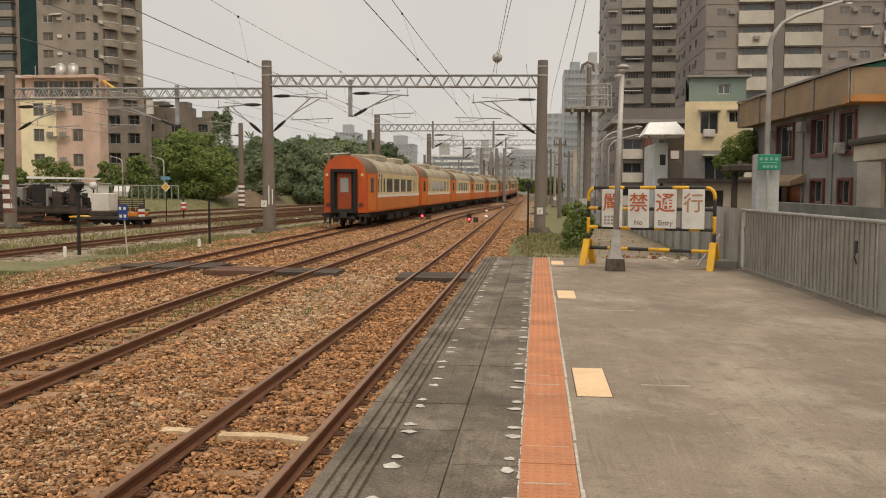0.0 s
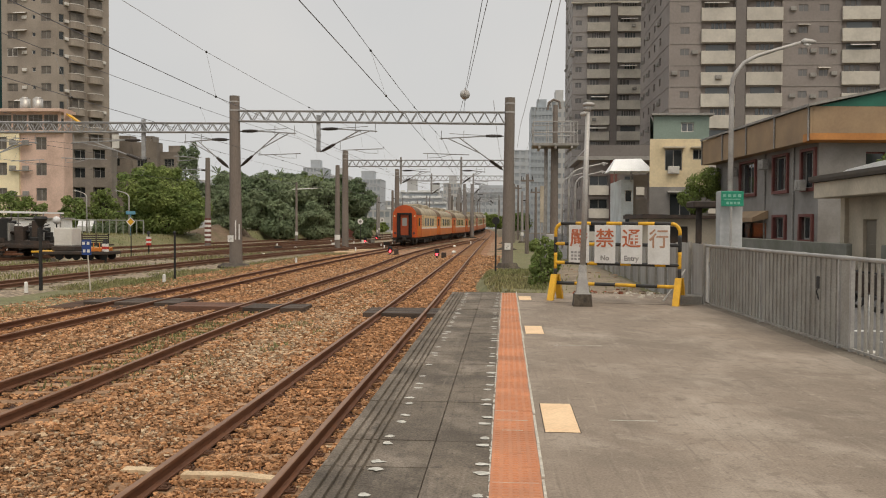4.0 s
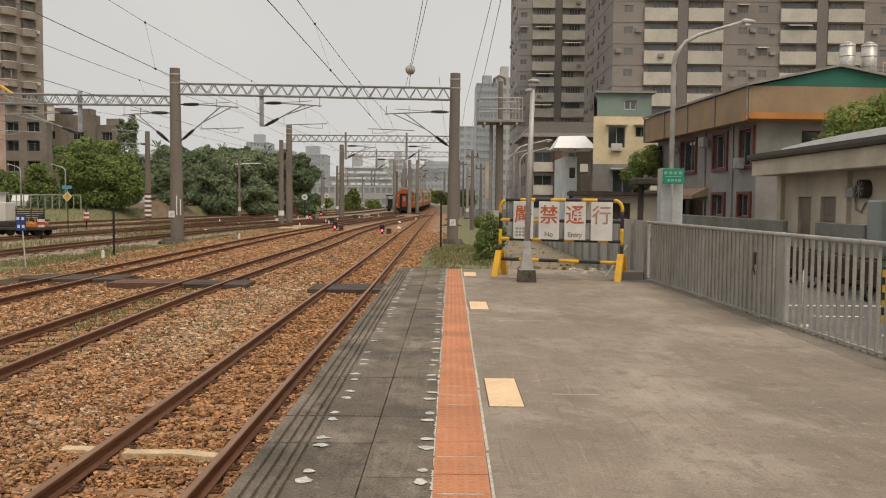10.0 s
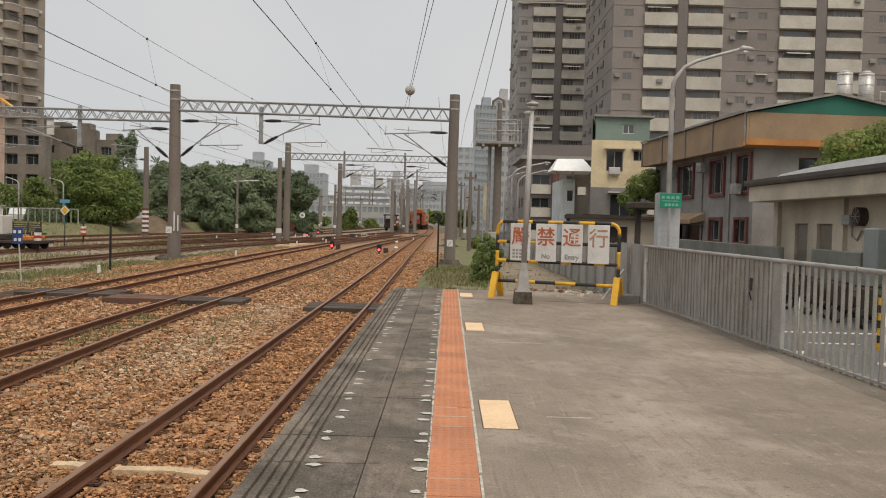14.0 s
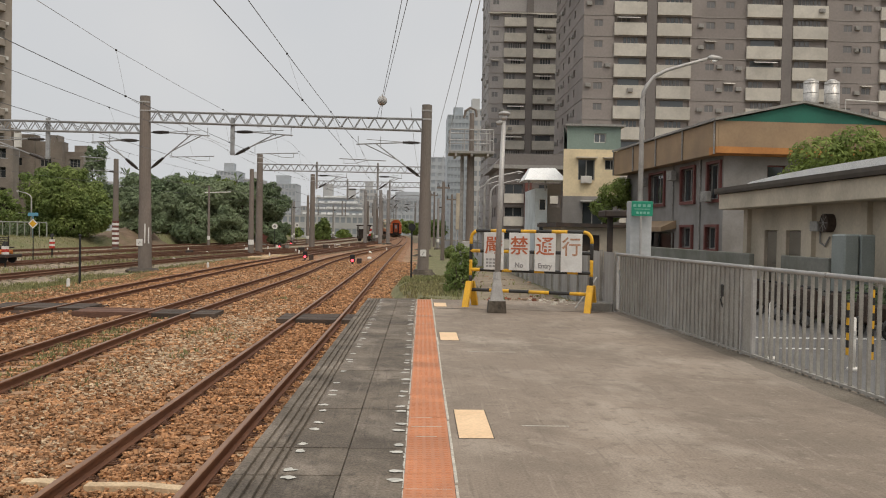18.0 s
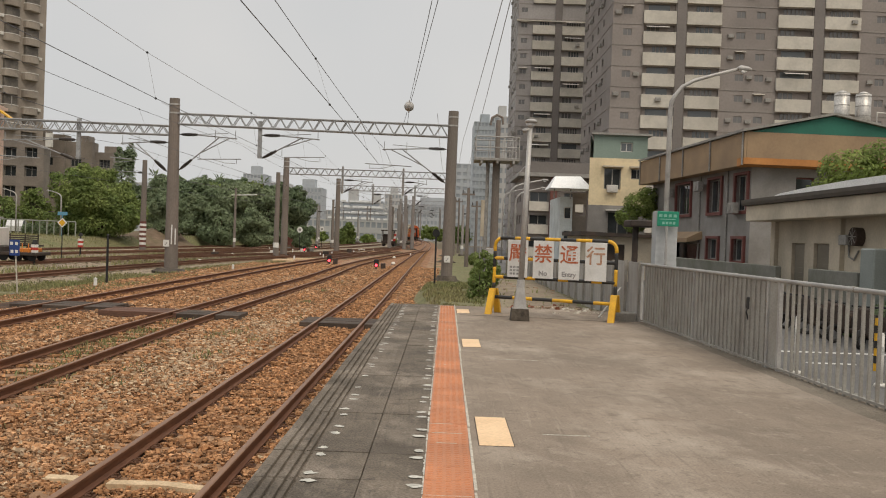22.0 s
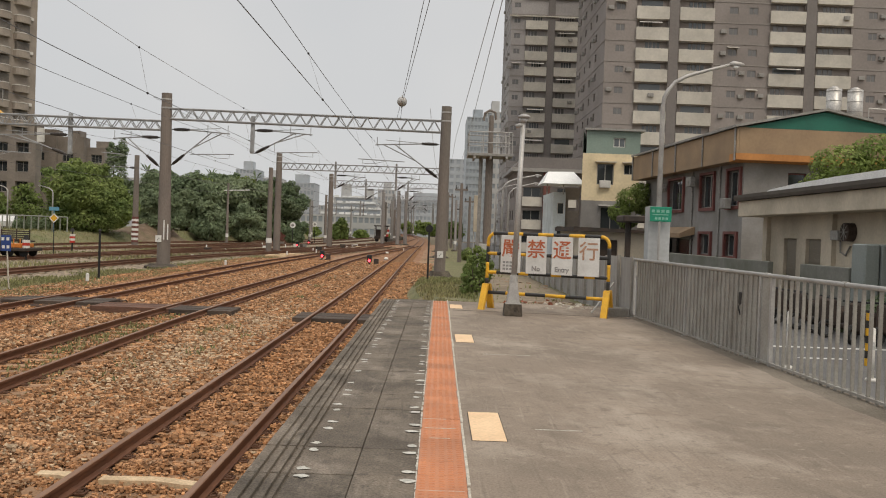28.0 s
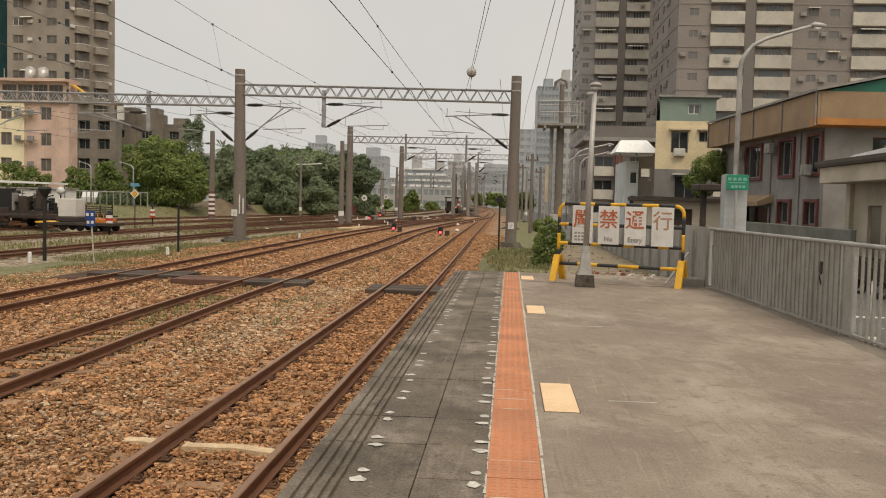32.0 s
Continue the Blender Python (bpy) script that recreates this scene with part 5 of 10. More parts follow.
def catenary(f, mx, cx, y_start, ys, zc=4.5, zm=5.6, tone="wire"):
    """A messenger wire and a contact wire with droppers, held at the gantries in ys."""
    t = thing("catenary", (0, 0, 0), "dark messenger wire and contact wire with droppers above a track", "catenary", "catenaries over the tracks")
    m, c = [], []
    knots = [y_start, *ys]
    drops = []
    for a, b in zip(knots, knots[1:]):
        n = 10
        for i in range(n):
            k = i / n
            y = a + (b - a) * k
            zz = zm + 0.47 - 0.5 * 4 * k * (1 - k) * min(1, (b - a) / 50) + rise(y)
            m.append((f(y) + mx, y, zz))
            c.append((f(y) + cx, y, zc + rise(y)))
            if i % 2 == 1:
                drops.append(((f(y) + mx, y, zz), (f(y) + cx, y, zc + rise(y))))
    part("messenger_wire", tube(NB(), m, 0.008 if tone == "wire" else 0.006, 5), tone, t)
    part("contact_wire", tube(NB(), c, 0.008, 5), "wire", t)
    for p, q in drops:
        part("dropper", cyl(NB(), p, q, 0.004, n=4), "wire_pale", t)
        for e in (p, q):
            o = new("clamp", CLAMP)
            o.parent = t
            o.matrix_basis = pose(*e)


catenary(T1, -0.65, -0.28, -6, (48, 85, 110, 150, 190, 232, 275))
catenary(T2, -0.65, -0.42, -6, (48, 85, 110, 138), 4.5, 5.6, "wire_pale")
catenary(T3, -0.65, -0.2, -6, (48, 85, 110, 150, 190, 232, 275))
catenary(T4, 0.3, -0.2, -6, (48, 85, 130), 4.5, 5.3)
catenary(T5, 0.3, -0.2, -6, (48, 130), 4.5, 5.3)
wire("feeder_wire", [(1.4, 0, 7.97), (-0.44, 25, 7.97), (-1.97, 44.8, 7.97), (-2.2, 48, 7.5)], 0.011, "wire", "dark feeder wire slanting to the gantry beam")
wire("feeder_wire", [(1.1, 0, 7.97), (-0.6, 25, 7.97), (-2.03, 44.8, 7.97), (-2.4, 48, 7.5)], 0.011, "wire", "dark feeder wire slanting to the gantry beam")
for pts in ([(1.55, -10, 9.0), (1.83, 29, 9.0), (2.24, 83, 9.0), (2.5, 150, 9.4), (2.7, 240, 10)], [(1.9, -10, 9.0), (1.56, 29, 9.0), (1.2, 69, 9.0), (1.4, 150, 9.4), (1.8, 240, 10)]):
    wire("power_line", pts, 0.014, "wire_pale", "pale aluminium power line beside the tracks", 0.06)
for x, z in ((-0.4, 8.1), (-15.3, 8.2)):
    wire("return_wire", [(x - 0.2, 48, z), (x, 85, z), (x + 0.6, 110, z), (x + 1, 150, z + 0.1)], 0.012, "wire_pale", "pale return wire between gantry poles", 0.3)
bm = NB()
ball(bm, (0, 0, 0), 0.25, 18, 12)
cyl(bm, (0, 0, -0.32), (0, 0, 0.32), 0.03, n=8)
solo("marker_ball", bm, "galv", "dull silver-grey warning ball clipped on the feeder wires", "marker ball", loc=(-2.0, 44.8, 7.97), smooth=True)


# ---- train ----
def arch(w, z0, z1, zr, n=7):
    """Right half of the coach section: side from z0 up to z1, then the roof curve to zr."""
    return [(w * math.cos(a), z1 + (zr - z1) * math.sin(a)) for a in (math.pi / 2 * i / n for i in range(n + 1))]


def coach():
    """A coach, its floor's middle at the origin, rear end at -y; rail level is z = 0."""
    W, Lh, Z0, Z1, ZS, ZC, ZR = 1.47, 9.75, 0.82, 1.66, 1.82, 3.05, 4.02
    c = thing("passenger_coach", (0, 0, 0), "orange and cream passenger coach with tinted windows", "train coach", "coaches of the departing train")
    TP, NK = 1.9, 0.79      # length of the tapered entrance and how far it narrows
    Lb = Lh - TP
    bm = NB()
    for s in (-1, 1):
        prism(bm, [(s * (W - 0.05), Z0), (s * W, Z0 + 0.12), (s * W, Z1), (s * (W - 0.06), Z1), (s * (W - 0.06), Z0)], "y", -Lb, Lb)
    part("lower_side", bm, "t_side", c, "orange lower side")
    bm = NB()
    for s in (-1, 1):
        box(bm, *sorted((s * (W - 0.05), s * (W + 0.006))), -Lb, Lb, Z1, ZS)
    part("white_band", bm, "t_white", c, "white band")
    # upper side with window openings
    wins = [(-7.7, 0.42), (-6.9, 0.42), (-6.1, 0.55)] + [(-5.05 + i * 2.5, 2.05) for i in range(4)] + [(5.3, 0.55), (6.3, 0.42), (7.4, 0.42)]
    bm = NB()
    for s in (-1, 1):
        p, q = ((W, -Lb), (W, Lb)) if s > 0 else ((-W, Lb), (-W, -Lb))
        holes = []
        for y, w in wins:
            u = y + Lb if s > 0 else Lb - y - w
            holes.append((u, u + w, 0.13, 0.95))
        wall(bm, p, q, ZS, ZC, holes, 0.06)
    part("upper_side", bm, "t_cream", c, "cream upper side")
    panes = {}
    for w in {w for _, w in wins}:
        b = NB()
        box(b, -0.01, 0.012, 0, w, 0, 0.84, 0.004)
        panes[w] = mesh_of("window", b, "t_glass")
    for s in (-1, 1):
        for y, w in wins:
            piece("window", panes[w], c, s * (W - 0.035), y, ZS + 0.12)
    # vents above the windows near the ends
    bm = NB()
    for y in (-7.6, -6.8, 6.3, 7.3):
        for s in (-1, 1):
            box(bm, *sorted((s * (W - 0.02), s * (W + 0.008))), y, y + 0.28, ZS + 1.0, ZS + 1.19)
    part("vent_lights", bm, "t_glass", c, "small upper lights")
    # roof
    half = arch(W, Z0, ZC, ZR)
    outline = half + [(-x, z) for x, z in half[::-1][1:]] + [(-W + 0.08, ZC), (0, ZR - 0.1), (W - 0.08, ZC)]
    part("roof", prism(NB(), outline, "y", -Lb, Lb), "t_roof", c, "dirty cream-grey arched roof")
    bm = NB()
    for y in (-3.4, 3.0):
        box(bm, -0.85, 0.85, y - 1.7, y + 1.7, ZR - 0.25, ZR + 0.22, 0.1)
    for y in (-6.9, 0.0, 6.4):
        box(bm, -0.3, 0.3, y - 0.3, y + 0.3, ZR - 0.1, ZR + 0.14, 0.05)
    part("roof_unit", bm, "t_roof", c, "low roof cooling units")
    # ends
    for s in (-1, 1):
        y = s * Lh
        full = [(W, Z0)] + half + [(-x, z) for x, z in half[::-1][1:]] + [(-W, Z0)]
        bm = prism(NB(), [(x * NK * 1.003, z) for x, z in full], "y", *sorted((y, y + s * 0.12)))
        part("end_panel", bm, "t_orange", c, "bright orange coach end")
        # the body narrows to its end past the entrance doors
        bm, cap = NB(), NB()
        for mesh, pts in ((bm, [(W, Z0), (W, ZC)]), (bm, [(-W, ZC), (-W, Z0)]), (cap, half + [(-x, z) for x, z in half[::-1][1:]])):
            wide = [mesh.verts.new((x, y - s * TP, z)) for x, z in pts]
            slim = [mesh.verts.new((x * NK, y, z)) for x, z in pts]
            for k in range(len(pts) - 1):
                mesh.faces.new((wide[k], wide[k + 1], slim[k + 1], slim[k]))
        bmesh.ops.recalc_face_normals(bm, faces=bm.faces)
        part("entrance_side", bm, "t_orange", c, "orange tapered entrance side")
        part("entrance_roof", cap, "t_roof_dark", c, "dark ribbed roof over the entrance", True)
        for e in (-1, 1):
            d = NB()
            xa, xb = W - (W - W * NK) * 0.2, W - (W - W * NK) * 0.8
            ya, yb = y - s * TP * 0.8, y - s * TP * 0.2
            prism(d, [(e * xa, ya), (e * (xa + 0.03), ya), (e * (xb + 0.03), yb), (e * xb, yb)], "z", Z0 + 0.1, ZC - 0.1)
            sd = part("side_door", d, "t_side", c, "orange entrance door")
            d = NB()
            xa, xb = W - (W - W * NK) * 0.38 + 0.02, W - (W - W * NK) * 0.62 + 0.02
            ya, yb = y - s * TP * 0.62, y - s * TP * 0.38
            prism(d, [(e * xa, ya), (e * (xa + 0.02), ya), (e * (xb + 0.02), yb), (e * xb, yb)], "z", 1.95, 2.75)
            part("door_window", d, "t_glass", sd)
        gw = NB()
        yy = sorted((y + s * 0.12, y + s * 0.42))
        box(gw, -0.74, -0.52, *yy, 0.95, 3.05, 0.03)
        box(gw, 0.52, 0.74, *yy, 0.95, 3.05, 0.03)
        box(gw, -0.74, 0.74, *yy, 3.05, 3.25, 0.03)
        box(gw, -0.74, 0.74, *yy, 0.78, 0.98, 0.03)
        part("gangway", gw, "t_black", c, "black gangway frame")
        d = NB()
        yd = sorted((y + s * 0.12, y + s * 0.17))
        box(d, -0.40, 0.40, *yd, 1.02, 3.02, 0.01)
        door = part("end_door", d, "door_rust", c, "dull orange end door")
        d = NB()
        box(d, -0.23, 0.23, *sorted((y + s * 0.16, y + s * 0.185)), 1.95, 2.75, 0.01)
        part("door_window", d, "t_door_glass", door, "pale door window")
        d = NB()
        for x in (-0.46, 0.46):
            box(d, x - 0.06, x + 0.06, *sorted((y + s * 0.12, y + s * 0.15)), 1.0, 3.04)
        part("door_recess", d, "t_black", c)
        d = NB()
        for x in (-0.93, 0.93):
            cyl(d, (x, y + s * 0.1, 1.25), (x, y + s * 0.16, 1.25), 0.13, n=12)
        part("tail_lamp", d, "maroon", c, "dark red unlit tail lamps")
        d = NB()
        for x in (-1.0, 1.0):
            box(d, x - 0.07, x + 0.07, *sorted((y + s * 0.1, y + s * 0.15)), 2.85, 3.0)
        part("marker_lamp", d, "t_cream", c, "pale upper marker lamps")
        d = NB()
        for x in (-1.1, 1.1):
            tube(d, [(x, y + s * 0.12, 1.1), (x, y + s * 0.2, 1.12), (x, y + s * 0.2, 1.75), (x, y + s * 0.12, 1.78)], 0.018, 5)
        part("grab_rail", d, "t_orange", c)
        d = NB()
        box(d, -0.2, 0.2, *sorted((y, y + s * 0.55)), 0.5, 0.85, 0.04)
        for x in (-0.55, 0.5):
            tube(d, [(x, y + s * 0.1, 0.75), (x + 0.04, y + s * 0.4, 0.5), (x + 0.1, y + s * 0.2, 0.3)], 0.03, 6)
        box(d, -1.3, 1.3, *sorted((y - s * 0.1, y + s * 0.1)), 0.62, 0.76)
        box(d, -0.62, 0.62, *sorted((y, y + s * 0.3)), 0.42, 0.6, 0.03)
        for x in (-1.15, -0.85, 0.85, 1.15):
            box(d, x - 0.05, x + 0.05, *sorted((y - s * 0.05, y + s * 0.12)), 0.22, 0.7, 0.01)
        for x in (-1.0, 1.0):
            box(d, x - 0.2, x + 0.2, *sorted((y, y + s * 0.18)), 0.22, 0.27, 0.01)
        box(d, -0.62, 0.62, *sorted((y + s * 0.12, y + s * 0.2)), 0.55, 1.04, 0.02)
        for k in range(5):
            x = -0.5 + 0.24 * k
            tube(d, [(x, y + s * 0.15, 0.8), (x + 0.03, y + s * 0.42, 0.55), (x - 0.08, y + s * 0.36, 0.26), (x - 0.14, y + s * 0.2, 0.5)], 0.028, 6)
        part("coupler", d, "t_under", c, "black coupler and hoses")
    bm = NB()
    box(bm, -1.2, 1.2, -Lh + 0.2, Lh - 0.2, 0.55, Z0 + 0.02)
    for y, l in ((-3.6, 2.2), (-0.6, 1.8), (2.0, 2.4)):
        for s in (-1, 1):
            box(bm, *sorted((s * 0.65, s * 1.25)), y, y + l, 0.2, 0.6, 0.03)
    part("underframe", bm, "t_under", c, "dark equipment boxes under the floor")
    for y in (-6.9, 6.9):
        bm = NB()
        for s in (-1, 1):
            box(bm, *sorted((s * 0.85, s * 1.02)), y - 1.55, y + 1.55, 0.42, 0.66, 0.04)
            for dy in (-1.05, 1.05):
                box(bm, *sorted((s * 0.83, s * 1.06)), y + dy - 0.2, y + dy + 0.2, 0.25, 0.62, 0.03)
        box(bm, -0.9, 0.9, y - 0.25, y + 0.25, 0.4, 0.7)
        bogie = part("bogie", bm, "t_under", c, "dark bogie frame")
        for dy in (-1.05, 1.05):
            w = NB()
            for s in (-1, 1):
                cyl(w, (s * 0.5, y + dy, 0.43), (s * 0.64, y + dy, 0.43), 0.43, n=20)
            cyl(w, (-0.5, y + dy, 0.43), (0.5, y + dy, 0.43), 0.08, n=8)
            part("wheelset", w, "t_under", bogie, "steel wheelset")
    return c


COACH_L = 20.3
TRAIN = [coach()]
for i in range(9):
    TRAIN.append(copy_thing(TRAIN[0], pose(T3(60 + i * 20), 60 + i * 20, RAIL)))

LINE = [0.0]          # length along the running track, from y = 0
for k in range(1, 6200):
    y = k * 0.1
    LINE.append(LINE[-1] + math.hypot(0.1, T3(y) - T3(y - 0.1)))
REAR = smooth_curve([(0, 48.2), (1, 57.2), (2, 66.6), (3, 76.6), (6, 109), (7, 120), (8, 130.5), (10, 150), (12, 168), (14, 184), (18, 212), (21, 234), (23, 254), (25, 280), (28, 316), (32, 350)])


def on_line(s):
    y = float(np.interp(s, LINE, np.arange(len(LINE)) * 0.1))
    return Vector((T3(y), y, RAIL + rise(y)))


def coach_pose(i, t):
    y = REAR(t)
    s = float(np.interp(y, np.arange(len(LINE)) * 0.1, LINE)) + 0.4 + i * COACH_L
    a, b = on_line(s + 3.0), on_line(s + 16.8)
    m = (a + b) / 2
    d = b - a
    return Matrix.Translation(m) @ pose(0, 0, 0, math.degrees(math.atan2(d.z, math.hypot(d.x, d.y))), 0, math.degrees(math.atan2(-d.x, d.y)))


for i, ob in enumerate(TRAIN):
    ob.matrix_basis = coach_pose(i, 0)


# ---- signals and posts ----
def dwarf_signal(x, y, lit=True):
    z = BED - 0.1
    t = thing("dwarf_signal", (x, y, z), "low black dwarf signal with a lit red lamp between the tracks" if lit else "low black dwarf signal between the tracks", "dwarf signal", "dwarf signals in the yard")
    bm = NB()
    box(bm, -0.2, 0.2, -0.15, 0.15, 0, 0.12, 0.02)
    cyl(bm, (0, 0, 0.1), (0, 0, 0.3), 0.06, n=8)
    part("base", bm, "dark", t)
    bm = NB()
    box(bm, -0.16, 0.16, -0.1, 0.16, 0.24, 0.76, 0.05)
    for zz in (0.42,):
        tube(bm, [(0.11 * math.cos(a), -0.2, zz + 0.11 * math.sin(a)) for a in (math.pi * i / 6 for i in range(7))], 0.02, 4)
    part("head", bm, "dark", t, "black lamp housing")
    bm = NB()
    cyl(bm, (0, -0.09, 0.36), (0, -0.125, 0.36), 0.09, n=16)
    part("lamp_lens", bm, "red_lamp" if lit else "dark", t, "glowing red lens")
    bm = NB()
    box(bm, 0.3, 0.62, -0.1, 0.2, 0, 0.5, 0.03)
    cyl(bm, (0.17, 0, 0.1), (0.3, 0, 0.1), 0.03, n=6)
    part("point_machine", bm, "scrap", t, "small dark cable box")


for x, y in ((-4.55, 60.5), (-8.6, 67.0), (-16.3, 104.0), (-18.0, 125.0)):
    dwarf_signal(x, y)


def marker_lens(x, y):
    t = thing("ground_marker", (x, y, BED - 0.06), "pale round ground marker beside the rails", "ground marker", "ground markers")
    bm = NB()
    ball(bm, (0, 0, 0.12), 0.17, 12, 8, 0.8)
    part("cap", bm, "pale_lamp", t, smooth=True)
    bm = NB()
    cyl(bm, (0, 0, -0.1), (0, 0, 0.08), 0.2, 0.18, 12)
    part("foot", bm, "concrete_old", t)


for x, y in ((-4.05, 72), (-17.0, 62), (-5.0, 90), (-19, 80)):
    marker_lens(x, y)


def disc_post(x, y, z0, top, r, lab):
    t = thing("signal_post", (x, y, z0), lab, "signal post", "black marker posts")
    h = top - z0
    part("post", cyl(NB(), (0, 0, 0), (0, 0, h - r), 0.045, 0.04, 10), "dark", t)
    bm = NB()
    cyl(bm, (0, -0.06, h), (0, 0.06, h), r, n=22)
    cyl(bm, (0, -0.1, h), (0, -0.06, h), r * 0.55, r * 0.5, 16)
    part("disc", bm, "dark", t, "black round lamp head")
    bm = NB()
    box(bm, -0.16, 0.16, -0.16, 0.16, -0.1, 0.08, 0.02)
    part("foot", bm, "concrete_old", t)


disc_post(-0.36, 40, -0.85, 1.62, 0.17, "thin black signal post with a round head by the gantry pole")


def funnel_post(x, y, z0, top):
    t = thing("lamp_post", (x, y, z0), "black iron post with a funnel-shaped lamp head in the grass", "lamp post", "funnel lamps in the yard")
    h = top - z0
    part("post", cyl(NB(), (0, 0, 0), (0, 0, h - 0.3), 0.065, 0.055, 12), "dark", t)
    bm = NB()
    cyl(bm, (0, 0, h - 0.34), (0, 0, h - 0.08), 0.09, 0.24, 16)
    cyl(bm, (0, 0, h - 0.08), (0, 0, h), 0.24, 0.2, 16)
    part("lamp_head", bm, "dark", t, "black funnel lamp head")


funnel_post(-16.15, 30, -0.93, 1.66)


def star_post(x, y, z0, top):
    t = thing("marker_post", (x, y, z0), "thin black post standing in the grass beside the track", "marker post")
    part("post", cyl(NB(), (0, 0, 0), (0, 0, top - z0), 0.05, 0.045, 10), "dark", t)
    bm = NB()
    ball(bm, (0, 0, top - z0), 0.06, 10, 7)
    part("head", bm, "dark", t)


star_post(-13.62, 36, -0.92, 1.05)


def blue_board(x, y, z0, top):
    t = thing("blue_sign", (x, y, z0), "small blue sign board on a leaning pale stick", "sign", )
    part("stick", cyl(NB(), (0.12, 0, 0), (0, 0, top - z0), 0.025, n=8), "mortar", t)
    bm = NB()
    box(bm, -0.16, 0.17, -0.05, -0.025, top - z0 - 0.5, top - z0 + 0.02, 0.006)
    b = part("board", bm, "sign_blue", t, "blue board")
    bm = NB()
    for dx, dz in ((-0.09, -0.1), (0.07, -0.1), (-0.07, -0.36), (0.08, -0.36)):
        box(bm, dx - 0.045, dx + 0.045, -0.054, -0.051, top - z0 + dz - 0.05, top - z0 + dz + 0.05)
    part("marks", bm, "signwhite", b, "illegible white marks")
    bm = NB()
    box(bm, -0.05, 0.3, -0.12, 0.12, -0.08, 0.06, 0.02)
    part("foot", bm, "concrete_old", t)


blue_board(-14.0, 29, -0.93, 0.86)


def diamond(x, y, z0, zc):
    t = thing("diamond_sign", (x, y, z0), "yellow diamond sign with a white border on a thin black post", "sign")
    h = zc - z0
    part("post", cyl(NB(), (0, 0, 0), (0, 0, h), 0.035, n=8), "dark", t)
    part("border", prism(NB(), [(0, h - 0.33), (0.33, h), (0, h + 0.33), (-0.33, h)], "y", -0.06, -0.04), "signwhite", t, "white border")
    part("plate", prism(NB(), [(0, h - 0.24), (0.24, h), (0, h + 0.24), (-0.24, h)], "y", -0.066, -0.06), "yellow", t, "amber plate")


diamond(-25.8, 60, -0.95, 1.5)


def round_board(x, y, zc):
    t = thing("round_sign", (x, y, -0.95), "small round white board on a post beyond the signals", "sign", "round boards in the yard")
    h = zc + 0.95
    part("post", cyl(NB(), (0, 0, 0), (0, 0, h), 0.04, n=8), "dark", t)
    part("disc", cyl(NB(), (0, -0.06, h), (0, -0.03, h), 0.36, n=20), "signwhite", t)
    part("centre", cyl(NB(), (0, -0.07, h), (0, -0.06, h), 0.17, n=16), "trim_grey", t)


round_board(-18.2, 112, 1.7)
round_board(-19.0, 138, 2.0)


def white_peg(x, y):
    bm = NB()
    cyl(bm, (0, 0, 0), (0, 0, 0.34), 0.07, 0.065, 10)
    cyl(bm, (0, 0, 0.34), (0, 0, 0.38), 0.065, 0.03, 10)
    solo("marker_peg", bm, "signwhite", "short white concrete peg in the grass", "marker peg", "white pegs", loc=(x, y, -0.96))


for x, y in ((-16.3, 29.3), (-13.45, 34.4), (-12.3, 52), (-12.6, 75), (-3.9, 105)):
    white_peg(x, y)


def red_cross_post(x, y, z, h):
    t = thing("crossing_marker", (x, y, z), "short post with red and white bands and a dark cap", "marker post", "red and white posts")
    part("post", cyl(NB(), (0, 0, 0), (0, 0, h), 0.06, n=8), "dark", t)
    for i in range(4):
        part("band", cyl(NB(), (0, 0, h * 0.45 + i * 0.16), (0, 0, h * 0.45 + i * 0.16 + 0.16), 0.2, n=10), "redpaint" if i % 2 == 0 else "signwhite", t)
    part("cap", cyl(NB(), (0, 0, h), (0, 0, h + 0.25), 0.17, 0.1, 10), "dark", t)


red_cross_post(-27.0, 66, -0.95, 1.5)
red_cross_post(-22.8, 49.5, -0.95, 1.2)

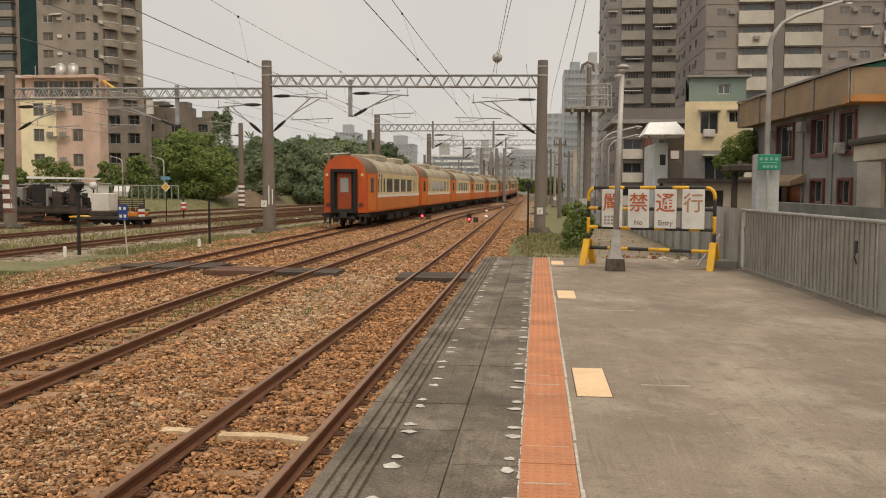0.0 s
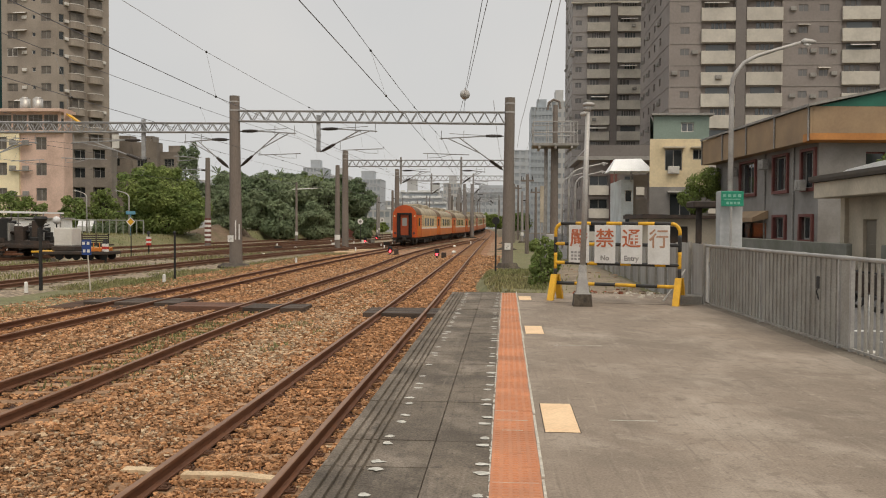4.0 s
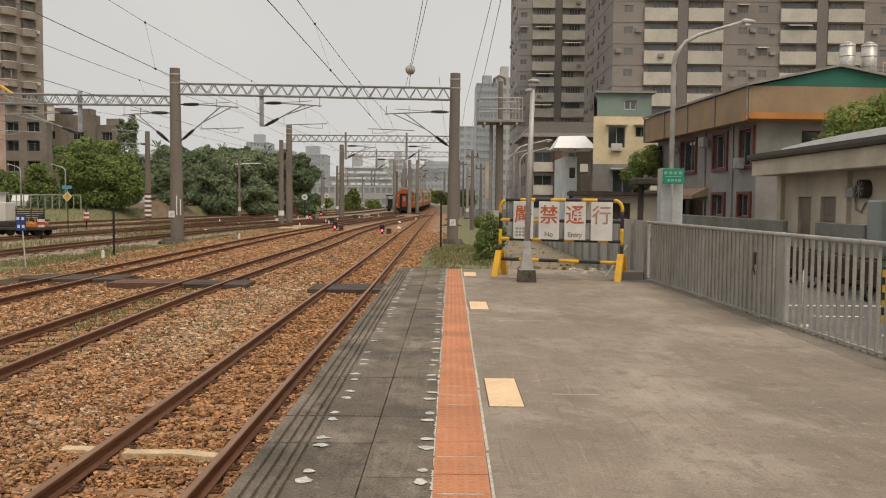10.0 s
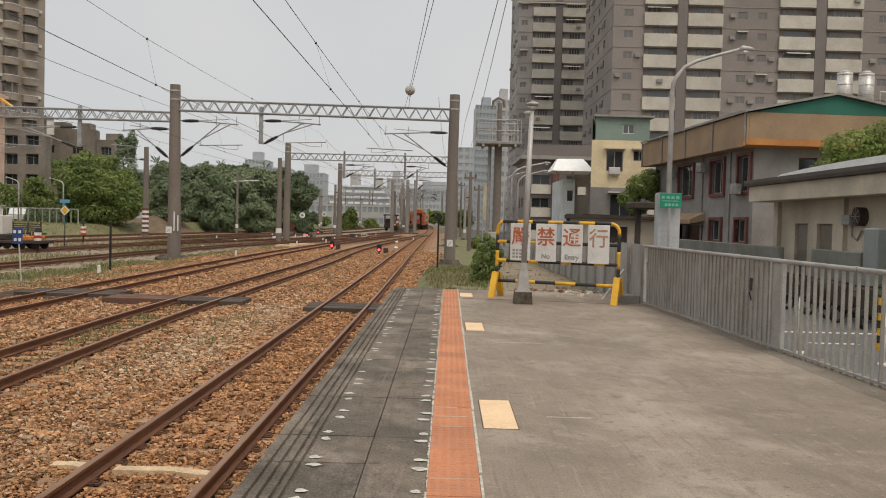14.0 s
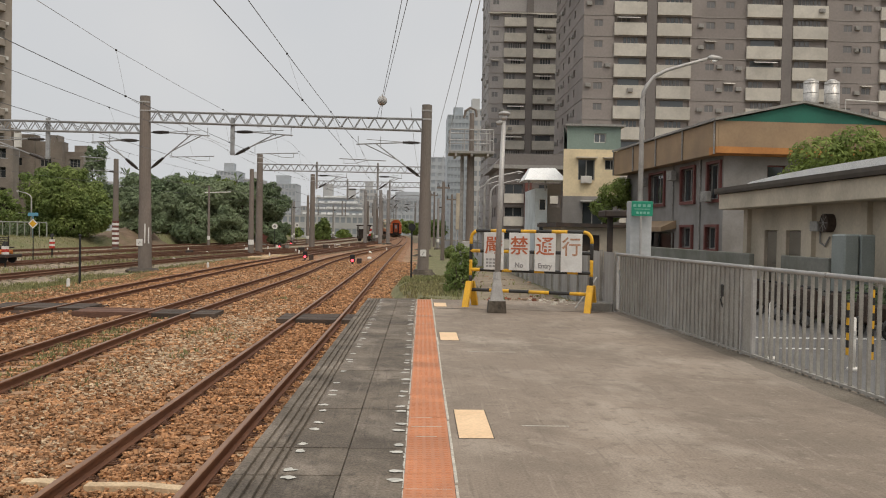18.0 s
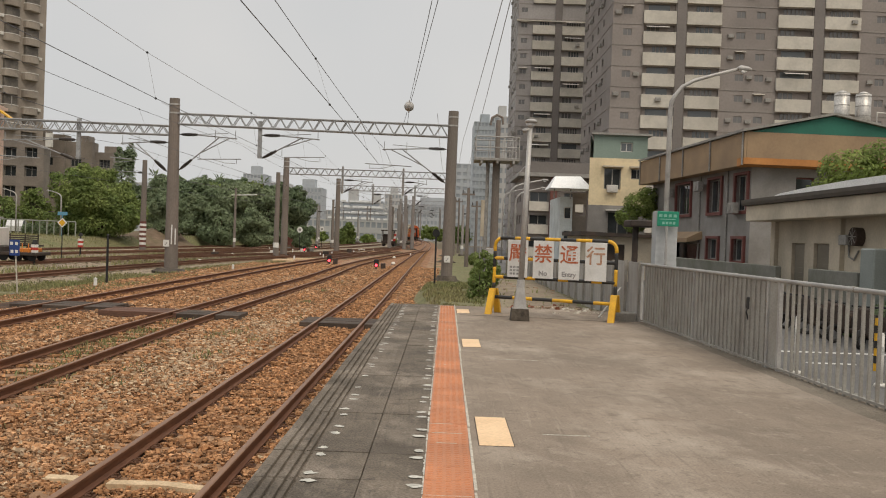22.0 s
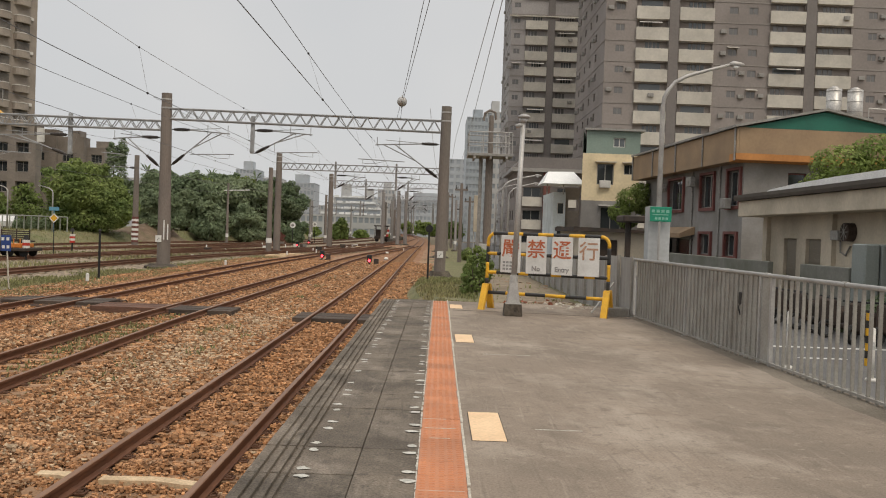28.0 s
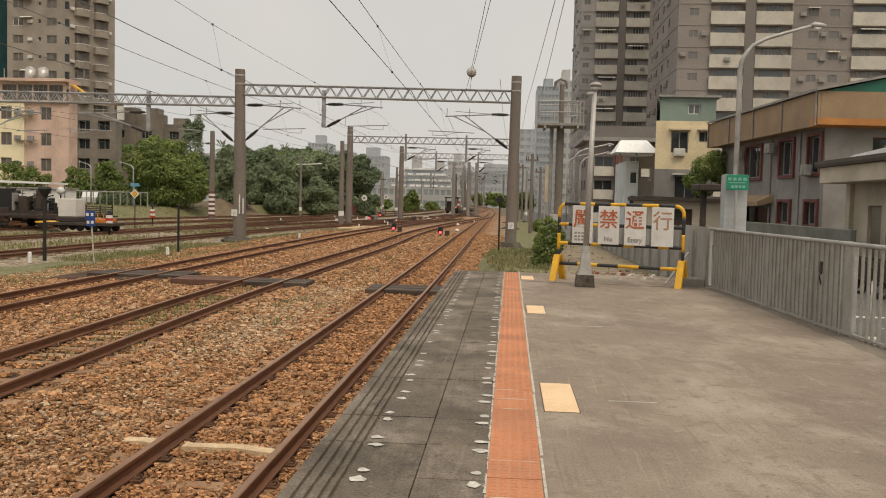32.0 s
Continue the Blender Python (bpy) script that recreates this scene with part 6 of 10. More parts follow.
# ---- fence along the platform ----
def build_fence():
    f = thing("picket_fence", (0, 0, 0), "grey steel picket fence with a round top rail along the platform", "fence")
    top = 1.1
    bm = NB()
    box(bm, -0.016, 0.016, -0.013, 0.013, -1.09, -0.01)
    picket = mesh_of("picket", bm, "fence")
    bm = NB()
    box(bm, -0.025, 0.025, -0.025, 0.025, -1.1, 0.0, 0.004)
    box(bm, -0.05, 0.05, -0.05, 0.05, -1.1, -1.09)
    post = mesh_of("post", bm, "galv")
    rng = random.Random(9)
    posts = (16.78, 13.77, 10.95, 10.62, 7.6, 4.6, 1.6, -1.4, -4.4)
    for y in posts:
        piece("post", post, f, fence_at(y), y, top, 0, 0, -2.6)
    y = -5.9
    while y < 16.7:
        if min(abs(y - q) for q in posts) > 0.07 and not 10.62 < y < 10.95:
            piece("picket", picket, f, fence_at(y), y, top, rng.uniform(-0.5, 0.5), rng.uniform(-0.4, 0.4), -2.6)
        y += 0.157
    p, q = Vector((fence_at(-6), -6, top)), Vector((fence_at(16.8), 16.8, top))
    part("top_rail", cyl(NB(), p, q, 0.026, n=12), "galv", f, "pale round handrail", True)
    for y in (10.78, 12.1, 15.2, 8.9, 5.0):   # sleeves where two lengths of rail meet
        c = Vector((fence_at(y), y, top))
        part("rail_sleeve", cyl(NB(), c - Vector((0, 0.05, 0)), c + Vector((0, 0.05, 0)), 0.031, n=12), "fence", f, "", True)
    d = (q - p).normalized()
    nn = Vector((d.y, -d.x, 0))

    def flat(z0, z1, y0, y1, u=0.018):
        bm = NB()
        A, B = ([bm.verts.new(Vector((fence_at(c), c, 0)) + nn * o + Vector((0, 0, z))) for o, z in ((-u, z0), (u, z0), (u, z1), (-u, z1))] for c in (y0, y1))
        for i in range(4):
            bm.faces.new((A[i], A[(i + 1) % 4], B[(i + 1) % 4], B[i]))
        bm.faces.new(A[::-1])
        bm.faces.new(B)
        bmesh.ops.recalc_face_normals(bm, faces=bm.faces)
        return bm
    part("bottom_rail", flat(0.035, 0.06, -6, 16.8), "fence", f)
    part("closing_plate", flat(0.02, 1.08, 10.65, 10.92, 0.004), "fence", f, "grey sheet plate between two posts")
    y = 10.98
    while y < 16.6:
        b = flat(0.05, 1.075, y, min(y + 0.937, 16.76), 0.003)
        bmesh.ops.translate(b, vec=(0.004, 0, 0), verts=b.verts)
        part("backing_sheet", b, "fence", f, "grey sheet fixed behind the pickets")
        y += 0.94
    bm = NB()
    box(bm, -0.025, 0.025, -0.05, 0.05, -0.1, 0.06, 0.01)
    tube(bm, [(0, 0.03, -0.06), (-0.03, 0.02, -0.14), (-0.01, -0.01, -0.24)], 0.01, 5)
    o = part("gate_latch", bm, "dark", f, "dark rusty latch with a loop of wire")
    o.matrix_basis = pose(fence_at(11.57), 11.57, 0.78)


def sheet_fence():
    """Ribbed grey panels that carry the boundary on past the platform's end."""
    f = thing("sheet_fence", (0, 0, 0), "grey sheet metal boundary fence beyond the platform end", "fence")
    y = 16.86
    bm = NB()
    prof = []
    L, n = 1.18, 8
    for i in range(n + 1):
        u = L * i / n
        prof.append((u, 0.0 if i % 2 == 0 else 0.009))
    lo = [bm.verts.new((o, u, -0.75)) for u, o in prof]
    hi = [bm.verts.new((o, u, 1.12)) for u, o in prof]
    lo2 = [bm.verts.new((o + 0.004, u, -0.75)) for u, o in prof]
    hi2 = [bm.verts.new((o + 0.004, u, 1.12)) for u, o in prof]
    for i in range(n):
        bm.faces.new((lo[i], hi[i], hi[i + 1], lo[i + 1]))
        bm.faces.new((lo2[i], lo2[i + 1], hi2[i + 1], hi2[i]))
        bm.faces.new((hi[i], hi2[i], hi2[i + 1], hi[i + 1]))
    panel = mesh_of("panel", bm, "fence_panel")
    b = NB()
    box(b, -0.03, 0.03, -0.03, 0.03, -0.75, 1.15)
    post = mesh_of("post", b, "fence")
    while y < 40:
        k = 0.0 if y < 18 else min(1, (y - 18) / 14) * -0.45
        piece("panel", panel, f, fence_at(y), y, k)
        piece("post", post, f, fence_at(y) - 0.02, y, k)
        y += 1.2
    # stay bar by the corner
    part("stay", cyl(NB(), (3.05, 17.2, 0.02), (3.5, 17.4, 0.62), 0.018, n=6), "galv", f, "thin galvanised stay")
    bm = NB()
    box(bm, 3.28, 3.68, 16.75, 17.1, -0.1, 0.17, 0.02)
    part("concrete_block", bm, "concrete_old", f, "small concrete block")


build_fence()
sheet_fence()


# ---- barrier sign ----
def glyphs(bm_ob_name, body, size, x, z, y, material, parent, label):
    cu = bpy.data.curves.new(bm_ob_name, "FONT")
    cu.body, cu.size, cu.extrude, cu.align_x, cu.align_y = body, size, 0.002, "CENTER", "CENTER"
    cu.offset = 0.004
    tmp = bpy.data.objects.new("text_tmp", cu)
    scene.collection.objects.link(tmp)
    bpy.context.view_layer.update()
    me = bpy.data.meshes.new_from_object(tmp.evaluated_get(bpy.context.evaluated_depsgraph_get()))
    bpy.data.objects.remove(tmp)
    bpy.data.curves.remove(cu)
    me.materials.clear()
    me.materials.append(M[material])
    ob = new(bm_ob_name, me)
    ob.parent = parent
    ob.matrix_basis = pose(x, y, z, 90, 0, 0)
    return tagged(ob, label)


def barrier():
    W, H = 2.42, 1.50
    t = thing("no_entry_barrier", (1.02, 17.6, 0), "yellow and black striped tube barrier with four white no entry boards", "barrier", rz=-23.5)
    r = 0.034

    def striped(pts, name):
        """A tube path painted in yellow and black by turns."""
        pts = [Vector(p) for p in pts]
        seg, acc, k = [pts[0]], 0.0, 2 if name == "cross_bar" else 1
        runs = []
        for a, b in zip(pts, pts[1:]):
            n = max(1, int((b - a).length / 0.05))
            for i in range(n):
                c = a.lerp(b, (i + 1) / n)
                acc += (c - seg[-1]).length
                seg.append(c)
                if acc > (0.17 if k % 2 == 0 else 0.42) * (1.0 if name == "cross_bar" else 0.0) + (0.0 if name == "cross_bar" else 0.28 if name == "outer_frame" else 0.4):
                    runs.append((k, seg))
                    seg, acc, k = [c], 0.0, k + 1
        if len(seg) > 1:
            runs.append((k, seg))
        o = None
        for k, s in runs:
            if o is None:
                o = part(name, tube(NB(), s, r, 10), "blackpaint" if k % 2 else "yellow", t, "yellow and black striped tube", True)
            else:
                part("black_stripe" if k % 2 else "yellow_stripe", tube(NB(), s, r, 10), "blackpaint" if k % 2 else "yellow", o, "", True)
    corner = [(W - 0.16 + 0.16 * math.sin(a), 0, H - 0.16 + 0.16 * math.cos(a)) for a in (math.pi / 2 * i / 5 for i in range(6))]
    left = [(0.16 - 0.16 * math.cos(a), 0, H - 0.16 + 0.16 * math.sin(a)) for a in (math.pi / 2 * i / 5 for i in range(6))]
    striped([(0, 0, 0.3), *left, *corner, (W, 0, 0.3)], "outer_frame")
    for z in (1.1, 0.73):
        striped([(0, 0, z), (W, 0, z)], "cross_bar")
    striped([(0, 0, 0.33), (W, 0, 0.33)], "lower_bar")
    for x in (0, W):
        bm = NB()
        prism(bm, [(-0.32, 0), (-0.24, 0), (-0.02, 0.5), (-0.1, 0.5)], "x", x - 0.06, x + 0.06)
        prism(bm, [(0.32, 0), (0.24, 0), (0.02, 0.5), (0.1, 0.5)], "x", x - 0.06, x + 0.06)
        part("foot", bm, "yellow", t, "yellow splayed foot")
    # boards
    xs = (0.29, 0.81, 1.325, 1.84)
    w, z0, z1 = 0.41, 0.74, 1.47
    for i, (x, ch) in enumerate(zip(xs, "嚴禁通行")):
        bm = NB()
        box(bm, x, x + w, -0.062, -0.05, z0, z1, 0.004)
        b = part("sign_board", bm, "signwhite", t, "white board with a large faded red character")
        glyphs("lettering", ch, 0.375, x + w / 2, (z0 + z1) / 2 + 0.09, -0.0645, ("signred", "signred", "signred", "signbrown")[i], b, "faded red character")
        if i in (1, 2):
            glyphs("small_lettering", ("No", "Entry")[i - 1], 0.13, x + w / 2, z0 + 0.10, -0.0645, "signgrey", b, "grey English lettering")
        if i == 0:
            k = NB()
            for row in range(3):
                for c in range(4):
                    box(k, x + 0.05 + c * 0.07, x + 0.10 + c * 0.07, -0.0645, -0.0625, z0 + 0.05 + row * 0.065, z0 + 0.09 + row * 0.065)
            part("small_marks", k, "signgrey", b, "rows of illegible small print")


barrier()


def sign_lamp():
    """The slim lamp post that stands in front of the barrier."""
    t = thing("platform_lamp", (1.43, 16.25, 0), "slim grey lamp post on a concrete block beside the barrier", "lamp post")
    bm = NB()
    prism(bm, [(-0.17, 0), (0.17, 0), (0.15, 0.22), (-0.15, 0.22)], "y", -0.16, 0.16)
    part("concrete_base", bm, "footing", t, "square dark concrete block")
    bm = NB()
    n = 4
    lo = [bm.verts.new((x, y, 0.22)) for x, y in ((-0.12, -0.12), (0.12, -0.12), (0.12, 0.12), (-0.12, 0.12))]
    hi = [bm.verts.new((x, y, 0.62)) for x, y in ((-0.065, -0.065), (0.065, -0.065), (0.065, 0.065), (-0.065, 0.065))]
    for i in range(4):
        bm.faces.new((lo[i], lo[(i + 1) % 4], hi[(i + 1) % 4], hi[i]))
    bm.faces.new(hi)
    box(bm, -0.14, 0.14, -0.14, 0.14, 0.215, 0.235)
    part("pedestal", bm, "galv", t, "tapered steel pedestal")
    part("pole", cyl(NB(), (0, 0, 0.6), (0.07, 0, 3.55), 0.054, 0.042, 14), "galv", t, "", True)
    part("collar", cyl(NB(), (0, 0, 0.62), (0.002, 0, 0.74), 0.08, 0.07, 14), "galv", t)
    bm = NB()
    cyl(bm, (0.07, 0, 3.52), (0.07, 0, 3.6), 0.05, 0.085, 14)
    ball(bm, (0.08, 0, 3.64), 0.115, 16, 8, 0.42)
    cyl(bm, (0.07, 0, 3.5), (-0.06, -0.02, 3.46), 0.045, 0.035, 8)
    part("lamp_head", bm, "galv", t, "pale domed lamp head", True)


sign_lamp()


# ---- verge past the platform end ----
def verge_z(x, y):
    k = min(1, max(0, (y - 19.2) / 32))
    z = -0.22 - 0.6 * k - 0.16 * min(1, max(0, (y - 31) / 12))
    e = -0.6 + 0.68 * min(1, max(0, (34 - y) / 10))
    if x < e:
        z -= min(1, (e - x) / 0.6) * (z + 1.0) * 0.97
    if x > 0.9 and y < 24:
        z += (0.12 * min(1, x - 0.9) + 0.08 * min(1, max(0, (x - 1.3) / 2.2))) * (1 - (y - 19.2) / 4.8) * min(1, max(0, (y - 18.95) / 0.9))
    b = min(1, max(0, (x - 1.2) / 0.8)) * min(1, max(0, (y - 20.5) / 3.5)) * min(1, max(0, (50 - y) / 12))
    z += (-0.1 - z) * b
    return z + 0.05 * noise.noise((x * 1.3, y * 1.3, 7))


def build_verge():
    bm = NB()
    rows = []
    for j in range(80):
        y = 18.9 + 110 * (j / 79) ** 1.7
        rows.append([bm.verts.new((x, y, verge_z(x, y))) for x in [-1.45 + 5.3 * i / 18 for i in range(19)]])
    for a, b in zip(rows, rows[1:]):
        for i in range(18):
            bm.faces.new((a[i], a[i + 1], b[i + 1], b[i]))
    solo("verge", bm, "lawn", "dry grassy verge beyond the platform end", "verge", kind="structure", smooth=True)
    # earth and rubble below the barrier
    bm = NB()
    rows = []
    for j in range(50):
        y = 19.22 + 17.5 * j / 49
        w0 = max(0.85, 0.064 * y - 0.35) + 0.2 * noise.noise((0, y * 1.1, 3))
        rows.append([bm.verts.new((x, y, verge_z(x, y) + 0.012 - (0.05 if i in (0, 12) or j in (0, 49) else 0))) for i, x in enumerate([w0 + (3.62 - w0) * q / 12 for q in range(13)])])
    for a, b in zip(rows, rows[1:]):
        for i in range(12):
            bm.faces.new((a[i], a[i + 1], b[i + 1], b[i]))
    solo("earth_mound", bm, "path_soil", "bare brown earth heaped behind the platform end", "earth", kind="structure", smooth=True)
    bm = NB()
    rng = random.Random(12)
    for q in range(180):
        x, y = rng.uniform(1.0, 3.5), rng.uniform(19.1, 21.5) if q < 150 else rng.uniform(21, 31)
        s = rng.uniform(0.02, 0.075)
        z = verge_z(x, y)
        v = [bm.verts.new((x + s * rng.uniform(0.6, 1.3) * dx, y + s * rng.uniform(0.6, 1.3) * dy, z + s * (dz * 0.5 + 0.2))) for dz in (-1, 1) for dx, dy in ((-1, -1), (1, -1), (1, 1), (-1, 1))]
        for q in ((0, 3, 2, 1), (4, 5, 6, 7), (0, 1, 5, 4), (1, 2, 6, 5), (2, 3, 7, 6), (3, 0, 4, 7)):
            bm.faces.new([v[i] for i in q])
    solo("rubble", bm, "rubble", "broken concrete and brick rubble on bare earth behind the barrier", "rubble", kind="stuff")


build_verge()


def platform_end():
    """The open joint below the barrier, drawn with its shadow as a dark strip, and the litter lying behind it."""
    rng = random.Random(44)
    # flat dark strip that paints the joint's shadow line on the concrete
    bm = NB()
    n, lo, hi = 40, [], []
    for i in range(n + 1):
        x = 0.35 + 3.3 * i / n
        y = 16.95 - 0.045 * (x - 0.35) ** 2 + 0.03 * noise.noise((x * 2.2, 0, 5))
        w = 0.022 + 0.03 * max(0, noise.noise((x * 1.4, 3, 7)))
        lo.append(bm.verts.new((x, y - w, 0.003)))
        hi.append(bm.verts.new((x, y + w * 1.6, 0.003)))
    for i in range(n):
        bm.faces.new((lo[i], lo[i + 1], hi[i + 1], hi[i]))
    solo("joint_silt", bm, "footing", "dark strip for the open joint and its shadow across the platform end", "silt", kind="structure")
    def litter(name, m, label, count, x0, x1, y0, y1, s0, s1):
        bm = NB()
        for q in range(count):
            x, y, s = rng.gauss((x0 + x1) / 2, (x1 - x0) / 4), rng.gauss((y0 + y1) / 2, (y1 - y0) / 4), rng.uniform(s0, s1)
            a = rng.uniform(0, 3.14)
            v = []
            for dz in (0, 1):
                for k in range(5):
                    r = s * rng.uniform(0.6, 1.2) * (1 - 0.3 * dz)
                    v.append(bm.verts.new((x + r * math.cos(a + k * 1.257), y + 0.7 * r * math.sin(a + k * 1.257), max(0.0, verge_z(x, y)) + dz * s * rng.uniform(0.3, 0.8))))
            bm.faces.new(v[5:])
            for k in range(5):
                bm.faces.new((v[k], v[(k + 1) % 5], v[5 + (k + 1) % 5], v[5 + k]))
        solo(name, bm, m, label, "rubble", kind="stuff")
    litter("pale_rubble", "mortar", "pale mortar crumbs lying by the boundary fence", 24, 2.35, 3.5, 18.0, 19.6, 0.02, 0.075)
    litter("brick_bits", "brick_red", "red brick pieces on the ground behind the barrier", 14, 0.9, 2.6, 18.8, 20.0, 0.03, 0.08)


platform_end()


def blades(name, spots, h, label, material="blade", seed=1):
    """Grass as many bent blades, one object."""
    rng = random.Random(seed)
    V, F = [], []
    for x, y, z in spots:
        a = rng.uniform(0, 6.28)
        hh = h * rng.uniform(0.4, 1.3)
        w = 0.012 + hh * 0.05
        lx, ly = rng.uniform(-0.5, 0.5) * hh, rng.uniform(-0.5, 0.5) * hh
        cx, cy = math.cos(a) * w, math.sin(a) * w
        i = len(V)
        V += [(x - cx, y - cy, z), (x + cx, y + cy, z), (x + cx * 0.7 + lx * 0.4, y + cy * 0.7 + ly * 0.4, z + hh * 0.6), (x - cx * 0.7 + lx * 0.4, y - cy * 0.7 + ly * 0.4, z + hh * 0.6), (x + lx, y + ly, z + hh)]
        F += [(i, i + 1, i + 2, i + 3), (i + 3, i + 2, i + 4)]
    return raw(name, V, F, material, "stuff", label, "grass")


def lawn_z(x, y):
    """The lawn climbs a low bank from the yard up to the street."""
    k = min(1, max(0, (T7(min(y, 178)) - 2.0 - x) / (5 - 2.6 * min(1, max(0, (y - 84) / 16))))) * min(1, max(0, (y - 62) / 22))
    far = min(1, max(0, (y - 100) / 22))
    return -1.03 + (1.2 + 0.3 * far) * k * k * (3 - 2 * k) + 0.03 * noise.noise((x * 0.4, y * 0.4, 2))


def grass():
    rng = random.Random(21)
    s = []
    while len(s) < 9000:
        x, y = rng.uniform(-0.9, 3.4), 19.3 + 26 * rng.random() ** 1.5
        if x < -0.85 + 0.7 * min(1, max(0, (34 - y) / 10)) or noise.noise((x * 0.5, y * 0.4, 3)) < -0.15 or (x > max(1.0, 0.06 * y - 0.3) and y < 37 and rng.random() < 0.975):
            continue
        s.append((x, y, verge_z(x, y) - 0.01))
    blades("grass", s, 0.12, "patchy dry grass on the verge", seed=2)
    s = []
    while len(s) < 15000:
        x, y = rng.uniform(-16.6, -12.3), rng.uniform(17, 70)
        if noise.noise((x * 0.35, y * 0.25, 9)) < -0.22 or 23.4 < y < 26.8 or (y > 44 and rng.random() < 0.6):
            continue
        s.append((x, y, -0.96 if x > -14.2 else -1.0))
    blades("grass", s, 0.13, "straggly yellow-green grass strip between tracks", seed=3)
    s = []
    for cx, cy, n in ((-6.2, 14.5, 90), (-6.7, 16.2, 70), (-6.3, 18.5, 90), (-5.65, 13.0, 40), (-6.1, 20.4, 60), (-4.4, 16.5, 30), (-4.7, 20.5, 40), (-3.9, 24.5, 40), (-5.2, 10.0, 25),
                      (-5.3, 28, 60), (-8.1, 16.2, 25), (-4.6, 30, 50), (-5.05, 6.9, 50), (-4.9, 13.2, 20), (-6.45, 9.6, 30), (-8.6, 20, 20), (-4.8, 36, 60), (-5.0, 42, 60),
                      (-7.0, 17.2, 110), (-6.7, 18.0, 130), (-6.7, 19.8, 110), (-5.9, 15.4, 60), (-5.1, 14.7, 50), (-5.7, 13.1, 50), (-5.2, 11.6, 40), (-5.0, 19.7, 60), (-3.9, 19.1, 40), (-6.4, 14.0, 50), (-5.7, 17.7, 40)):
        for _ in range(n):
            s.append((rng.gauss(cx, 0.13), rng.gauss(cy, 0.3), BED - 0.02))
    while len(s) < 2100:
        y = rng.uniform(7, 24)
        if noise.noise((1.5, y * 0.7, 8)) > 0.08:
            s.append((T2(y) + rng.gauss(0, 0.3), y, BED - 0.01))
    blades("weeds", s, 0.085, "small green weeds growing in the ballast", seed=4)
    s = []
    while len(s) < 13000:
        x, y = rng.uniform(-36, -17), 30 + 75 * rng.random() ** 1.3
        if noise.noise((x * 0.3, y * 0.18, 5)) < -0.05 or min(abs(x - f(y)) for f in (T4, T5, T6, T7)) < 1.0:
            continue
        s.append((x, y, -1.02))
    blades("grass", s, 0.22, "patchy grass growing between the yard sidings", seed=6)
    s = []
    while len(s) < 9000:
        x, y = rng.uniform(-48, -22), rng.uniform(60, 122)
        if x > T7(y) - 2.2:
            continue
        s.append((x, y, lawn_z(x, y) - 0.02))
    blades("grass", s, 0.22, "green lawn beyond the yard tracks", seed=5)


grass()


def bush(x, y, z, r, h, n, label, material="leaf", seed=1, leaf=0.09, name="shrub", cat="shrub"):
    t = thing(name, (x, y, z), label, cat)
    part("stem_cluster", _stems(h, r, seed), "bark", t)
    part("foliage", _leaf_cloud([(0, 0, h * 0.5, r, r, h * 0.52), (r * 0.4, 0.1, h * 0.35, r * 0.7, r * 0.7, h * 0.36), (-r * 0.45, -0.1, h * 0.4, r * 0.6, r * 0.6, h * 0.4)], n, leaf, seed), material, t)
    return t


def _stems(h, r, seed):
    rng = random.Random(seed)
    bm = NB()
    for i in range(5):
        a = rng.uniform(0, 6.28)
        tube(bm, [(0, 0, 0), (math.cos(a) * r * 0.25, math.sin(a) * r * 0.25, h * 0.3), (math.cos(a) * r * 0.5, math.sin(a) * r * 0.5, h * 0.7)], [0.03, 0.022, 0.01], 5)
    return bm


def _leaf_cloud(lobes, n, size, seed, flat=0.5):
    """Leaves as small folded quads scattered through a set of ellipsoid lobes, thicker towards their skins."""
    rng = np.random.default_rng(seed)
    lob = np.array(lobes, float)
    vol = lob[:, 3] * lob[:, 4] + lob[:, 3] * lob[:, 5]
    pick = rng.choice(len(lob), n, p=vol / vol.sum())
    d = rng.normal(0, 1, (n, 3))
    d /= np.linalg.norm(d, axis=1, keepdims=True)
    rad = rng.uniform(0.55, 1.06, (n, 1)) ** 0.6
    c = lob[pick, :3] + d * rad * lob[pick, 3:6]
    nrm = d * 1.3 + rng.normal(0, 0.5, (n, 3)) + np.array([0, 0, 0.55])
    nrm /= np.linalg.norm(nrm, axis=1, keepdims=True)
    u = np.cross(nrm, rng.normal(0, 1, (n, 3)))
    u /= np.linalg.norm(u, axis=1, keepdims=True)
    w = np.cross(nrm, u)
    s = size * rng.uniform(0.6, 1.4, (n, 1))
    V = np.stack([c - u * s, c - w * s * 0.5 - nrm * s * 0.15, c + u * s, c + w * s * 0.5 - nrm * s * 0.15], 1).reshape(-1, 3)
    me = bpy.data.meshes.new("foliage")
    me.vertices.add(n * 4)
    me.vertices.foreach_set("co", V.astype(np.float32).ravel())
    me.loops.add(n * 4)
    me.loops.foreach_set("vertex_index", np.arange(n * 4, dtype=np.int32))
    me.polygons.add(n)
    me.polygons.foreach_set("loop_start", np.arange(0, n * 4, 4, dtype=np.int32))
    me.update(calc_edges=True)
    bm = NB()
    bm.from_mesh(me)
    bpy.data.meshes.remove(me)
    return bm


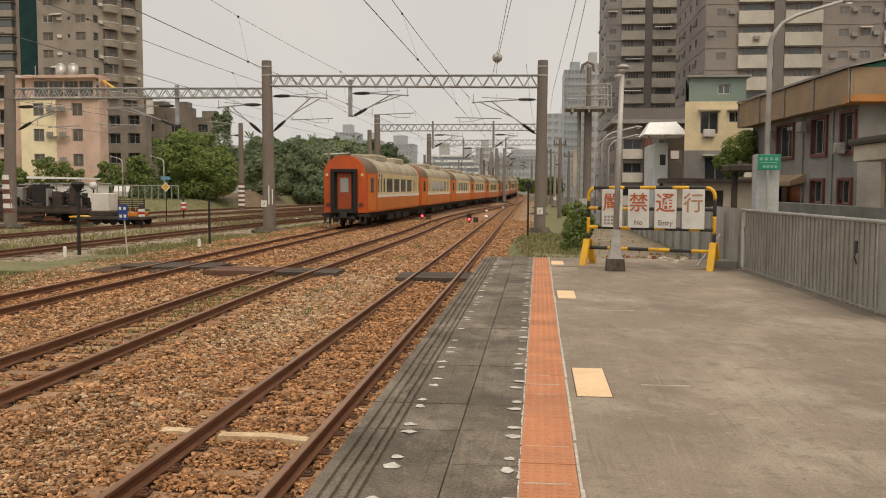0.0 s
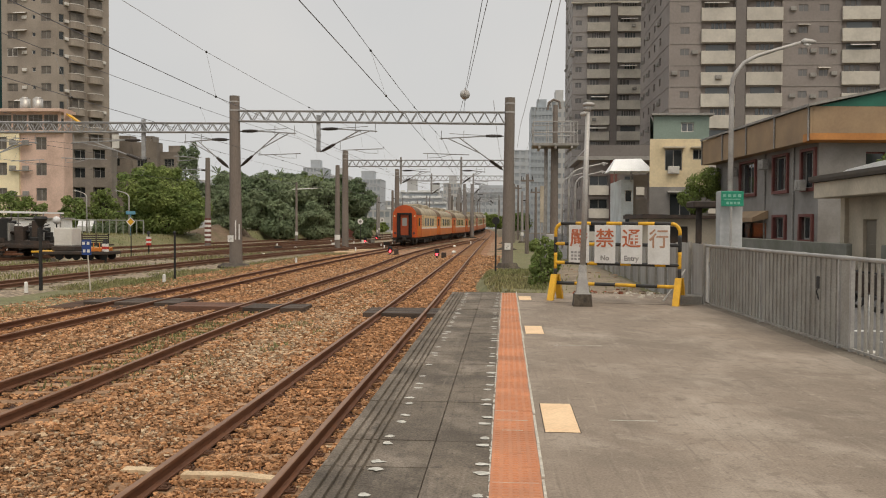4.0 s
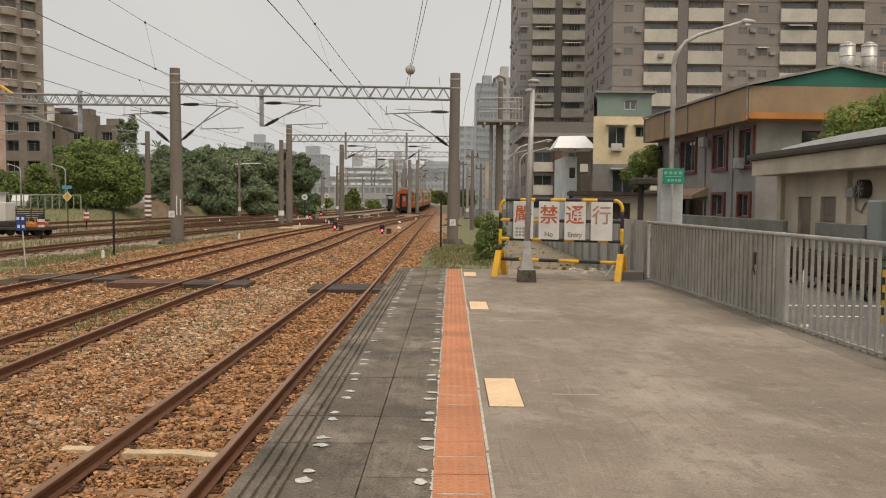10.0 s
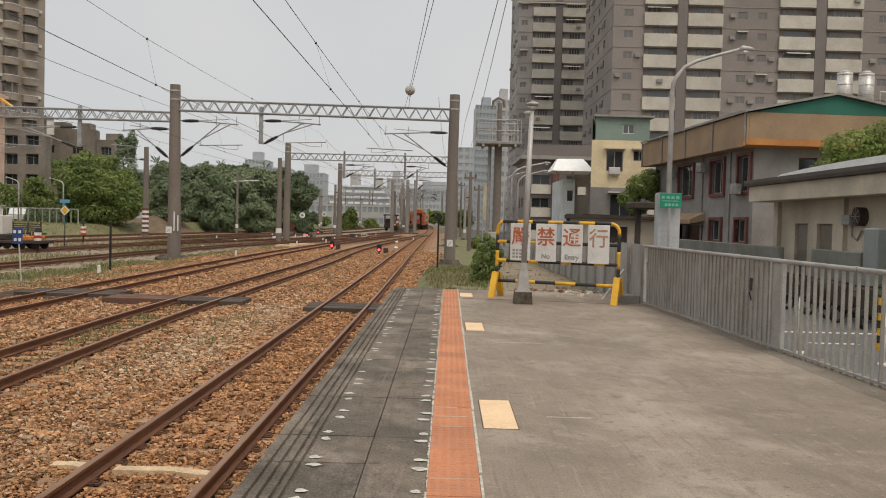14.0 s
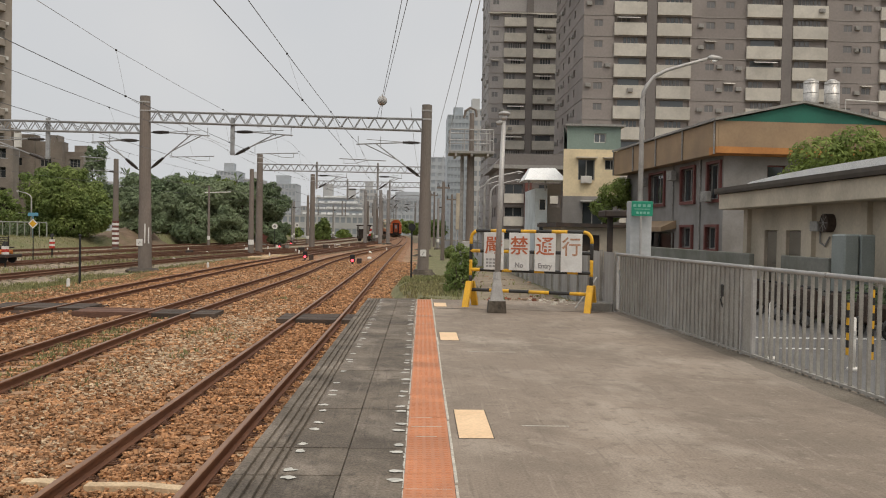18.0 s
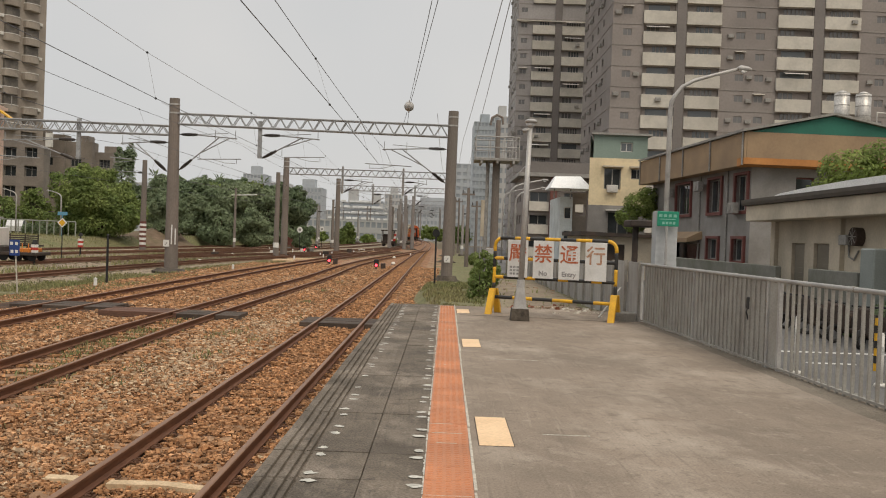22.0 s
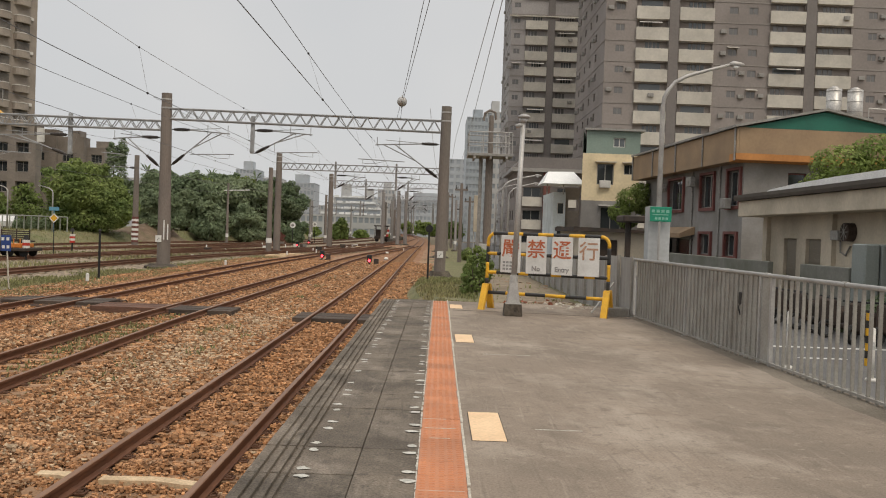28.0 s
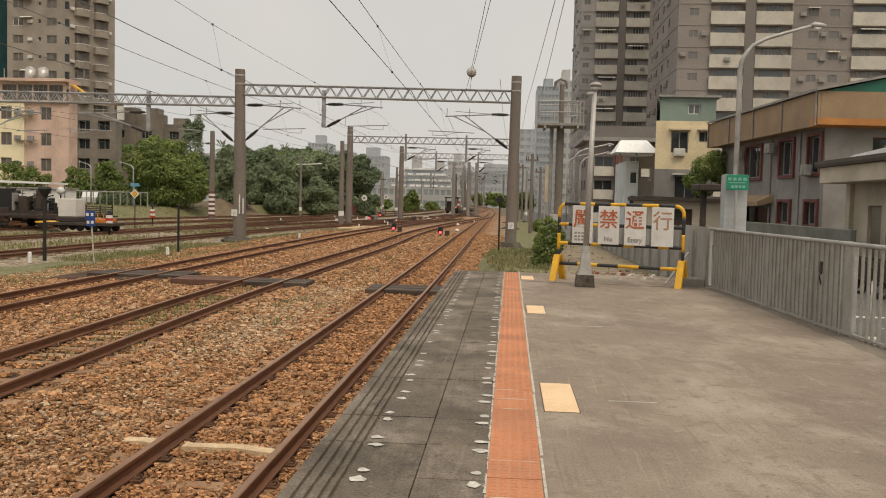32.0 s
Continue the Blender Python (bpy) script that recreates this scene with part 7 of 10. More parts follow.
def tree(x, y, z, h, lobes, n, leaf, label, material="leaf", trunk=0.2, seed=1, clear=0.3):
    t = thing("tree", (x, y, z), label, "tree", "trees round the railway yard")
    rng = random.Random(seed)
    bm = NB()
    top = h * 0.62
    tube(bm, [(0, 0, -0.2), (0.05, 0, h * clear * 0.6), (0.1 * rng.uniform(-1, 1), 0.1, h * clear), (0.2 * rng.uniform(-1, 1), 0.1, top)], [trunk * 1.25, trunk, trunk * 0.85, trunk * 0.35], 9)
    part("trunk", bm, "bark", t)
    bm = NB()
    for lx, ly, lz, a, b, c in lobes[:24]:
        k = h * clear * rng.uniform(0.8, 1.3)
        tube(bm, [(0, 0, k), (lx * 0.5, ly * 0.5, (k + lz) * 0.5 + 0.1), (lx, ly, lz)], [trunk * 0.5, trunk * 0.3, trunk * 0.1], 6)
    part("branching", bm, "bark", t)
    part("crown", _leaf_cloud(lobes, n, leaf, seed), material, t)
    return t


def ragged_shrub(x, y, z, lobes, n, leaf, label, seed):
    t = thing("shrub", (x, y, z), label, "shrub")
    part("stem_cluster", _stems(1.2, 0.5, seed), "bark", t)
    part("foliage", _leaf_cloud(lobes, n, leaf, seed), "leaf", t)


ragged_shrub(1.16, 26, -0.4, [(0, 0, 0.45, 0.3, 0.3, 0.4), (0.12, 0, 0.95, 0.26, 0.26, 0.3), (-0.22, 0.05, 0.6, 0.2, 0.2, 0.22), (0.24, -0.05, 1.25, 0.2, 0.2, 0.2), (-0.1, 0, 1.15, 0.14, 0.14, 0.16), (0.3, 0, 0.7, 0.22, 0.2, 0.3), (0.02, 0, 1.42, 0.12, 0.12, 0.12), (-0.3, 0, 0.25, 0.16, 0.16, 0.18), (0.42, 0.1, 1.0, 0.14, 0.14, 0.18)],
             1700, 0.055, "ragged dark green shrub beside the boundary fence", 31)
bush(1.9, 50, -1.0, 0.4, 0.9, 900, "low green shrub on the verge", seed=32, leaf=0.06)
bush(2.7, 62, -1.0, 0.6, 1.0, 1200, "ragged green shrub by the far fence", seed=33, leaf=0.08)
bush(2.9, 80, -1.0, 0.7, 1.2, 1200, "ragged green shrub by the far fence", seed=34, leaf=0.1)


# ---- radio mast and posts on the verge ----
def platform_mast():
    t = thing("service_mast", (1.9, 34, -0.9), "dark steel mast with a railed service platform", "mast")
    part("column", cyl(NB(), (0, 0, 0), (0, 0, 5.3), 0.17, 0.14, 12), "pole", t)
    part("side_column", cyl(NB(), (-0.32, 0.1, 0), (-0.32, 0.1, 5.3), 0.07, n=8), "trim_grey", t)
    bm = NB()
    box(bm, -0.86, 0.84, -0.7, 0.7, 5.3, 5.4, 0.01)
    for x in (-0.6, 0, 0.6):
        box(bm, x - 0.04, x + 0.04, -0.7, 0.7, 5.2, 5.3)
    part("deck", bm, "trim_grey", t, "flat steel deck")
    for z in (5.8, 6.2):
        for a, b in (((-0.82, -0.65), (0.8, -0.65)), ((0.8, -0.65), (0.8, 0.65)), ((-0.82, 0.65), (0.8, 0.65)), ((-0.82, -0.65), (-0.82, 0.65))):
            part("guard_rail", cyl(NB(), (*a, z), (*b, z), 0.02, n=6), "galv", t, "galvanised guard rail")
    for x in (-0.82, -0.28, 0.26, 0.53, 0.66, 0.8):
        for y in (-0.65, 0.65):
            part("baluster", cyl(NB(), (x, y, 5.36), (x, y, 6.2), 0.016, n=5), "galv", t)
    bm = NB()
    cyl(bm, (0.02, 0, 5.3), (0.02, 0, 6.9), 0.1, 0.09, 10)
    tube(bm, [(-0.28, 0, 6.7), (-0.24, 0, 6.98), (-0.05, 0, 7.1), (0.16, 0, 7.02), (0.2, 0, 6.75)], 0.05, 8)
    part("hoop", bm, "pole", t, "dark hooped pipe head")
    bm = NB()
    box(bm, -0.3, 0.1, -0.32, -0.12, 1.55, 2.0, 0.02)
    part("junction_box", bm, "galv", t, "pale grey junction box")
    return t


platform_mast()


def street_lamp(x, y, z, top, reach, lab, ang=0, r=0.06, group="street lamps"):
    t = thing("street_lamp", (x, y, z), lab, "street lamp", group, rz=ang)
    h = top - z
    bend = ((0.0, 0.84), (0.015, 0.868), (0.055, 0.89), (0.17, 0.927), (0.345, 0.951), (0.64, 0.974), (1.0, 1.0))
    part("pole", tube(NB(), [(0, 0, 0)] + [(u * reach, 0, v * h) for u, v in bend], [r * 1.25, r, r * 0.95, r * 0.9, r * 0.8, r * 0.72, r * 0.66, r * 0.6], 10), "galv", t, "", True)
    bm = NB()
    tube(bm, [(0.97 * reach, 0, h - 0.01), (1.02 * reach, 0, h + 0.01), (1.12 * reach, 0, h), (1.18 * reach, 0, h - 0.01)], [0.045, 0.075, 0.06, 0.03], 10)
    head = part("lamp_head", bm, "galv", t, "grey lamp head", True)
    part("lens", tube(NB(), [(1.0 * reach, 0, h - 0.03), (1.05 * reach, 0, h - 0.075), (1.12 * reach, 0, h - 0.04)], [0.03, 0.05, 0.02], 8), "white_sheet", head, "bright glass lens", True)
    return t


def pillar_lamp():
    """Roadside lamp with the white control pillar and the green sign."""
    t = street_lamp(5.47, 22, -0.85, 5.89, 1.67, "tall grey street lamp with a bent arm behind the fence")
    p = thing("control_pillar", (5.37, 21.7, -0.85), "pale grey roadside cabinet pillar behind the fence", "cabinet")
    bm = NB()
    box(bm, -0.26, 0.0, -0.2, 0.2, 1.75, 3.14, 0.015)
    part("left_panel", bm, "pillar_grey", p)
    bm = NB()
    box(bm, -0.3, 0.31, -0.24, 0.24, 0, 1.75, 0.02)
    part("plinth", bm, "fence_panel", p, "grey plinth")
    bm = NB()
    box(bm, 0.004, 0.27, -0.2, 0.2, 1.75, 3.12, 0.015)
    part("right_panel", bm, "pillar_grey", p)
    s = thing("road_sign", (5.33, 21.3, 0), "small green road sign with white marks", "sign")
    bm = NB()
    box(bm, -0.24, 0.28, 0, 0.02, 1.92, 2.28, 0.01)
    b = part("plate", bm, "sign_green", s, "green plate")
    for i in range(4):
        bm = NB()
        box(bm, -0.2 + i * 0.115, -0.125 + i * 0.115, -0.005, -0.001, 2.14, 2.21)
        part("mark", bm, "sign_mark", b, "illegible pale mark")
    bm = NB()
    box(bm, -0.18, 0.2, -0.005, -0.001, 2.08, 2.1)
    part("mark", bm, "sign_mark", b, "illegible pale mark")
    for i in range(4):
        bm = NB()
        box(bm, -0.12 + i * 0.085, -0.06 + i * 0.085, -0.005, -0.001, 1.97, 2.03)
        part("mark", bm, "sign_mark", b, "illegible pale mark")
    part("stem", cyl(NB(), (0.0, 0.03, -0.85), (0.0, 0.03, 1.95), 0.03, n=8), "galv", s)


pillar_lamp()
for x, y, top, reach, ang in ((3.75, 52, 5.0, 1.9, 0), (4.75, 60, 5.0, 1.7, 0), (5.6, 86, 6.4, 2.0, 0)):
    street_lamp(x, y, -0.95, top, reach, "grey street lamp with a bent arm along the road", ang, 0.07)
for x, y, top in ((1.9, 74, 5.6), (2.5, 95, 6.6), (1.3, 118, 6.8), (3.2, 90, 5.2), (2.2, 140, 7.6)):
    t = thing("line_pole", (x, y, -1.0), "weathered pole beside the far boundary", "pole", "boundary poles")
    part("pole", cyl(NB(), (0, 0, 0), (0, 0, top + 1), 0.17, 0.12, 10), "pole", t)
    bm = NB()
    box(bm, -0.55, 0.55, -0.08, 0.08, top + 0.4, top + 0.55)
    part("cross_arm", bm, "pole", t)
    for dx in (-0.45, 0.0, 0.45):
        part("insulator", cyl(NB(), (dx, 0, top + 0.55), (dx, 0, top + 0.85), 0.05, 0.03, 8), "insul", t)
bm = NB()
box(bm, -0.15, 0.15, -0.1, 0.1, 0, 2.7, 0.02)
solo("tall_panel", bm, "cream_wall", "tall narrow cream board on legs by the far fence", "board", loc=(2.8, 66, 1.6))
bm = NB()
for dx in (-0.1, 0.1):
    cyl(bm, (dx, 0, 0), (dx, 0, 2.6), 0.04, n=8)
solo("panel_frame", bm, "galv", "steel legs under the cream board", "frame", loc=(2.8, 66, -1.0))


# ---- road ----
def build_road():
    bm = NB()
    xs = (3.7, 6.5, 9, 11.6)
    rows = [[bm.verts.new((x if y < 18 or x > 4 else x - 0.15, y, -0.86)) for x in xs] for y in (-40, 0, 10, 20, 40, 80, 140, 220)]
    for a, b in zip(rows, rows[1:]):
        for i in range(3):
            bm.faces.new((a[i], a[i + 1], b[i + 1], b[i]))
    solo("road", bm, "asphalt", "worn grey asphalt street behind the fence", "road", kind="structure")
    r = thing("road_markings", (0, 0, 0), "white painted road lines and crossing bars", "road markings", kind="structure")
    def bar(x0, x1, y0, y1):
        b = NB()
        box(b, x0, x1, y0, y1, -0.86, -0.854)
        part("marking", b, "roadpaint", r)
    bar(6.9, 11.5, 20.2, 20.4)
    bar(7.6, 8.6, 18.3, 18.45)
    bar(6.9, 7.3, 21.9, 22.5)
    for i in range(3):
        for k in range(4):
            b = NB()
            box(b, 5.1 + i * 0.62, 5.66 + i * 0.62, 13.2 + k * 0.75, 13.88 + k * 0.75, -0.86, -0.852)
            part("paving_patch", b, "concrete_old", r, "pale concrete paving patch")
    bar(5.0, 5.12, -10, 12)
    bm = NB()
    box(bm, 11.6, 14, -40, 220, -1.0, -0.72, 0.03)
    solo("pavement", bm, "concrete_old", "raised concrete pavement along the houses", "pavement", kind="structure")


build_road()


def bollard(x, y, h, kind):
    t = thing("bollard", (x, y, -0.86), "thin white plastic bollard in the street" if kind == 0 else "yellow and black striped post in the street", "bollard", "street bollards")
    if kind == 0:
        bm = NB()
        cyl(bm, (0, 0, 0), (0, 0, 0.05), 0.12, 0.1, 12)
        cyl(bm, (0, 0, 0.05), (0, 0, h), 0.042, 0.04, 12)
        ball(bm, (0, 0, h), 0.042, 10, 6)
        part("post", bm, "white_trim", t, "", True)
        part("band", cyl(NB(), (0, 0, h - 0.35), (0, 0, h - 0.2), 0.045, n=12), "roadpaint", t)
    else:
        k = 0
        while k * 0.15 < h:
            b = cyl(NB(), (0, 0, k * 0.15), (0, 0, min(h, k * 0.15 + 0.15)), 0.05, n=12)
            if k % 2:
                part("black_band", b, "blackpaint", t, "black painted band")
            else:
                part("yellow_band", b, "yellow", t, "yellow painted band")
            k += 1


bollard(6.72, 16.74, 1.05, 0)
bollard(7.71, 15.5, 0.9, 0)
bollard(8.6, 17.5, 1.1, 1)
bollard(8.75, 16.9, 1.42, 1)


# ---- grey house with the green gable ----
def ac_unit(parent, x, y, z, rz=0):
    bm = NB()
    box(bm, -0.4, 0.4, -0.3, 0.0, 0, 0.55, 0.03)
    cyl(bm, (-0.08, -0.3, 0.28), (-0.08, -0.32, 0.28), 0.2, n=14)
    o = new("air_conditioner", AC_ME if AC_ME else mesh_of("air_conditioner", bm, "white_trim"))
    o.parent = parent
    o.matrix_basis = pose(x, y, z, 0, 0, rz)
    return o


AC_ME = None
_b = NB()
box(_b, -0.4, 0.4, -0.32, 0.0, 0, 0.55, 0.03)
cyl(_b, (-0.08, -0.32, 0.28), (-0.08, -0.345, 0.28), 0.2, n=14)
AC_ME = mesh_of("air_conditioner", _b, "white_trim")
DULL_AC = AC_ME.copy()
DULL_AC.materials[0] = M["trim_grey"]


def grey_house():
    X, Y0, Y1, XR = 13.95, 40.4, 57.0, 22.15
    h = thing("grey_house", (0, 0, -0.68), "two-storey grey house with tan eaves and a green gable", "house")
    # west wall with windows, south wall
    west = []
    depth = 0.22
    wins = [(a - Y0, b - Y0, 4.05, 5.9) for a, b in ((40.75, 42.3), (44.3, 46.2), (49.2, 51.8))]
    lows = [(0.6, 2.0, 1.45, 2.6), (4.1, 5.7, 1.45, 2.6), (7.0, 12.1, 0.3, 2.3)]
    L = Y1 - Y0
    holes = [(L - b, L - a, z0, z1) for a, b, z0, z1 in wins + lows]
    bm = wall(NB(), (X, Y1), (X, Y0), 0, 7.0, holes, depth)
    part("west_wall", bm, "grey_wall", h)
    part("south_wall", wall(NB(), (X, Y0), (XR, Y0), 0, 7.0, [(2.3, 3.3, 3.9, 5.8)], depth), "grey_wall", h)
    part("north_wall", wall(NB(), (XR, Y1), (X, Y1), 0, 7.0, [], depth), "grey_wall", h)
    part("east_wall", wall(NB(), (XR, Y0), (XR, Y1), 0, 7.0, [], depth), "grey_wall", h)
    for a, b, z0, z1 in wins + lows[:2]:
        w, hh = b - a, z1 - z0
        f = window_mesh("window", w, hh, 0.07, 1 if w > 1 else 0, "trim_grey")
        win = put_window(h, f, pane_mesh(w, hh), (X, Y1), (X, Y0), L - b, z0, depth)
        bm = NB()
        for bx in ((-0.17, 0.0, -0.17, hh + 0.14), (w, w + 0.17, -0.17, hh + 0.14), (0, w, hh, hh + 0.14), (0, w, -0.17, 0.0)):
            box(bm, bx[0], bx[1], -0.26, 0.0, bx[2], bx[3])
        s = part("surround", bm, "red_frame", win, "dark red window surround")
    bm = NB()
    box(bm, X + 0.25, X + 0.3, Y0 + 7.0, Y0 + 12.1, 0.3, 2.3)
    part("shopfront", bm, "pane", h, "dark ground floor opening")
    bm = NB()
    prism(bm, [(X - 0.9, 2.35), (X, 2.55), (X, 3.0), (X - 0.05, 3.0), (X - 0.9, 2.6)], "y", Y0 + 6.7, Y0 + 12.5)
    part("awning", bm, "fascia", h, "tan awning over the ground floor")
    f = window_mesh("window", 1.0, 1.9, 0.08, 0, "red_frame")
    put_window(h, f, pane_mesh(1.0, 1.9), (X, Y0), (XR, Y0), 2.3, 3.9, depth)
    for y, z in ((52.3, 5.2), (46.9, 5.3), (41.6, 3.9)):
        ac_unit(h, X - 0.27, y, z, -90).data = DULL_AC
    # eaves: orange soffit strip and tan fascia, south and west
    o = 0.75
    bm = NB()
    prism(bm, [(X - o, 6.25), (X - o + 0.12, 6.25), (X + 0.3, 6.25), (X + 0.3, 6.3), (X - o, 6.62)], "y", Y0 + 0.11, Y1 + o)
    part("west_soffit", bm, "fascia", h, "brown sloped soffit")
    bm = NB()
    box(bm, X - o, X - o + 0.12, Y0 - o, Y1 + o, 6.6, 7.86)
    part("west_fascia", bm, "fascia", h, "tan fascia panel")
    bm = NB()
    prism(bm, [(Y0 - o, 6.62), (Y0 - o, 6.3), (Y0 + 0.1, 6.22), (Y0 + 0.1, 6.62)], "x", X - o - 0.004, XR + o)
    part("south_soffit", bm, "fascia_orange", h, "orange soffit strip")
    bm = NB()
    box(bm, X - o + 0.13, XR + o, Y0 - o, Y0 - o + 0.12, 6.62, 7.9)
    part("south_fascia", bm, "fascia", h, "tan fascia panel")
    for i in range(5):
        y = Y0 - o + 0.1 + i * (Y1 - Y0 + 2 * o - 0.2) / 4
        part("downpipe", cyl(NB(), (X - o - 0.05, y, 6.25), (X - o - 0.05, y, 7.9), 0.05, n=8), "trim_grey", h)
    for y in (Y0 + 3.0, Y0 + 7.2):
        part("downpipe", cyl(NB(), (X - 0.06, y, 0), (X - 0.06, y, 6.4), 0.05, n=8), "trim_grey", h)
    # roof and gable
    mx = (X - o + XR + o) / 2 - 0.36
    bm = NB()
    prism(bm, [(X - o + 0.4, 7.91), (XR + o, 7.91), (mx, 8.84)], "y", Y0 - o + 0.02, Y0 - o + 0.1)
    part("gable", bm, "green_tin", h, "green corrugated gable")
    for s in (0, 1):
        bm = NB()
        xa, xb = (X - o - 0.15, mx) if s == 0 else (XR + o + 0.15, mx)
        za, zb = 7.88, 8.88
        prism(bm, [(xa, za), (xb, zb), (xb, zb + 0.12), (xa, za + 0.12)], "y", Y0 - o - 0.2, Y1 + o)
        part("roof_slope", bm, "trim_grey", h, "grey metal roof slope")
    for x in (23.15, 24.5):
        t = NB()
        cyl(t, (x, Y0 + 9, 9.2), (x, Y0 + 9, 11.75), 0.45, n=18)
        cyl(t, (x, Y0 + 9, 11.75), (x, Y0 + 9, 11.92), 0.45, 0.16, 18)
        tank = part("water_tank", t, "steel_tank", h, "stainless steel water tank", True)
        for z in (10.4, 11.0, 11.6):
            part("tank_ring", cyl(NB(), (x, Y0 + 9, z), (x, Y0 + 9, z + 0.04), 0.46, n=18), "trim_grey", tank)
    bm = NB()
    tube(bm, [(25.4, Y0 + 9, 9.2), (25.4, Y0 + 9, 10.7), (28.5, Y0 + 9, 10.6), (28.5, Y0 + 9, 9.2)], 0.05, 6)
    part("roof_rail", bm, "white_trim", h, "pale rail on the roof")
    bm = NB()
    box(bm, 21.6, 29.5, Y0 + 8, Y0 + 14, 6.4, 9.2, 0.03)
    part("rear_block", bm, "grey_wall", h, "grey flat-roofed rear wing carrying the tanks")
    # the house stands at a slight angle to the railway
    h.matrix_basis = Matrix.Translation((14.67, 44.0, -0.68)) @ pose(0, 0, 0, 0, 0, 3.7) @ Matrix.Translation((o - X, o - Y0, 0))
    return h


grey_house()


def low_building():
    X, Y0, Y1, XR = 13.3, 10.0, 36.2, 20.0
    h = thing("low_building", (0, 0, -0.8), "single-storey cream building with a deep flat eave", "building")
    L = Y1 - Y0
    doors = [(2.24, 3.43), (4.25, 5.52)]
    holes = [(a, b, 0.05, 2.52) for a, b in doors] + [(14.5, 16.3, 1.0, 2.3)]
    part("west_wall", wall(NB(), (X, Y1), (X, Y0), 0, 3.9, holes, 0.2), "cream_wall", h)
    part("north_wall", wall(NB(), (XR, Y1), (X, Y1), 0, 3.9, [], 0.2), "cream_wall", h)
    part("south_wall", wall(NB(), (X, Y0), (XR, Y0), 0, 3.9, [], 0.2), "cream_wall", h)
    for a, b in doors:
        bm = NB()
        box(bm, X + 0.12, X + 0.17, Y1 - b + 0.02, Y1 - a - 0.02, 0.05, 2.5)
        d = part("door", bm, "door_taupe", h, "taupe steel louvre door")
        for k in range(11):
            bm = NB()
            box(bm, X + 0.09, X + 0.12, Y1 - b + 0.1, Y1 - a - 0.1, 0.35 + k * 0.19, 0.47 + k * 0.19)
            part("louvre", bm, "door_taupe", d)
    f = window_mesh("window", 1.8, 1.3, 0.06, 1, "trim_grey")
    put_window(h, f, pane_mesh(1.8, 1.3), (X, Y1), (X, Y0), 14.5, 1.0, 0.2)
    for y in (Y1 - 0.65, Y1 - 6.5, Y1 - 10.2, Y1 - 15):
        bm = NB()
        box(bm, X - 0.16, X, y - 0.2, y + 0.2, 0, 3.4)
        part("pilaster", bm, "cream_wall", h)
    bm = NB()
    box(bm, X - 0.95, XR + 0.3, Y0 - 0.6, Y1 + 0.3, 3.36, 3.98, 0.02)
    part("eave_beam", bm, "cream_wall", h, "deep cream eave beam")
    bm = NB()
    prism(bm, [(X - 1.1, 3.99), (X - 0.2, 3.99), (X - 0.2, 4.22), (X - 1.14, 4.22), (X - 1.14, 4.1)], "y", Y0 - 0.7, Y1 + 0.4)
    part("gutter", bm, "gutter_brown", h, "dull brown gutter")
    bm = NB()
    prism(bm, [(X - 1.1, 4.23), (XR, 4.6), (XR, 4.7), (X - 1.1, 4.3)], "y", Y0 - 0.7, Y1 - 6.0)
    part("roof", bm, "tin_pale", h, "pale cream metal roof")
    # white sheet colour paints the skylight that curved flashing would catch
    bm = NB()
    prism(bm, [(Y0 - 0.7, 4.225), (Y1 - 3.2, 4.225), (Y1 - 3.6, 4.29), (Y1 - 6.0, 4.38), (Y1 - 9.0, 4.43), (Y0 - 0.7, 4.47)], "x", X - 1.12, X - 1.02)
    part("flashing", bm, "white_sheet", h, "roof flashing whitened to stand for top-lit metal")
    fan = NB()
    cyl(fan, (X - 0.28, Y1 - 7.84, 2.75), (X, Y1 - 7.84, 2.75), 0.3, n=20)
    fan_ob = part("extractor_fan", fan, "scrap", h, "dark round extractor fan")
    for k in range(4):
        a = k * math.pi / 4
        fan = cyl(NB(), (X - 0.3, Y1 - 7.84 - 0.28 * math.cos(a), 2.75 - 0.28 * math.sin(a)), (X - 0.3, Y1 - 7.84 + 0.28 * math.cos(a), 2.75 + 0.28 * math.sin(a)), 0.012, n=5)
        part("guard_wire", fan, "trim_grey", fan_ob)
    bm = NB()
    box(bm, X - 0.3, X, Y1 - 7.42, Y1 - 6.85, 2.48, 2.81, 0.02)
    part("meter_box", bm, "trim_grey", h)
    bm = NB()
    tube(bm, [(X - 0.05, Y1 - 7.1, 2.5), (X - 0.06, Y1 - 7.15, 2.1), (X - 0.05, Y1 - 7.5, 2.0), (X - 0.05, Y1 - 7.8, 2.3)], 0.03, 6)
    part("pipe", bm, "trim_grey", h)


low_building()


def steel_cabinet(x, y, w, hgt):
    t = thing("steel_cabinet", (x, y, -0.8), "tall dull teal steel cabinet before the low building", "cabinet", "ribbed cabinets")
    for i in range(2):
        bm = NB()
        box(bm, -w / 2 + i * w / 2 + 0.02, -w / 2 + (i + 1) * w / 2 - 0.02, -0.4, 0.4, 0, hgt, 0.04)
        part("section", bm, "cabinet_teal", t)


steel_cabinet(12.15, 24.6, 0.92, 2.38)


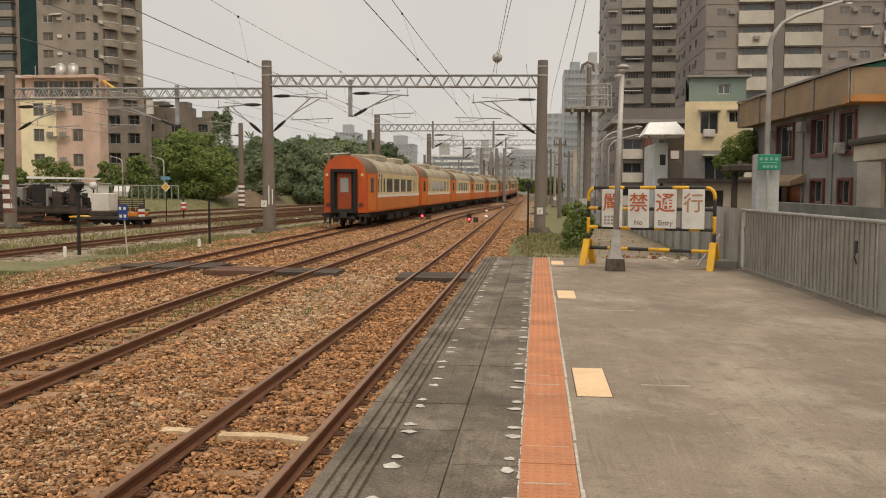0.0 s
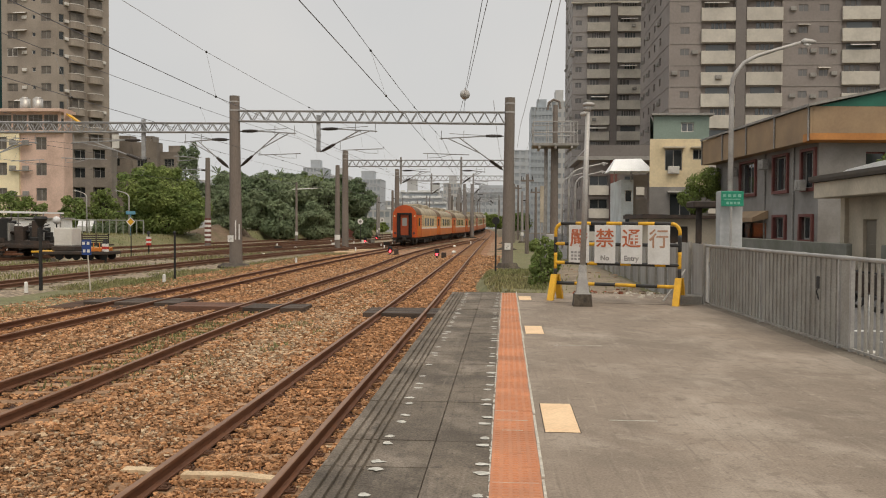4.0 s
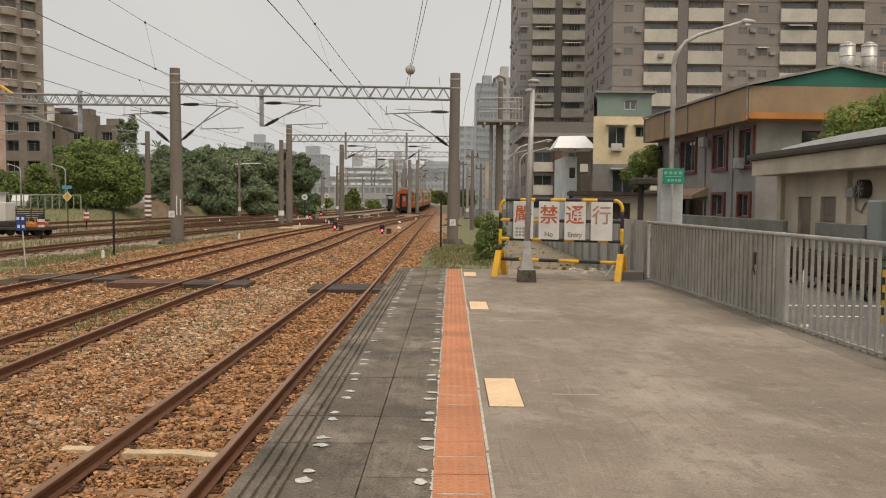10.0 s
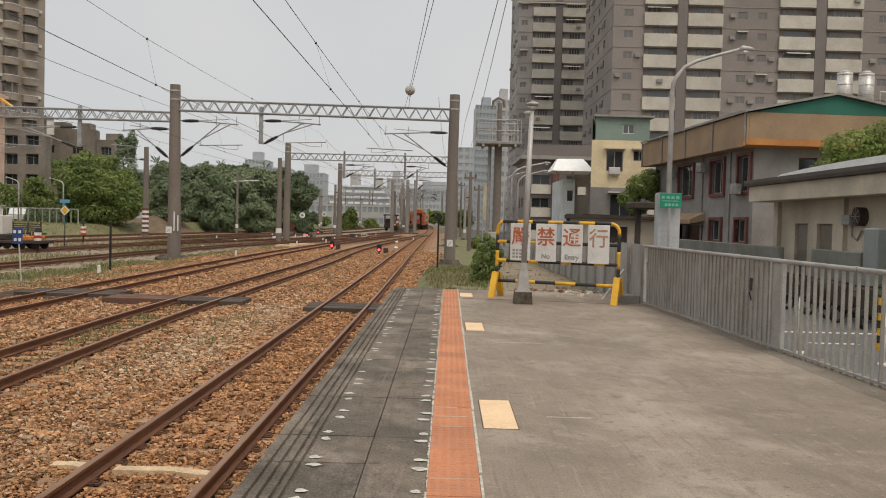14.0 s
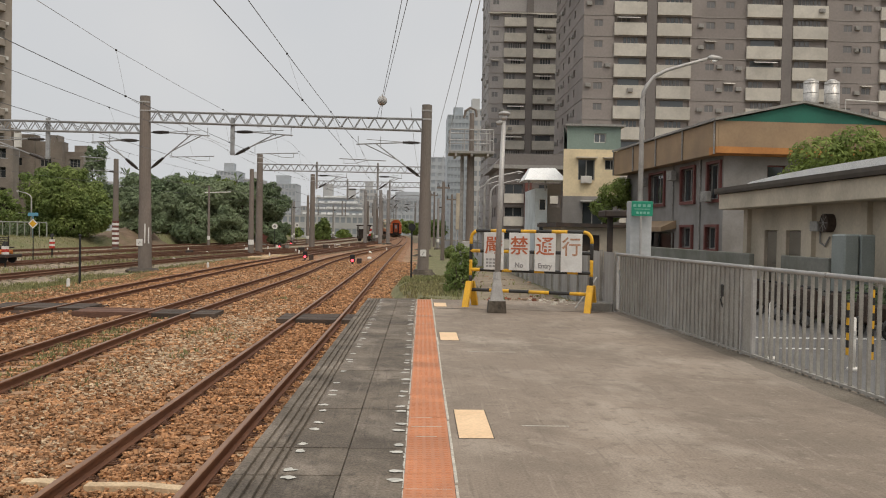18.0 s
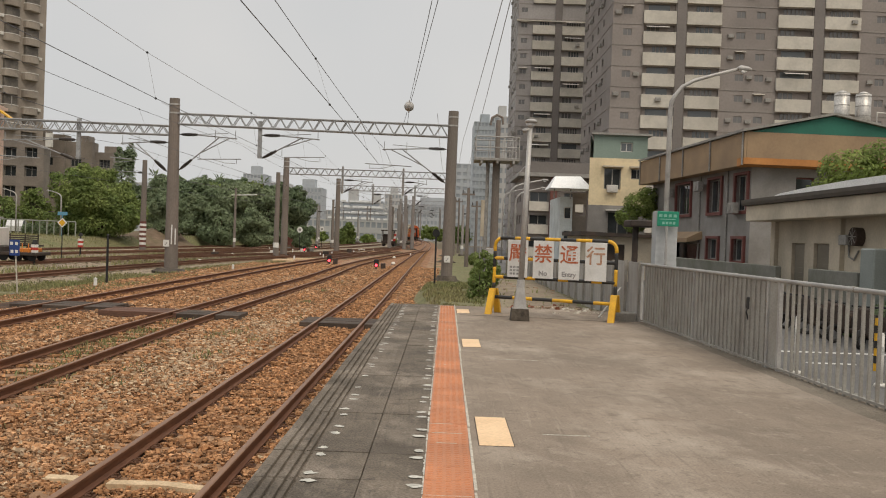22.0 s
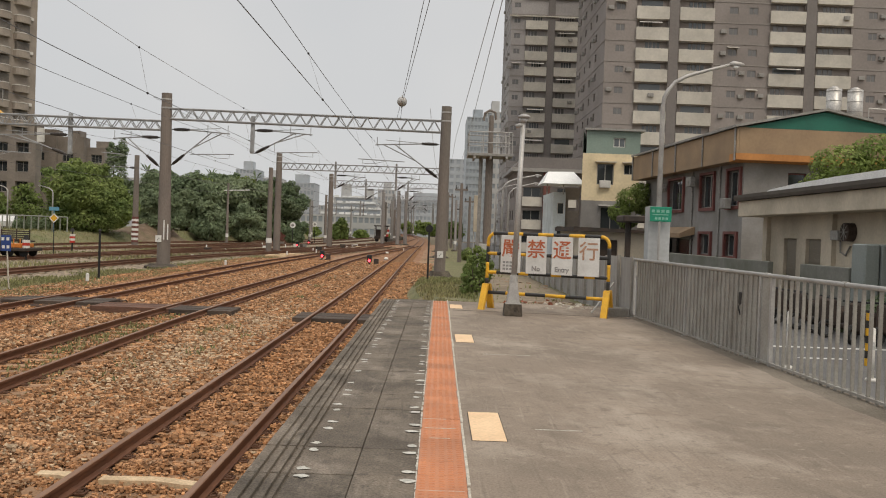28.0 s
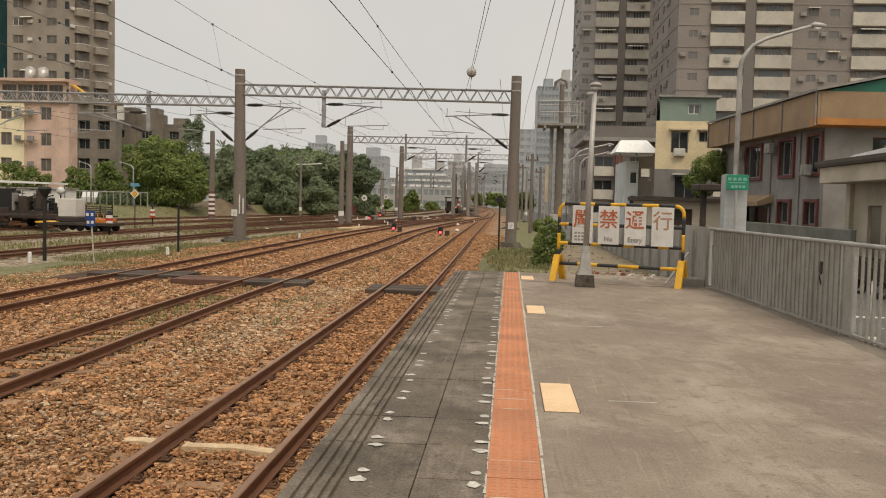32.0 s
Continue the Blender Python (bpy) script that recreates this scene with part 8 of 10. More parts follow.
def garden_wall():
    bm = NB()
    box(bm, 11.75, 11.95, 31.4, 46, -0.86, 0.86, 0.02)
    box(bm, 11.75, 11.95, 25.2, 28.6, -0.86, 0.88, 0.02)
    solo("garden_wall", bm, "mossy_wall", "low grey wall in front of the houses", "wall", kind="structure")
    s = thing("motor_scooter", (12.0, 20.5, -0.72), "dark parked motor scooter beside the street", "scooter", "parked scooters")
    for y in (-0.62, 0.62):
        bm = NB()
        tube(bm, [(0, y + 0.2 * math.cos(a), 0.24 + 0.2 * math.sin(a)) for a in (i * math.pi / 6 for i in range(13))], 0.05, 6)
        part("wheel", bm, "dark", s)
    bm = NB()
    box(bm, -0.14, 0.14, -0.75, 0.1, 0.3, 0.72, 0.08)
    box(bm, -0.12, 0.12, 0.0, 0.4, 0.25, 0.38, 0.03)
    box(bm, -0.16, 0.16, 0.4, 0.55, 0.3, 1.0, 0.05)
    part("body", bm, "scrap", s)
    bm = NB()
    cyl(bm, (-0.32, 0.45, 1.02), (0.32, 0.45, 1.02), 0.025, n=8)
    part("handlebar", bm, "dark", s)
    for x, y, a in ((10.5, 21.6, 40), (11.05, 21.2, 30), (11.4, 20.2, 15), (10.6, 22.7, 12), (10.75, 23.5, 4), (10.65, 24.4, -8), (10.8, 25.3, 6), (10.7, 26.2, 10), (10.85, 27.0, -4)):
        copy_thing(s, pose(x, y, -0.86, 0, 0, 90 + a))


garden_wall()
bush(12.05, 23.4, -0.72, 0.8, 0.95, 1700, "dark green bush beside the parked scooters", "leaf_hazed", 61, 0.07)
bush(11.35, 24.3, -0.86, 0.45, 0.7, 800, "small dark green bush at the street edge", "leaf_hazed", 62, 0.06)


# ---- yellow and sage green house, white hut, trees ----
def yellow_house():
    X0, X1, Y0, Y1 = 10.6, 14.85, 66, 76
    h = thing("yellow_house", (0, 0, -0.9), "narrow three-storey house, grey below, yellow and sage green above", "house")
    d = 0.18
    part("ground_wall", wall(NB(), (X0, Y0), (X1, Y0), 0, 5.15, [(1.45, 3.0, 3.0, 4.7)], d), "grey_wall", h)
    part("yellow_wall", wall(NB(), (X0, Y0), (X1, Y0), 5.15, 8.65, [(1.1, 2.35, 1.2, 2.75), (3.1, 4.0, 2.0, 2.75)], d), "yellow_wall", h)
    part("green_wall", wall(NB(), (X0 + 0.25, Y0), (X1, Y0), 8.65, 10.35, [(2.0, 2.9, 0.5, 1.2)], d), "green_render", h)
    for z0, z1, m in ((0, 5.15, "grey_wall"), (5.15, 8.65, "yellow_wall"), (8.65, 10.35, "green_render")):
        part("side_wall", wall(NB(), (X0 + 2.2, Y1), (X0, Y0 + 0.001), z0, z1, [], d), m, h)
        part("side_wall", wall(NB(), (X1, Y0 + 0.001), (X1, Y1), z0, z1, [], d), m, h)
    for u, z, w, hh in ((1.45, 3.0, 1.55, 1.7), (1.1, 6.35, 1.25, 1.55), (3.1, 7.15, 0.9, 0.75)):
        put_window(h, window_mesh("window", w, hh, 0.07, 1, "trim_grey"), pane_mesh(w, hh), (X0, Y0), (X1, Y0), u, z, d)
    put_window(h, window_mesh("window", 0.9, 0.7, 0.07, 1, "white_trim"), pane_mesh(0.9, 0.7, "pane_mid"), (X0 + 0.25, Y0), (X1, Y0), 2.0, 9.15, d)
    bm = NB()
    prism(bm, [(X0 + 0.05, Y0 - 0.3), (X1 + 0.3, Y0 - 0.3), (X1 + 0.3, Y1), (X0 + 2.3, Y1)], "z", 10.35, 10.5)
    part("roof", bm, "trim_grey", h, "flat grey roof edge")
    for x0, x1, z in ((1.3, 3.1, 4.75), (0.95, 2.5, 7.98), (2.95, 4.15, 7.98)):
        bm = NB()
        box(bm, X0 + x0, X0 + x1, Y0 - 0.35, Y0, z, z + 0.1)
        part("window_hood", bm, "white_trim" if z < 5 else "cream_wall", h)
    ac_unit(h, X0 + 1.7, Y0, 6.1)


yellow_house()


def white_hut():
    X0, X1, Y0, Y1 = 9.3, 12.2, 76.5, 84
    h = thing("white_house", (0, 0, -0.9), "narrow pale house with a white sheet canopy on its roof", "house")
    XA = X0 + 0.6
    part("front_wall", wall(NB(), (XA, Y0), (X0 + 1.65, Y0), 0, 6.2, [(0.35, 0.95, 2.3, 3.3), (0.35, 0.95, 4.3, 5.3)], 0.18), "hut_pale", h)
    part("brown_wall", wall(NB(), (X0 + 1.65, Y0 + 0.4), (X1, Y0 + 0.4), 0, 6.6, [(0.3, 1.2, 4.6, 5.6)], 0.18), "brown_wall", h)
    part("side_wall", wall(NB(), (XA, Y1), (XA, Y0), 0, 6.2, [], 0.18), "hut_pale", h)
    for z in (2.3, 4.3):
        put_window(h, window_mesh("window", 0.6, 1.0, 0.06, 0), pane_mesh(0.6, 1.0), (XA, Y0), (X0 + 1.65, Y0), 0.35, z, 0.18)
    bm = NB()
    lo = [bm.verts.new(p) for p in ((X0 - 0.5, Y0 - 1.4, 6.85), (X1 + 0.2, Y0 - 1.4, 6.85), (X1 + 0.2, Y0 + 3, 6.85), (X0 - 0.5, Y0 + 3, 6.85))]
    hi = [bm.verts.new(p) for p in ((X0 + 0.2, Y0 + 0.9, 8.0), (X1 - 0.5, Y0 + 0.9, 8.05), (X1 - 0.5, Y0 + 2, 8.05), (X0 + 0.2, Y0 + 2, 8.0))]
    bm.faces.new(lo[::-1])
    bm.faces.new(hi)
    for q in range(4):
        bm.faces.new((lo[q], lo[(q + 1) % 4], hi[(q + 1) % 4], hi[q]))
    part("canopy", bm, "white_sheet", h, "white sheet canopy")
    bm = NB()
    for x in (X0, X0 + 1.4, X1):
        box(bm, x - 0.05, x + 0.05, Y0 - 0.3, Y0 - 0.2, 6.0, 6.86)
    part("canopy_posts", bm, "trim_grey", h)


white_hut()
tree(12.6, 60.5, -0.9, 6.4, [(0.6, 0, 5.1, 1.1, 1.0, 0.85), (-0.25, 0, 4.2, 0.8, 0.8, 0.65), (1.2, 0.1, 5.7, 0.75, 0.7, 0.6), (0.3, -0.1, 3.5, 0.7, 0.6, 0.4), (1.3, 0, 4.6, 0.6, 0.6, 0.6)], 3600, 0.105, "light green tree in front of the yellow house", "leaf_light", 0.12, 44, 0.5)
tree(17.0, 37.6, -0.5, 7.0, [(0, 0, 5.4, 1.3, 1.1, 0.9), (1.6, 0, 5.9, 1.2, 1.0, 0.9), (3.0, 0.2, 5.4, 1.3, 1.0, 0.9), (-0.6, 0, 4.5, 1.1, 1.0, 0.7), (4.3, 0, 5.6, 1.2, 1.0, 0.9)], 6500, 0.1, "leafy green tree behind the low building", "leaf_light", 0.15, 42, 0.5)


def dark_shed():
    h = thing("low_shed", (0, 0, -0.9), "dark low shed with a grey tin roof", "shed")
    part("front_wall", wall(NB(), (8.6, 54), (13.5, 54), 0, 2.75, [(0.6, 2.4, 0, 2.3)], 0.2), "cream_wall", h)
    part("side_wall", wall(NB(), (8.6, 62), (8.6, 54), 0, 2.75, [], 0.2), "cream_wall", h)
    bm = NB()
    prism(bm, [(8.2, 2.76), (13.5, 2.76), (13.5, 2.9), (8.2, 3.02)], "y", 53.4, 62)
    part("roof", bm, "scrap", h, "dark tin roof")
    bm = NB()
    box(bm, 9.2, 11.0, 54.2, 54.3, 0, 2.28)
    part("door", bm, "scrap", h)
    k = thing("shelter", (6.45, 30, -0.86), "dark green shelter roof on a single thick post", "shelter")
    part("post", cyl(NB(), (0, 0, 0), (0, 0, 2.9), 0.1, n=12), "scrap", k)
    bm = NB()
    box(bm, -0.3, 0.65, -0.6, 0.6, 2.9, 3.13, 0.04)
    part("roof", bm, "scrap", k)


dark_shed()

# ---- yellow and pink block of flats ----
def pink_block():
    Y, d = 112, 0.2
    h = thing("apartment_block", (0, 0, -1.0), "five-storey block of flats in pale yellow and dusty pink", "building")
    X0, XM, X1 = -68.0, -63.1, -57.2
    rows = (5.2, 8.5, 11.85)
    z_top = 14.0
    part("yellow_front", wall(NB(), (X0, Y), (XM, Y), 0, z_top, [(1.75, 3.25, z, z + 1.65) for z in rows], d), "yellow_lit_front", h)
    part("pink_front", wall(NB(), (XM, Y + 0.3), (X1, Y + 0.3), 0, z_top, [(2.1, 3.55, z, z + 1.65) for z in rows], d), "pink_wall", h)
    part("return_wall", wall(NB(), (XM, Y), (XM, Y + 0.3), 0, z_top, [], 0.01), "yellow_lit_front", h)
    part("side_wall", wall(NB(), (X1, Y + 0.3), (X1, Y + 2.6), 0, 17.2, [], d), "pink_wall", h)
    f1 = window_mesh("window", 1.5, 1.65, 0.08, 1, "trim_grey")
    p1 = pane_mesh(1.5, 1.65, "pane_dull")
    f2 = window_mesh("window", 1.45, 1.65, 0.08, 1, "trim_grey")
    p2 = pane_mesh(1.45, 1.65, "pane_dull")
    for z in rows:
        put_window(h, f1, p1, (X0, Y), (XM, Y), 1.75, z, d)
        put_window(h, f2, p2, (XM, Y + 0.3), (X1, Y + 0.3), 2.1, z, d)
        for x in (-63.9, -62.3):
            ac_unit(h, x, Y if x < XM else Y + 0.3, z + 0.7).data = DULL_AC
        bm = NB()
        box(bm, -64.2, -61.3, Y - 0.5, Y, z + 0.55, z + 0.65)
        part("unit_shelf", bm, "trim_grey", h)
    # roof storey set behind a glazed terrace
    part("terrace_front", wall(NB(), (X0 + 0.4, Y + 0.6), (X1 - 0.5, Y + 0.6), z_top, 16.75, [(1.2 + i * 2.1, 3.15 + i * 2.1, 0.4, 2.45) for i in range(4)], d), "pink_wall", h)
    f3, p3 = window_mesh("window", 1.95, 2.05, 0.08, 2, "trim_grey"), pane_mesh(1.95, 2.05, "pane_dull")
    for i in range(4):
        put_window(h, f3, p3, (X0 + 0.4, Y + 0.6), (X1 - 0.5, Y + 0.6), 1.2 + i * 2.1, z_top + 0.4, d)
    bm = NB()
    box(bm, X0 + 0.2, X1 - 0.2, Y - 0.3, Y + 4, 16.75, 17.15, 0.03)
    part("roof_canopy", bm, "pink_wall", h, "pink roof canopy edge")
    bm = NB()
    prism(bm, [(-57.0, 16.6), (-55.4, 15.55), (-55.4, 15.35), (-57.0, 16.4)], "y", Y + 0.6, Y + 1.6)
    part("awning", bm, "yellow", h, "small yellow awning by the stair tower")
    bm = NB()
    box(bm, X0, X1, Y - 0.1, Y + 1.0, z_top, z_top + 0.18)
    part("cornice", bm, "white_trim", h)
    for x in (-65.0, -63.2):
        t = NB()
        cyl(t, (x, Y + 5, 17.2), (x, Y + 5, 19.1), 0.66, n=18)
        cyl(t, (x, Y + 5, 19.1), (x, Y + 5, 19.35), 0.66, 0.3, 18)
        part("water_tank", t, "steel_tank", h, "stainless steel water tank", True)
    bm = NB()
    for x in (-67.5, -58, -56.5):
        cyl(bm, (x, Y + 3, 17.2), (x, Y + 3, 18.8), 0.06, n=6)
    part("roof_pipe", bm, "trim_grey", h)


pink_block()


def old_block():
    """Brown flats to the side of the yellow block, with balconies."""
    Y, d = 113.5, 0.2
    h = thing("brown_flats", (0, 0, -1.0), "weathered brownish pink flats with shaded balconies", "building")
    X0, X1 = -84.0, -68.6
    holes = [(u, u + 2.6, z, z + 1.9) for u in (1.0, 6.0, 11.6) for z in (4.4, 7.7, 11.0, 14.2)]
    part("front_wall", wall(NB(), (X0, Y), (X1, Y), 0, 17.0, holes, 1.0), "pink_wall", h)
    part("side_wall", wall(NB(), (X1, Y), (X1, Y + 8), 0, 17.0, [], d), "pink_wall", h)
    f, p = window_mesh("window", 2.6, 1.9, 0.08, 2, "trim_grey"), pane_mesh(2.6, 1.9)
    for a, b, z, _ in holes:
        put_window(h, f, p, (X0, Y), (X1, Y), a, z, 1.0)
        bm = NB()
        box(bm, X0 + a - 0.1, X0 + b + 0.1, Y - 0.35, Y - 0.02, z - 0.15, z + 0.05)
        part("ledge", bm, "white_trim", h)
    bm = NB()
    box(bm, X0, X1 + 1.6, Y - 0.5, Y + 8, 17.0, 17.35)
    part("roof_slab", bm, "white_trim", h, "white roof slab edge")


old_block()


def left_tower():
    """Taupe tower: a flat flank and an angled front of curved balconies."""
    h = thing("apartment_tower", (0, 0, -1.0), "tall taupe tiled apartment tower with stacked curved balconies", "building", "apartment towers")
    A, B, C = (-87.5, 150), (-77.6, 150), (-72.8, 160)
    N, F, Z0 = 20, 3.03, 3.0
    H = Z0 + N * F
    d = 0.18
    wins = []
    for k in range(N):
        z = Z0 + k * F + 0.9
        wins += [(1.0, 2.9, z, z + 1.4), (7.1, 8.9, z, z + 1.4), (5.5, 6.1, z + 0.4, z + 1.1)]
    part("south_wall", wall(NB(), A, B, 0, H, wins, d), "brown_wall", h)
    f, p = window_mesh("window", 1.9, 1.4, 0.07, 1, "brown_wall"), pane_mesh(1.9, 1.4, "pane_dull")
    f5 = window_mesh("window", 1.9, 1.4, 0.1, 1, "white_trim")
    f2, p2 = window_mesh("window", 1.8, 1.4, 0.07, 1, "trim_grey"), pane_mesh(1.8, 1.4, "pane_dull")
    f3, p3 = window_mesh("window", 0.6, 0.7, 0.06, 0, "white_trim"), pane_mesh(0.6, 0.7)
    rng = random.Random(8)
    for k in range(4, N):
        z = Z0 + k * F + 0.9
        put_window(h, f5 if k % 4 == 1 else f, p, A, B, 1.0, z, d)
        put_window(h, f2, p2, A, B, 7.1, z, d)
        put_window(h, f3, p3, A, B, 5.5, z + 0.4, d)
        if rng.random() < 0.55:
            bm = NB()
            prism(bm, [(149.1, z + 1.25), (150, z + 1.55), (150, z + 1.62), (149.1, z + 1.32)], "x", A[0] + 2.6, A[0] + 4.6)
            part("window_hood", bm, "white_trim", h)
        if rng.random() < 0.6:
            ac_unit(h, A[0] + 4.2, 150, z + 0.4)
    d2 = (Vector(C) - Vector(B)).length
    part("east_wall", wall(NB(), B, C, 0, H, [(0.5, 1.5, Z0 + k * F + 0.9, Z0 + k * F + 2.3) for k in range(N)], d), "brown_wall", h)
    part("north_wall", wall(NB(), C, (-80.5, 176), 0, H, [], d), "brown_wall", h)
    part("west_wall", wall(NB(), (A[0], 175), A, 0, H, [], d), "brown_wall", h)
    f4, p4 = window_mesh("window", 1.0, 1.4, 0.07, 0, "trim_grey"), pane_mesh(1.0, 1.4)
    u = (Vector(C) - Vector(B)).normalized()
    n = Vector((u.y, -u.x))
    # one curved balcony, shared by all floors and both stacks
    bm = NB()
    outline = []
    for i in range(9):
        a = math.pi * i / 8
        outline.append((1.55 - 1.55 * math.cos(a), -1.25 * math.sin(a) ** 0.7))
    prism(bm, outline + [(3.1, 0.05), (0, 0.05)], "z", 0, 1.15)
    balc = mesh_of("balcony", bm, "brown_wall")
    bm = NB()
    prism(bm, [(x * 1.02 - 0.03, y * 1.05) for x, y in outline] + [(3.15, 0.03), (-0.05, 0.03)], "z", 1.15, 1.27)
    cap = mesh_of("balcony_cap", bm, "white_trim")
    bm = NB()
    box(bm, 0.25, 2.85, -0.55, 0.03, 1.27, 2.75)
    dark = mesh_of("balcony_glazing", bm, "pane_dull")
    ang = math.degrees(math.atan2(u.y, u.x))
    for k in range(4, N):
        z = Z0 + k * F
        put_window(h, f4, p4, B, C, 0.5, z + 0.9, d)
        for s in (2.3, 6.3):
            o = Vector(B) + u * s
            b = piece("balcony", balc, h, o.x, o.y, z + 0.1, 0, 0, ang)
            piece("balcony_cap", cap, b)
            if rng.random() < 0.65:
                piece("balcony_glazing", dark, b)
        if rng.random() < 0.5:
            o = Vector(B) + u * 1.9
            ac_unit(h, o.x, o.y, z + 0.9, ang)
        if rng.random() < 0.4:
            o = Vector(B) + u * 9.8
            ac_unit(h, o.x, o.y, z + 1.0, ang)


left_tower()


def netted_tower():
    h = thing("netted_tower", (0, 0, -1.0), "apartment tower wrapped in dark green scaffold netting", "building", "apartment towers")
    H = 62
    bm = NB()
    box(bm, -108, -90.9, 156, 175, 0, H)
    part("wall", bm, "brown_wall", h)
    bm = NB()
    box(bm, -94.2, -90.7, 155.7, 155.95, 2, H)
    part("scaffold_net", bm, "net", h, "dark green scaffold net")
    bm = NB()
    box(bm, 0, 5.2, -1.3, 0, 0, 1.2, 0.05)
    me = mesh_of("balcony", bm, "brown_wall")
    bm = NB()
    box(bm, 0.2, 5.0, -1.2, 0, 1.25, 2.5)
    gl = mesh_of("balcony_glazing", bm, "pane_mid")
    bm = NB()
    box(bm, -0.1, 5.3, -1.45, 0, 2.6, 2.72)
    cp = mesh_of("balcony_hood", bm, "trim_grey")
    for k in range(5, 20):
        b = piece("balcony", me, h, -100.2, 155.98, k * 3.03)
        piece("balcony_glazing", gl, b)
        piece("balcony_hood", cp, b)


netted_tower()


def brown_lowrise():
    h = thing("brown_lowrise", (0, 0, -1.0), "brown tiled low-rise flats with arched ground windows", "building")
    A, B = (-70.4, 140), (-63.4, 140)
    holes = [(u, u + 2.0, z, z + 1.7) for u in (0.6, 3.9) for z in (3.2, 6.4, 9.6, 12.5)]
    part("front_wall", wall(NB(), A, B, 0, 15.3, holes, 0.6), "lowrise_wall", h)
    part("side_wall", wall(NB(), B, (-63.6, 142.5), 0, 15.3, [], 0.2), "lowrise_wall", h)
    f, p = window_mesh("window", 2.0, 1.7, 0.08, 1, "trim_grey"), pane_mesh(2.0, 1.7)
    for a, b, z, _ in holes:
        put_window(h, f, p, A, B, a, z, 0.6)
    bm = NB()
    box(bm, -63.35, -62.4, 140.1, 140.8, 14.4, 16.6, 0.03)
    part("white_box", bm, "white_trim", h, "small white rooftop box")
    g = thing("grey_lowrise", (0, 0, -1.0), "long dark brown five-storey building behind the trees", "building")
    # runs away from the viewer, stepping down
    for i, (x0, x1, z, u) in enumerate(((-82, -74.0, 19.6, 172), (-74.0, -69.0, 18.4, 173), (-69.0, -65.6, 16.6, 174.5))):
        hs = [(0.8 + 2.9 * k, 2.9 + 2.9 * k, zz, zz + 1.6) for k in range(int((x1 - x0) / 2.9)) for zz in (4.5, 7.6, 10.7, 13.6)]
        part("front_wall", wall(NB(), (x0, u), (x1, u), 0, z, hs, 0.4), "lowrise_wall", g)
        f, p = window_mesh("window", 2.1, 1.6, 0.08, 2, "trim_grey"), pane_mesh(2.1, 1.6)
        for a, b, zz, _ in hs:
            put_window(g, f, p, (x0, u), (x1, u), a, zz, 0.4)
        part("side_wall", wall(NB(), (x1, u), (x1, u + 3), 0, z, [], 0.2), "lowrise_wall", g)
        bm = NB()
        box(bm, x0, x1, u + 0.1, u + 3, z - 0.1, z)
        part("roof", bm, "trim_grey", g)
        bm = NB()
        box(bm, x0 + 1, x0 + 3.4, u + 2, u + 5, z, z + 1.4)
        part("roof_hut", bm, "lowrise_wall", g)


brown_lowrise()


# ---- trees ----
def lobed(h, w, seed, n=9):
    """Crown lobes in a broad dome with an uneven outline."""
    rng = random.Random(seed)
    out = [(0, 0, h * 0.55, w * 0.66, w * 0.62, h * 0.36), (0, 0, h * 0.25, w * 0.75, w * 0.7, h * 0.2)]
    for i in range(n):
        a = 2 * math.pi * i / n + rng.uniform(-0.3, 0.3)
        r = w * rng.uniform(0.45, 0.72)
        z = h * rng.uniform(0.2, 0.78)
        k = w * rng.uniform(0.26, 0.42)
        out.append((math.cos(a) * r, math.sin(a) * r * 0.8, z, k, k, k * rng.uniform(0.6, 0.85)))
    for i in range(3):
        out.append((rng.uniform(-0.4, 0.4) * w, rng.uniform(-0.3, 0.3) * w, h * rng.uniform(0.78, 0.9), w * 0.3, w * 0.3, h * 0.11))
    # tufts of twigs standing out of each lobe
    for x, y, z, a, b, c in out[2:]:
        for i in range(4):
            u, v = rng.uniform(0, 6.28), rng.uniform(-0.2, 1.3)
            k = a * rng.uniform(0.3, 0.48)
            out.append((x + a * math.cos(u) * math.cos(v), y + b * math.sin(u) * math.cos(v), z + c * math.sin(v), k, k, k * 0.7))
    return out


tree(-38.0, 97, -0.5, 8.3, lobed(8.3, 4.9, 51, 18), 34000, 0.17, "large round bright green shade tree beyond the yard", "leaf", 0.35, 51, 0.2)
tree(-33.4, 108, 0.0, 6.2, lobed(6.2, 2.6, 52), 8000, 0.2, "dense dark green tree beside the road", "leaf_hazed", 0.25, 52, 0.2)
tree(-43.2, 104, 0.1, 4.2, lobed(4.2, 2.0, 53), 4500, 0.17, "leafy green tree before the flats", "leaf", 0.2, 53, 0.2)
tree(-46.5, 128, -1.06, 14.5, lobed(14.5, 2.7, 54), 9000, 0.22, "tall narrow dark tree behind the shade tree", "leaf_hazed", 0.3, 54, 0.3)
for i, (x, y, h, w) in enumerate(((-57.5, 104, 5.4, 2.2), (-60.5, 105, 6.0, 2.4), (-63.5, 103, 4.8, 2.0), (-66.4, 104, 5.6, 1.8), (-52.8, 106, 5.8, 2.2), (-50.0, 108, 6.6, 2.4), (-70, 102, 5.0, 2.2))):
    tree(x, y, 0.0, h - 0.9, lobed(h - 0.9, w, 60 + i, 7), 3500, 0.17, "small green tree in front of the flats", "leaf", 0.14, 60 + i, 0.35)
rng = random.Random(77)
belt = []
for i in range(14):
    x = -46.5 + i * 1.62
    y = 128 + 10 * math.sin(i * 1.7) + i * 1.6
    belt.append((x * (y / 150) * 1.03, y, rng.uniform(9.6, 11.2) * y / 140 * (1 if i < 11 else 0.93), rng.uniform(4.0, 5.4)))
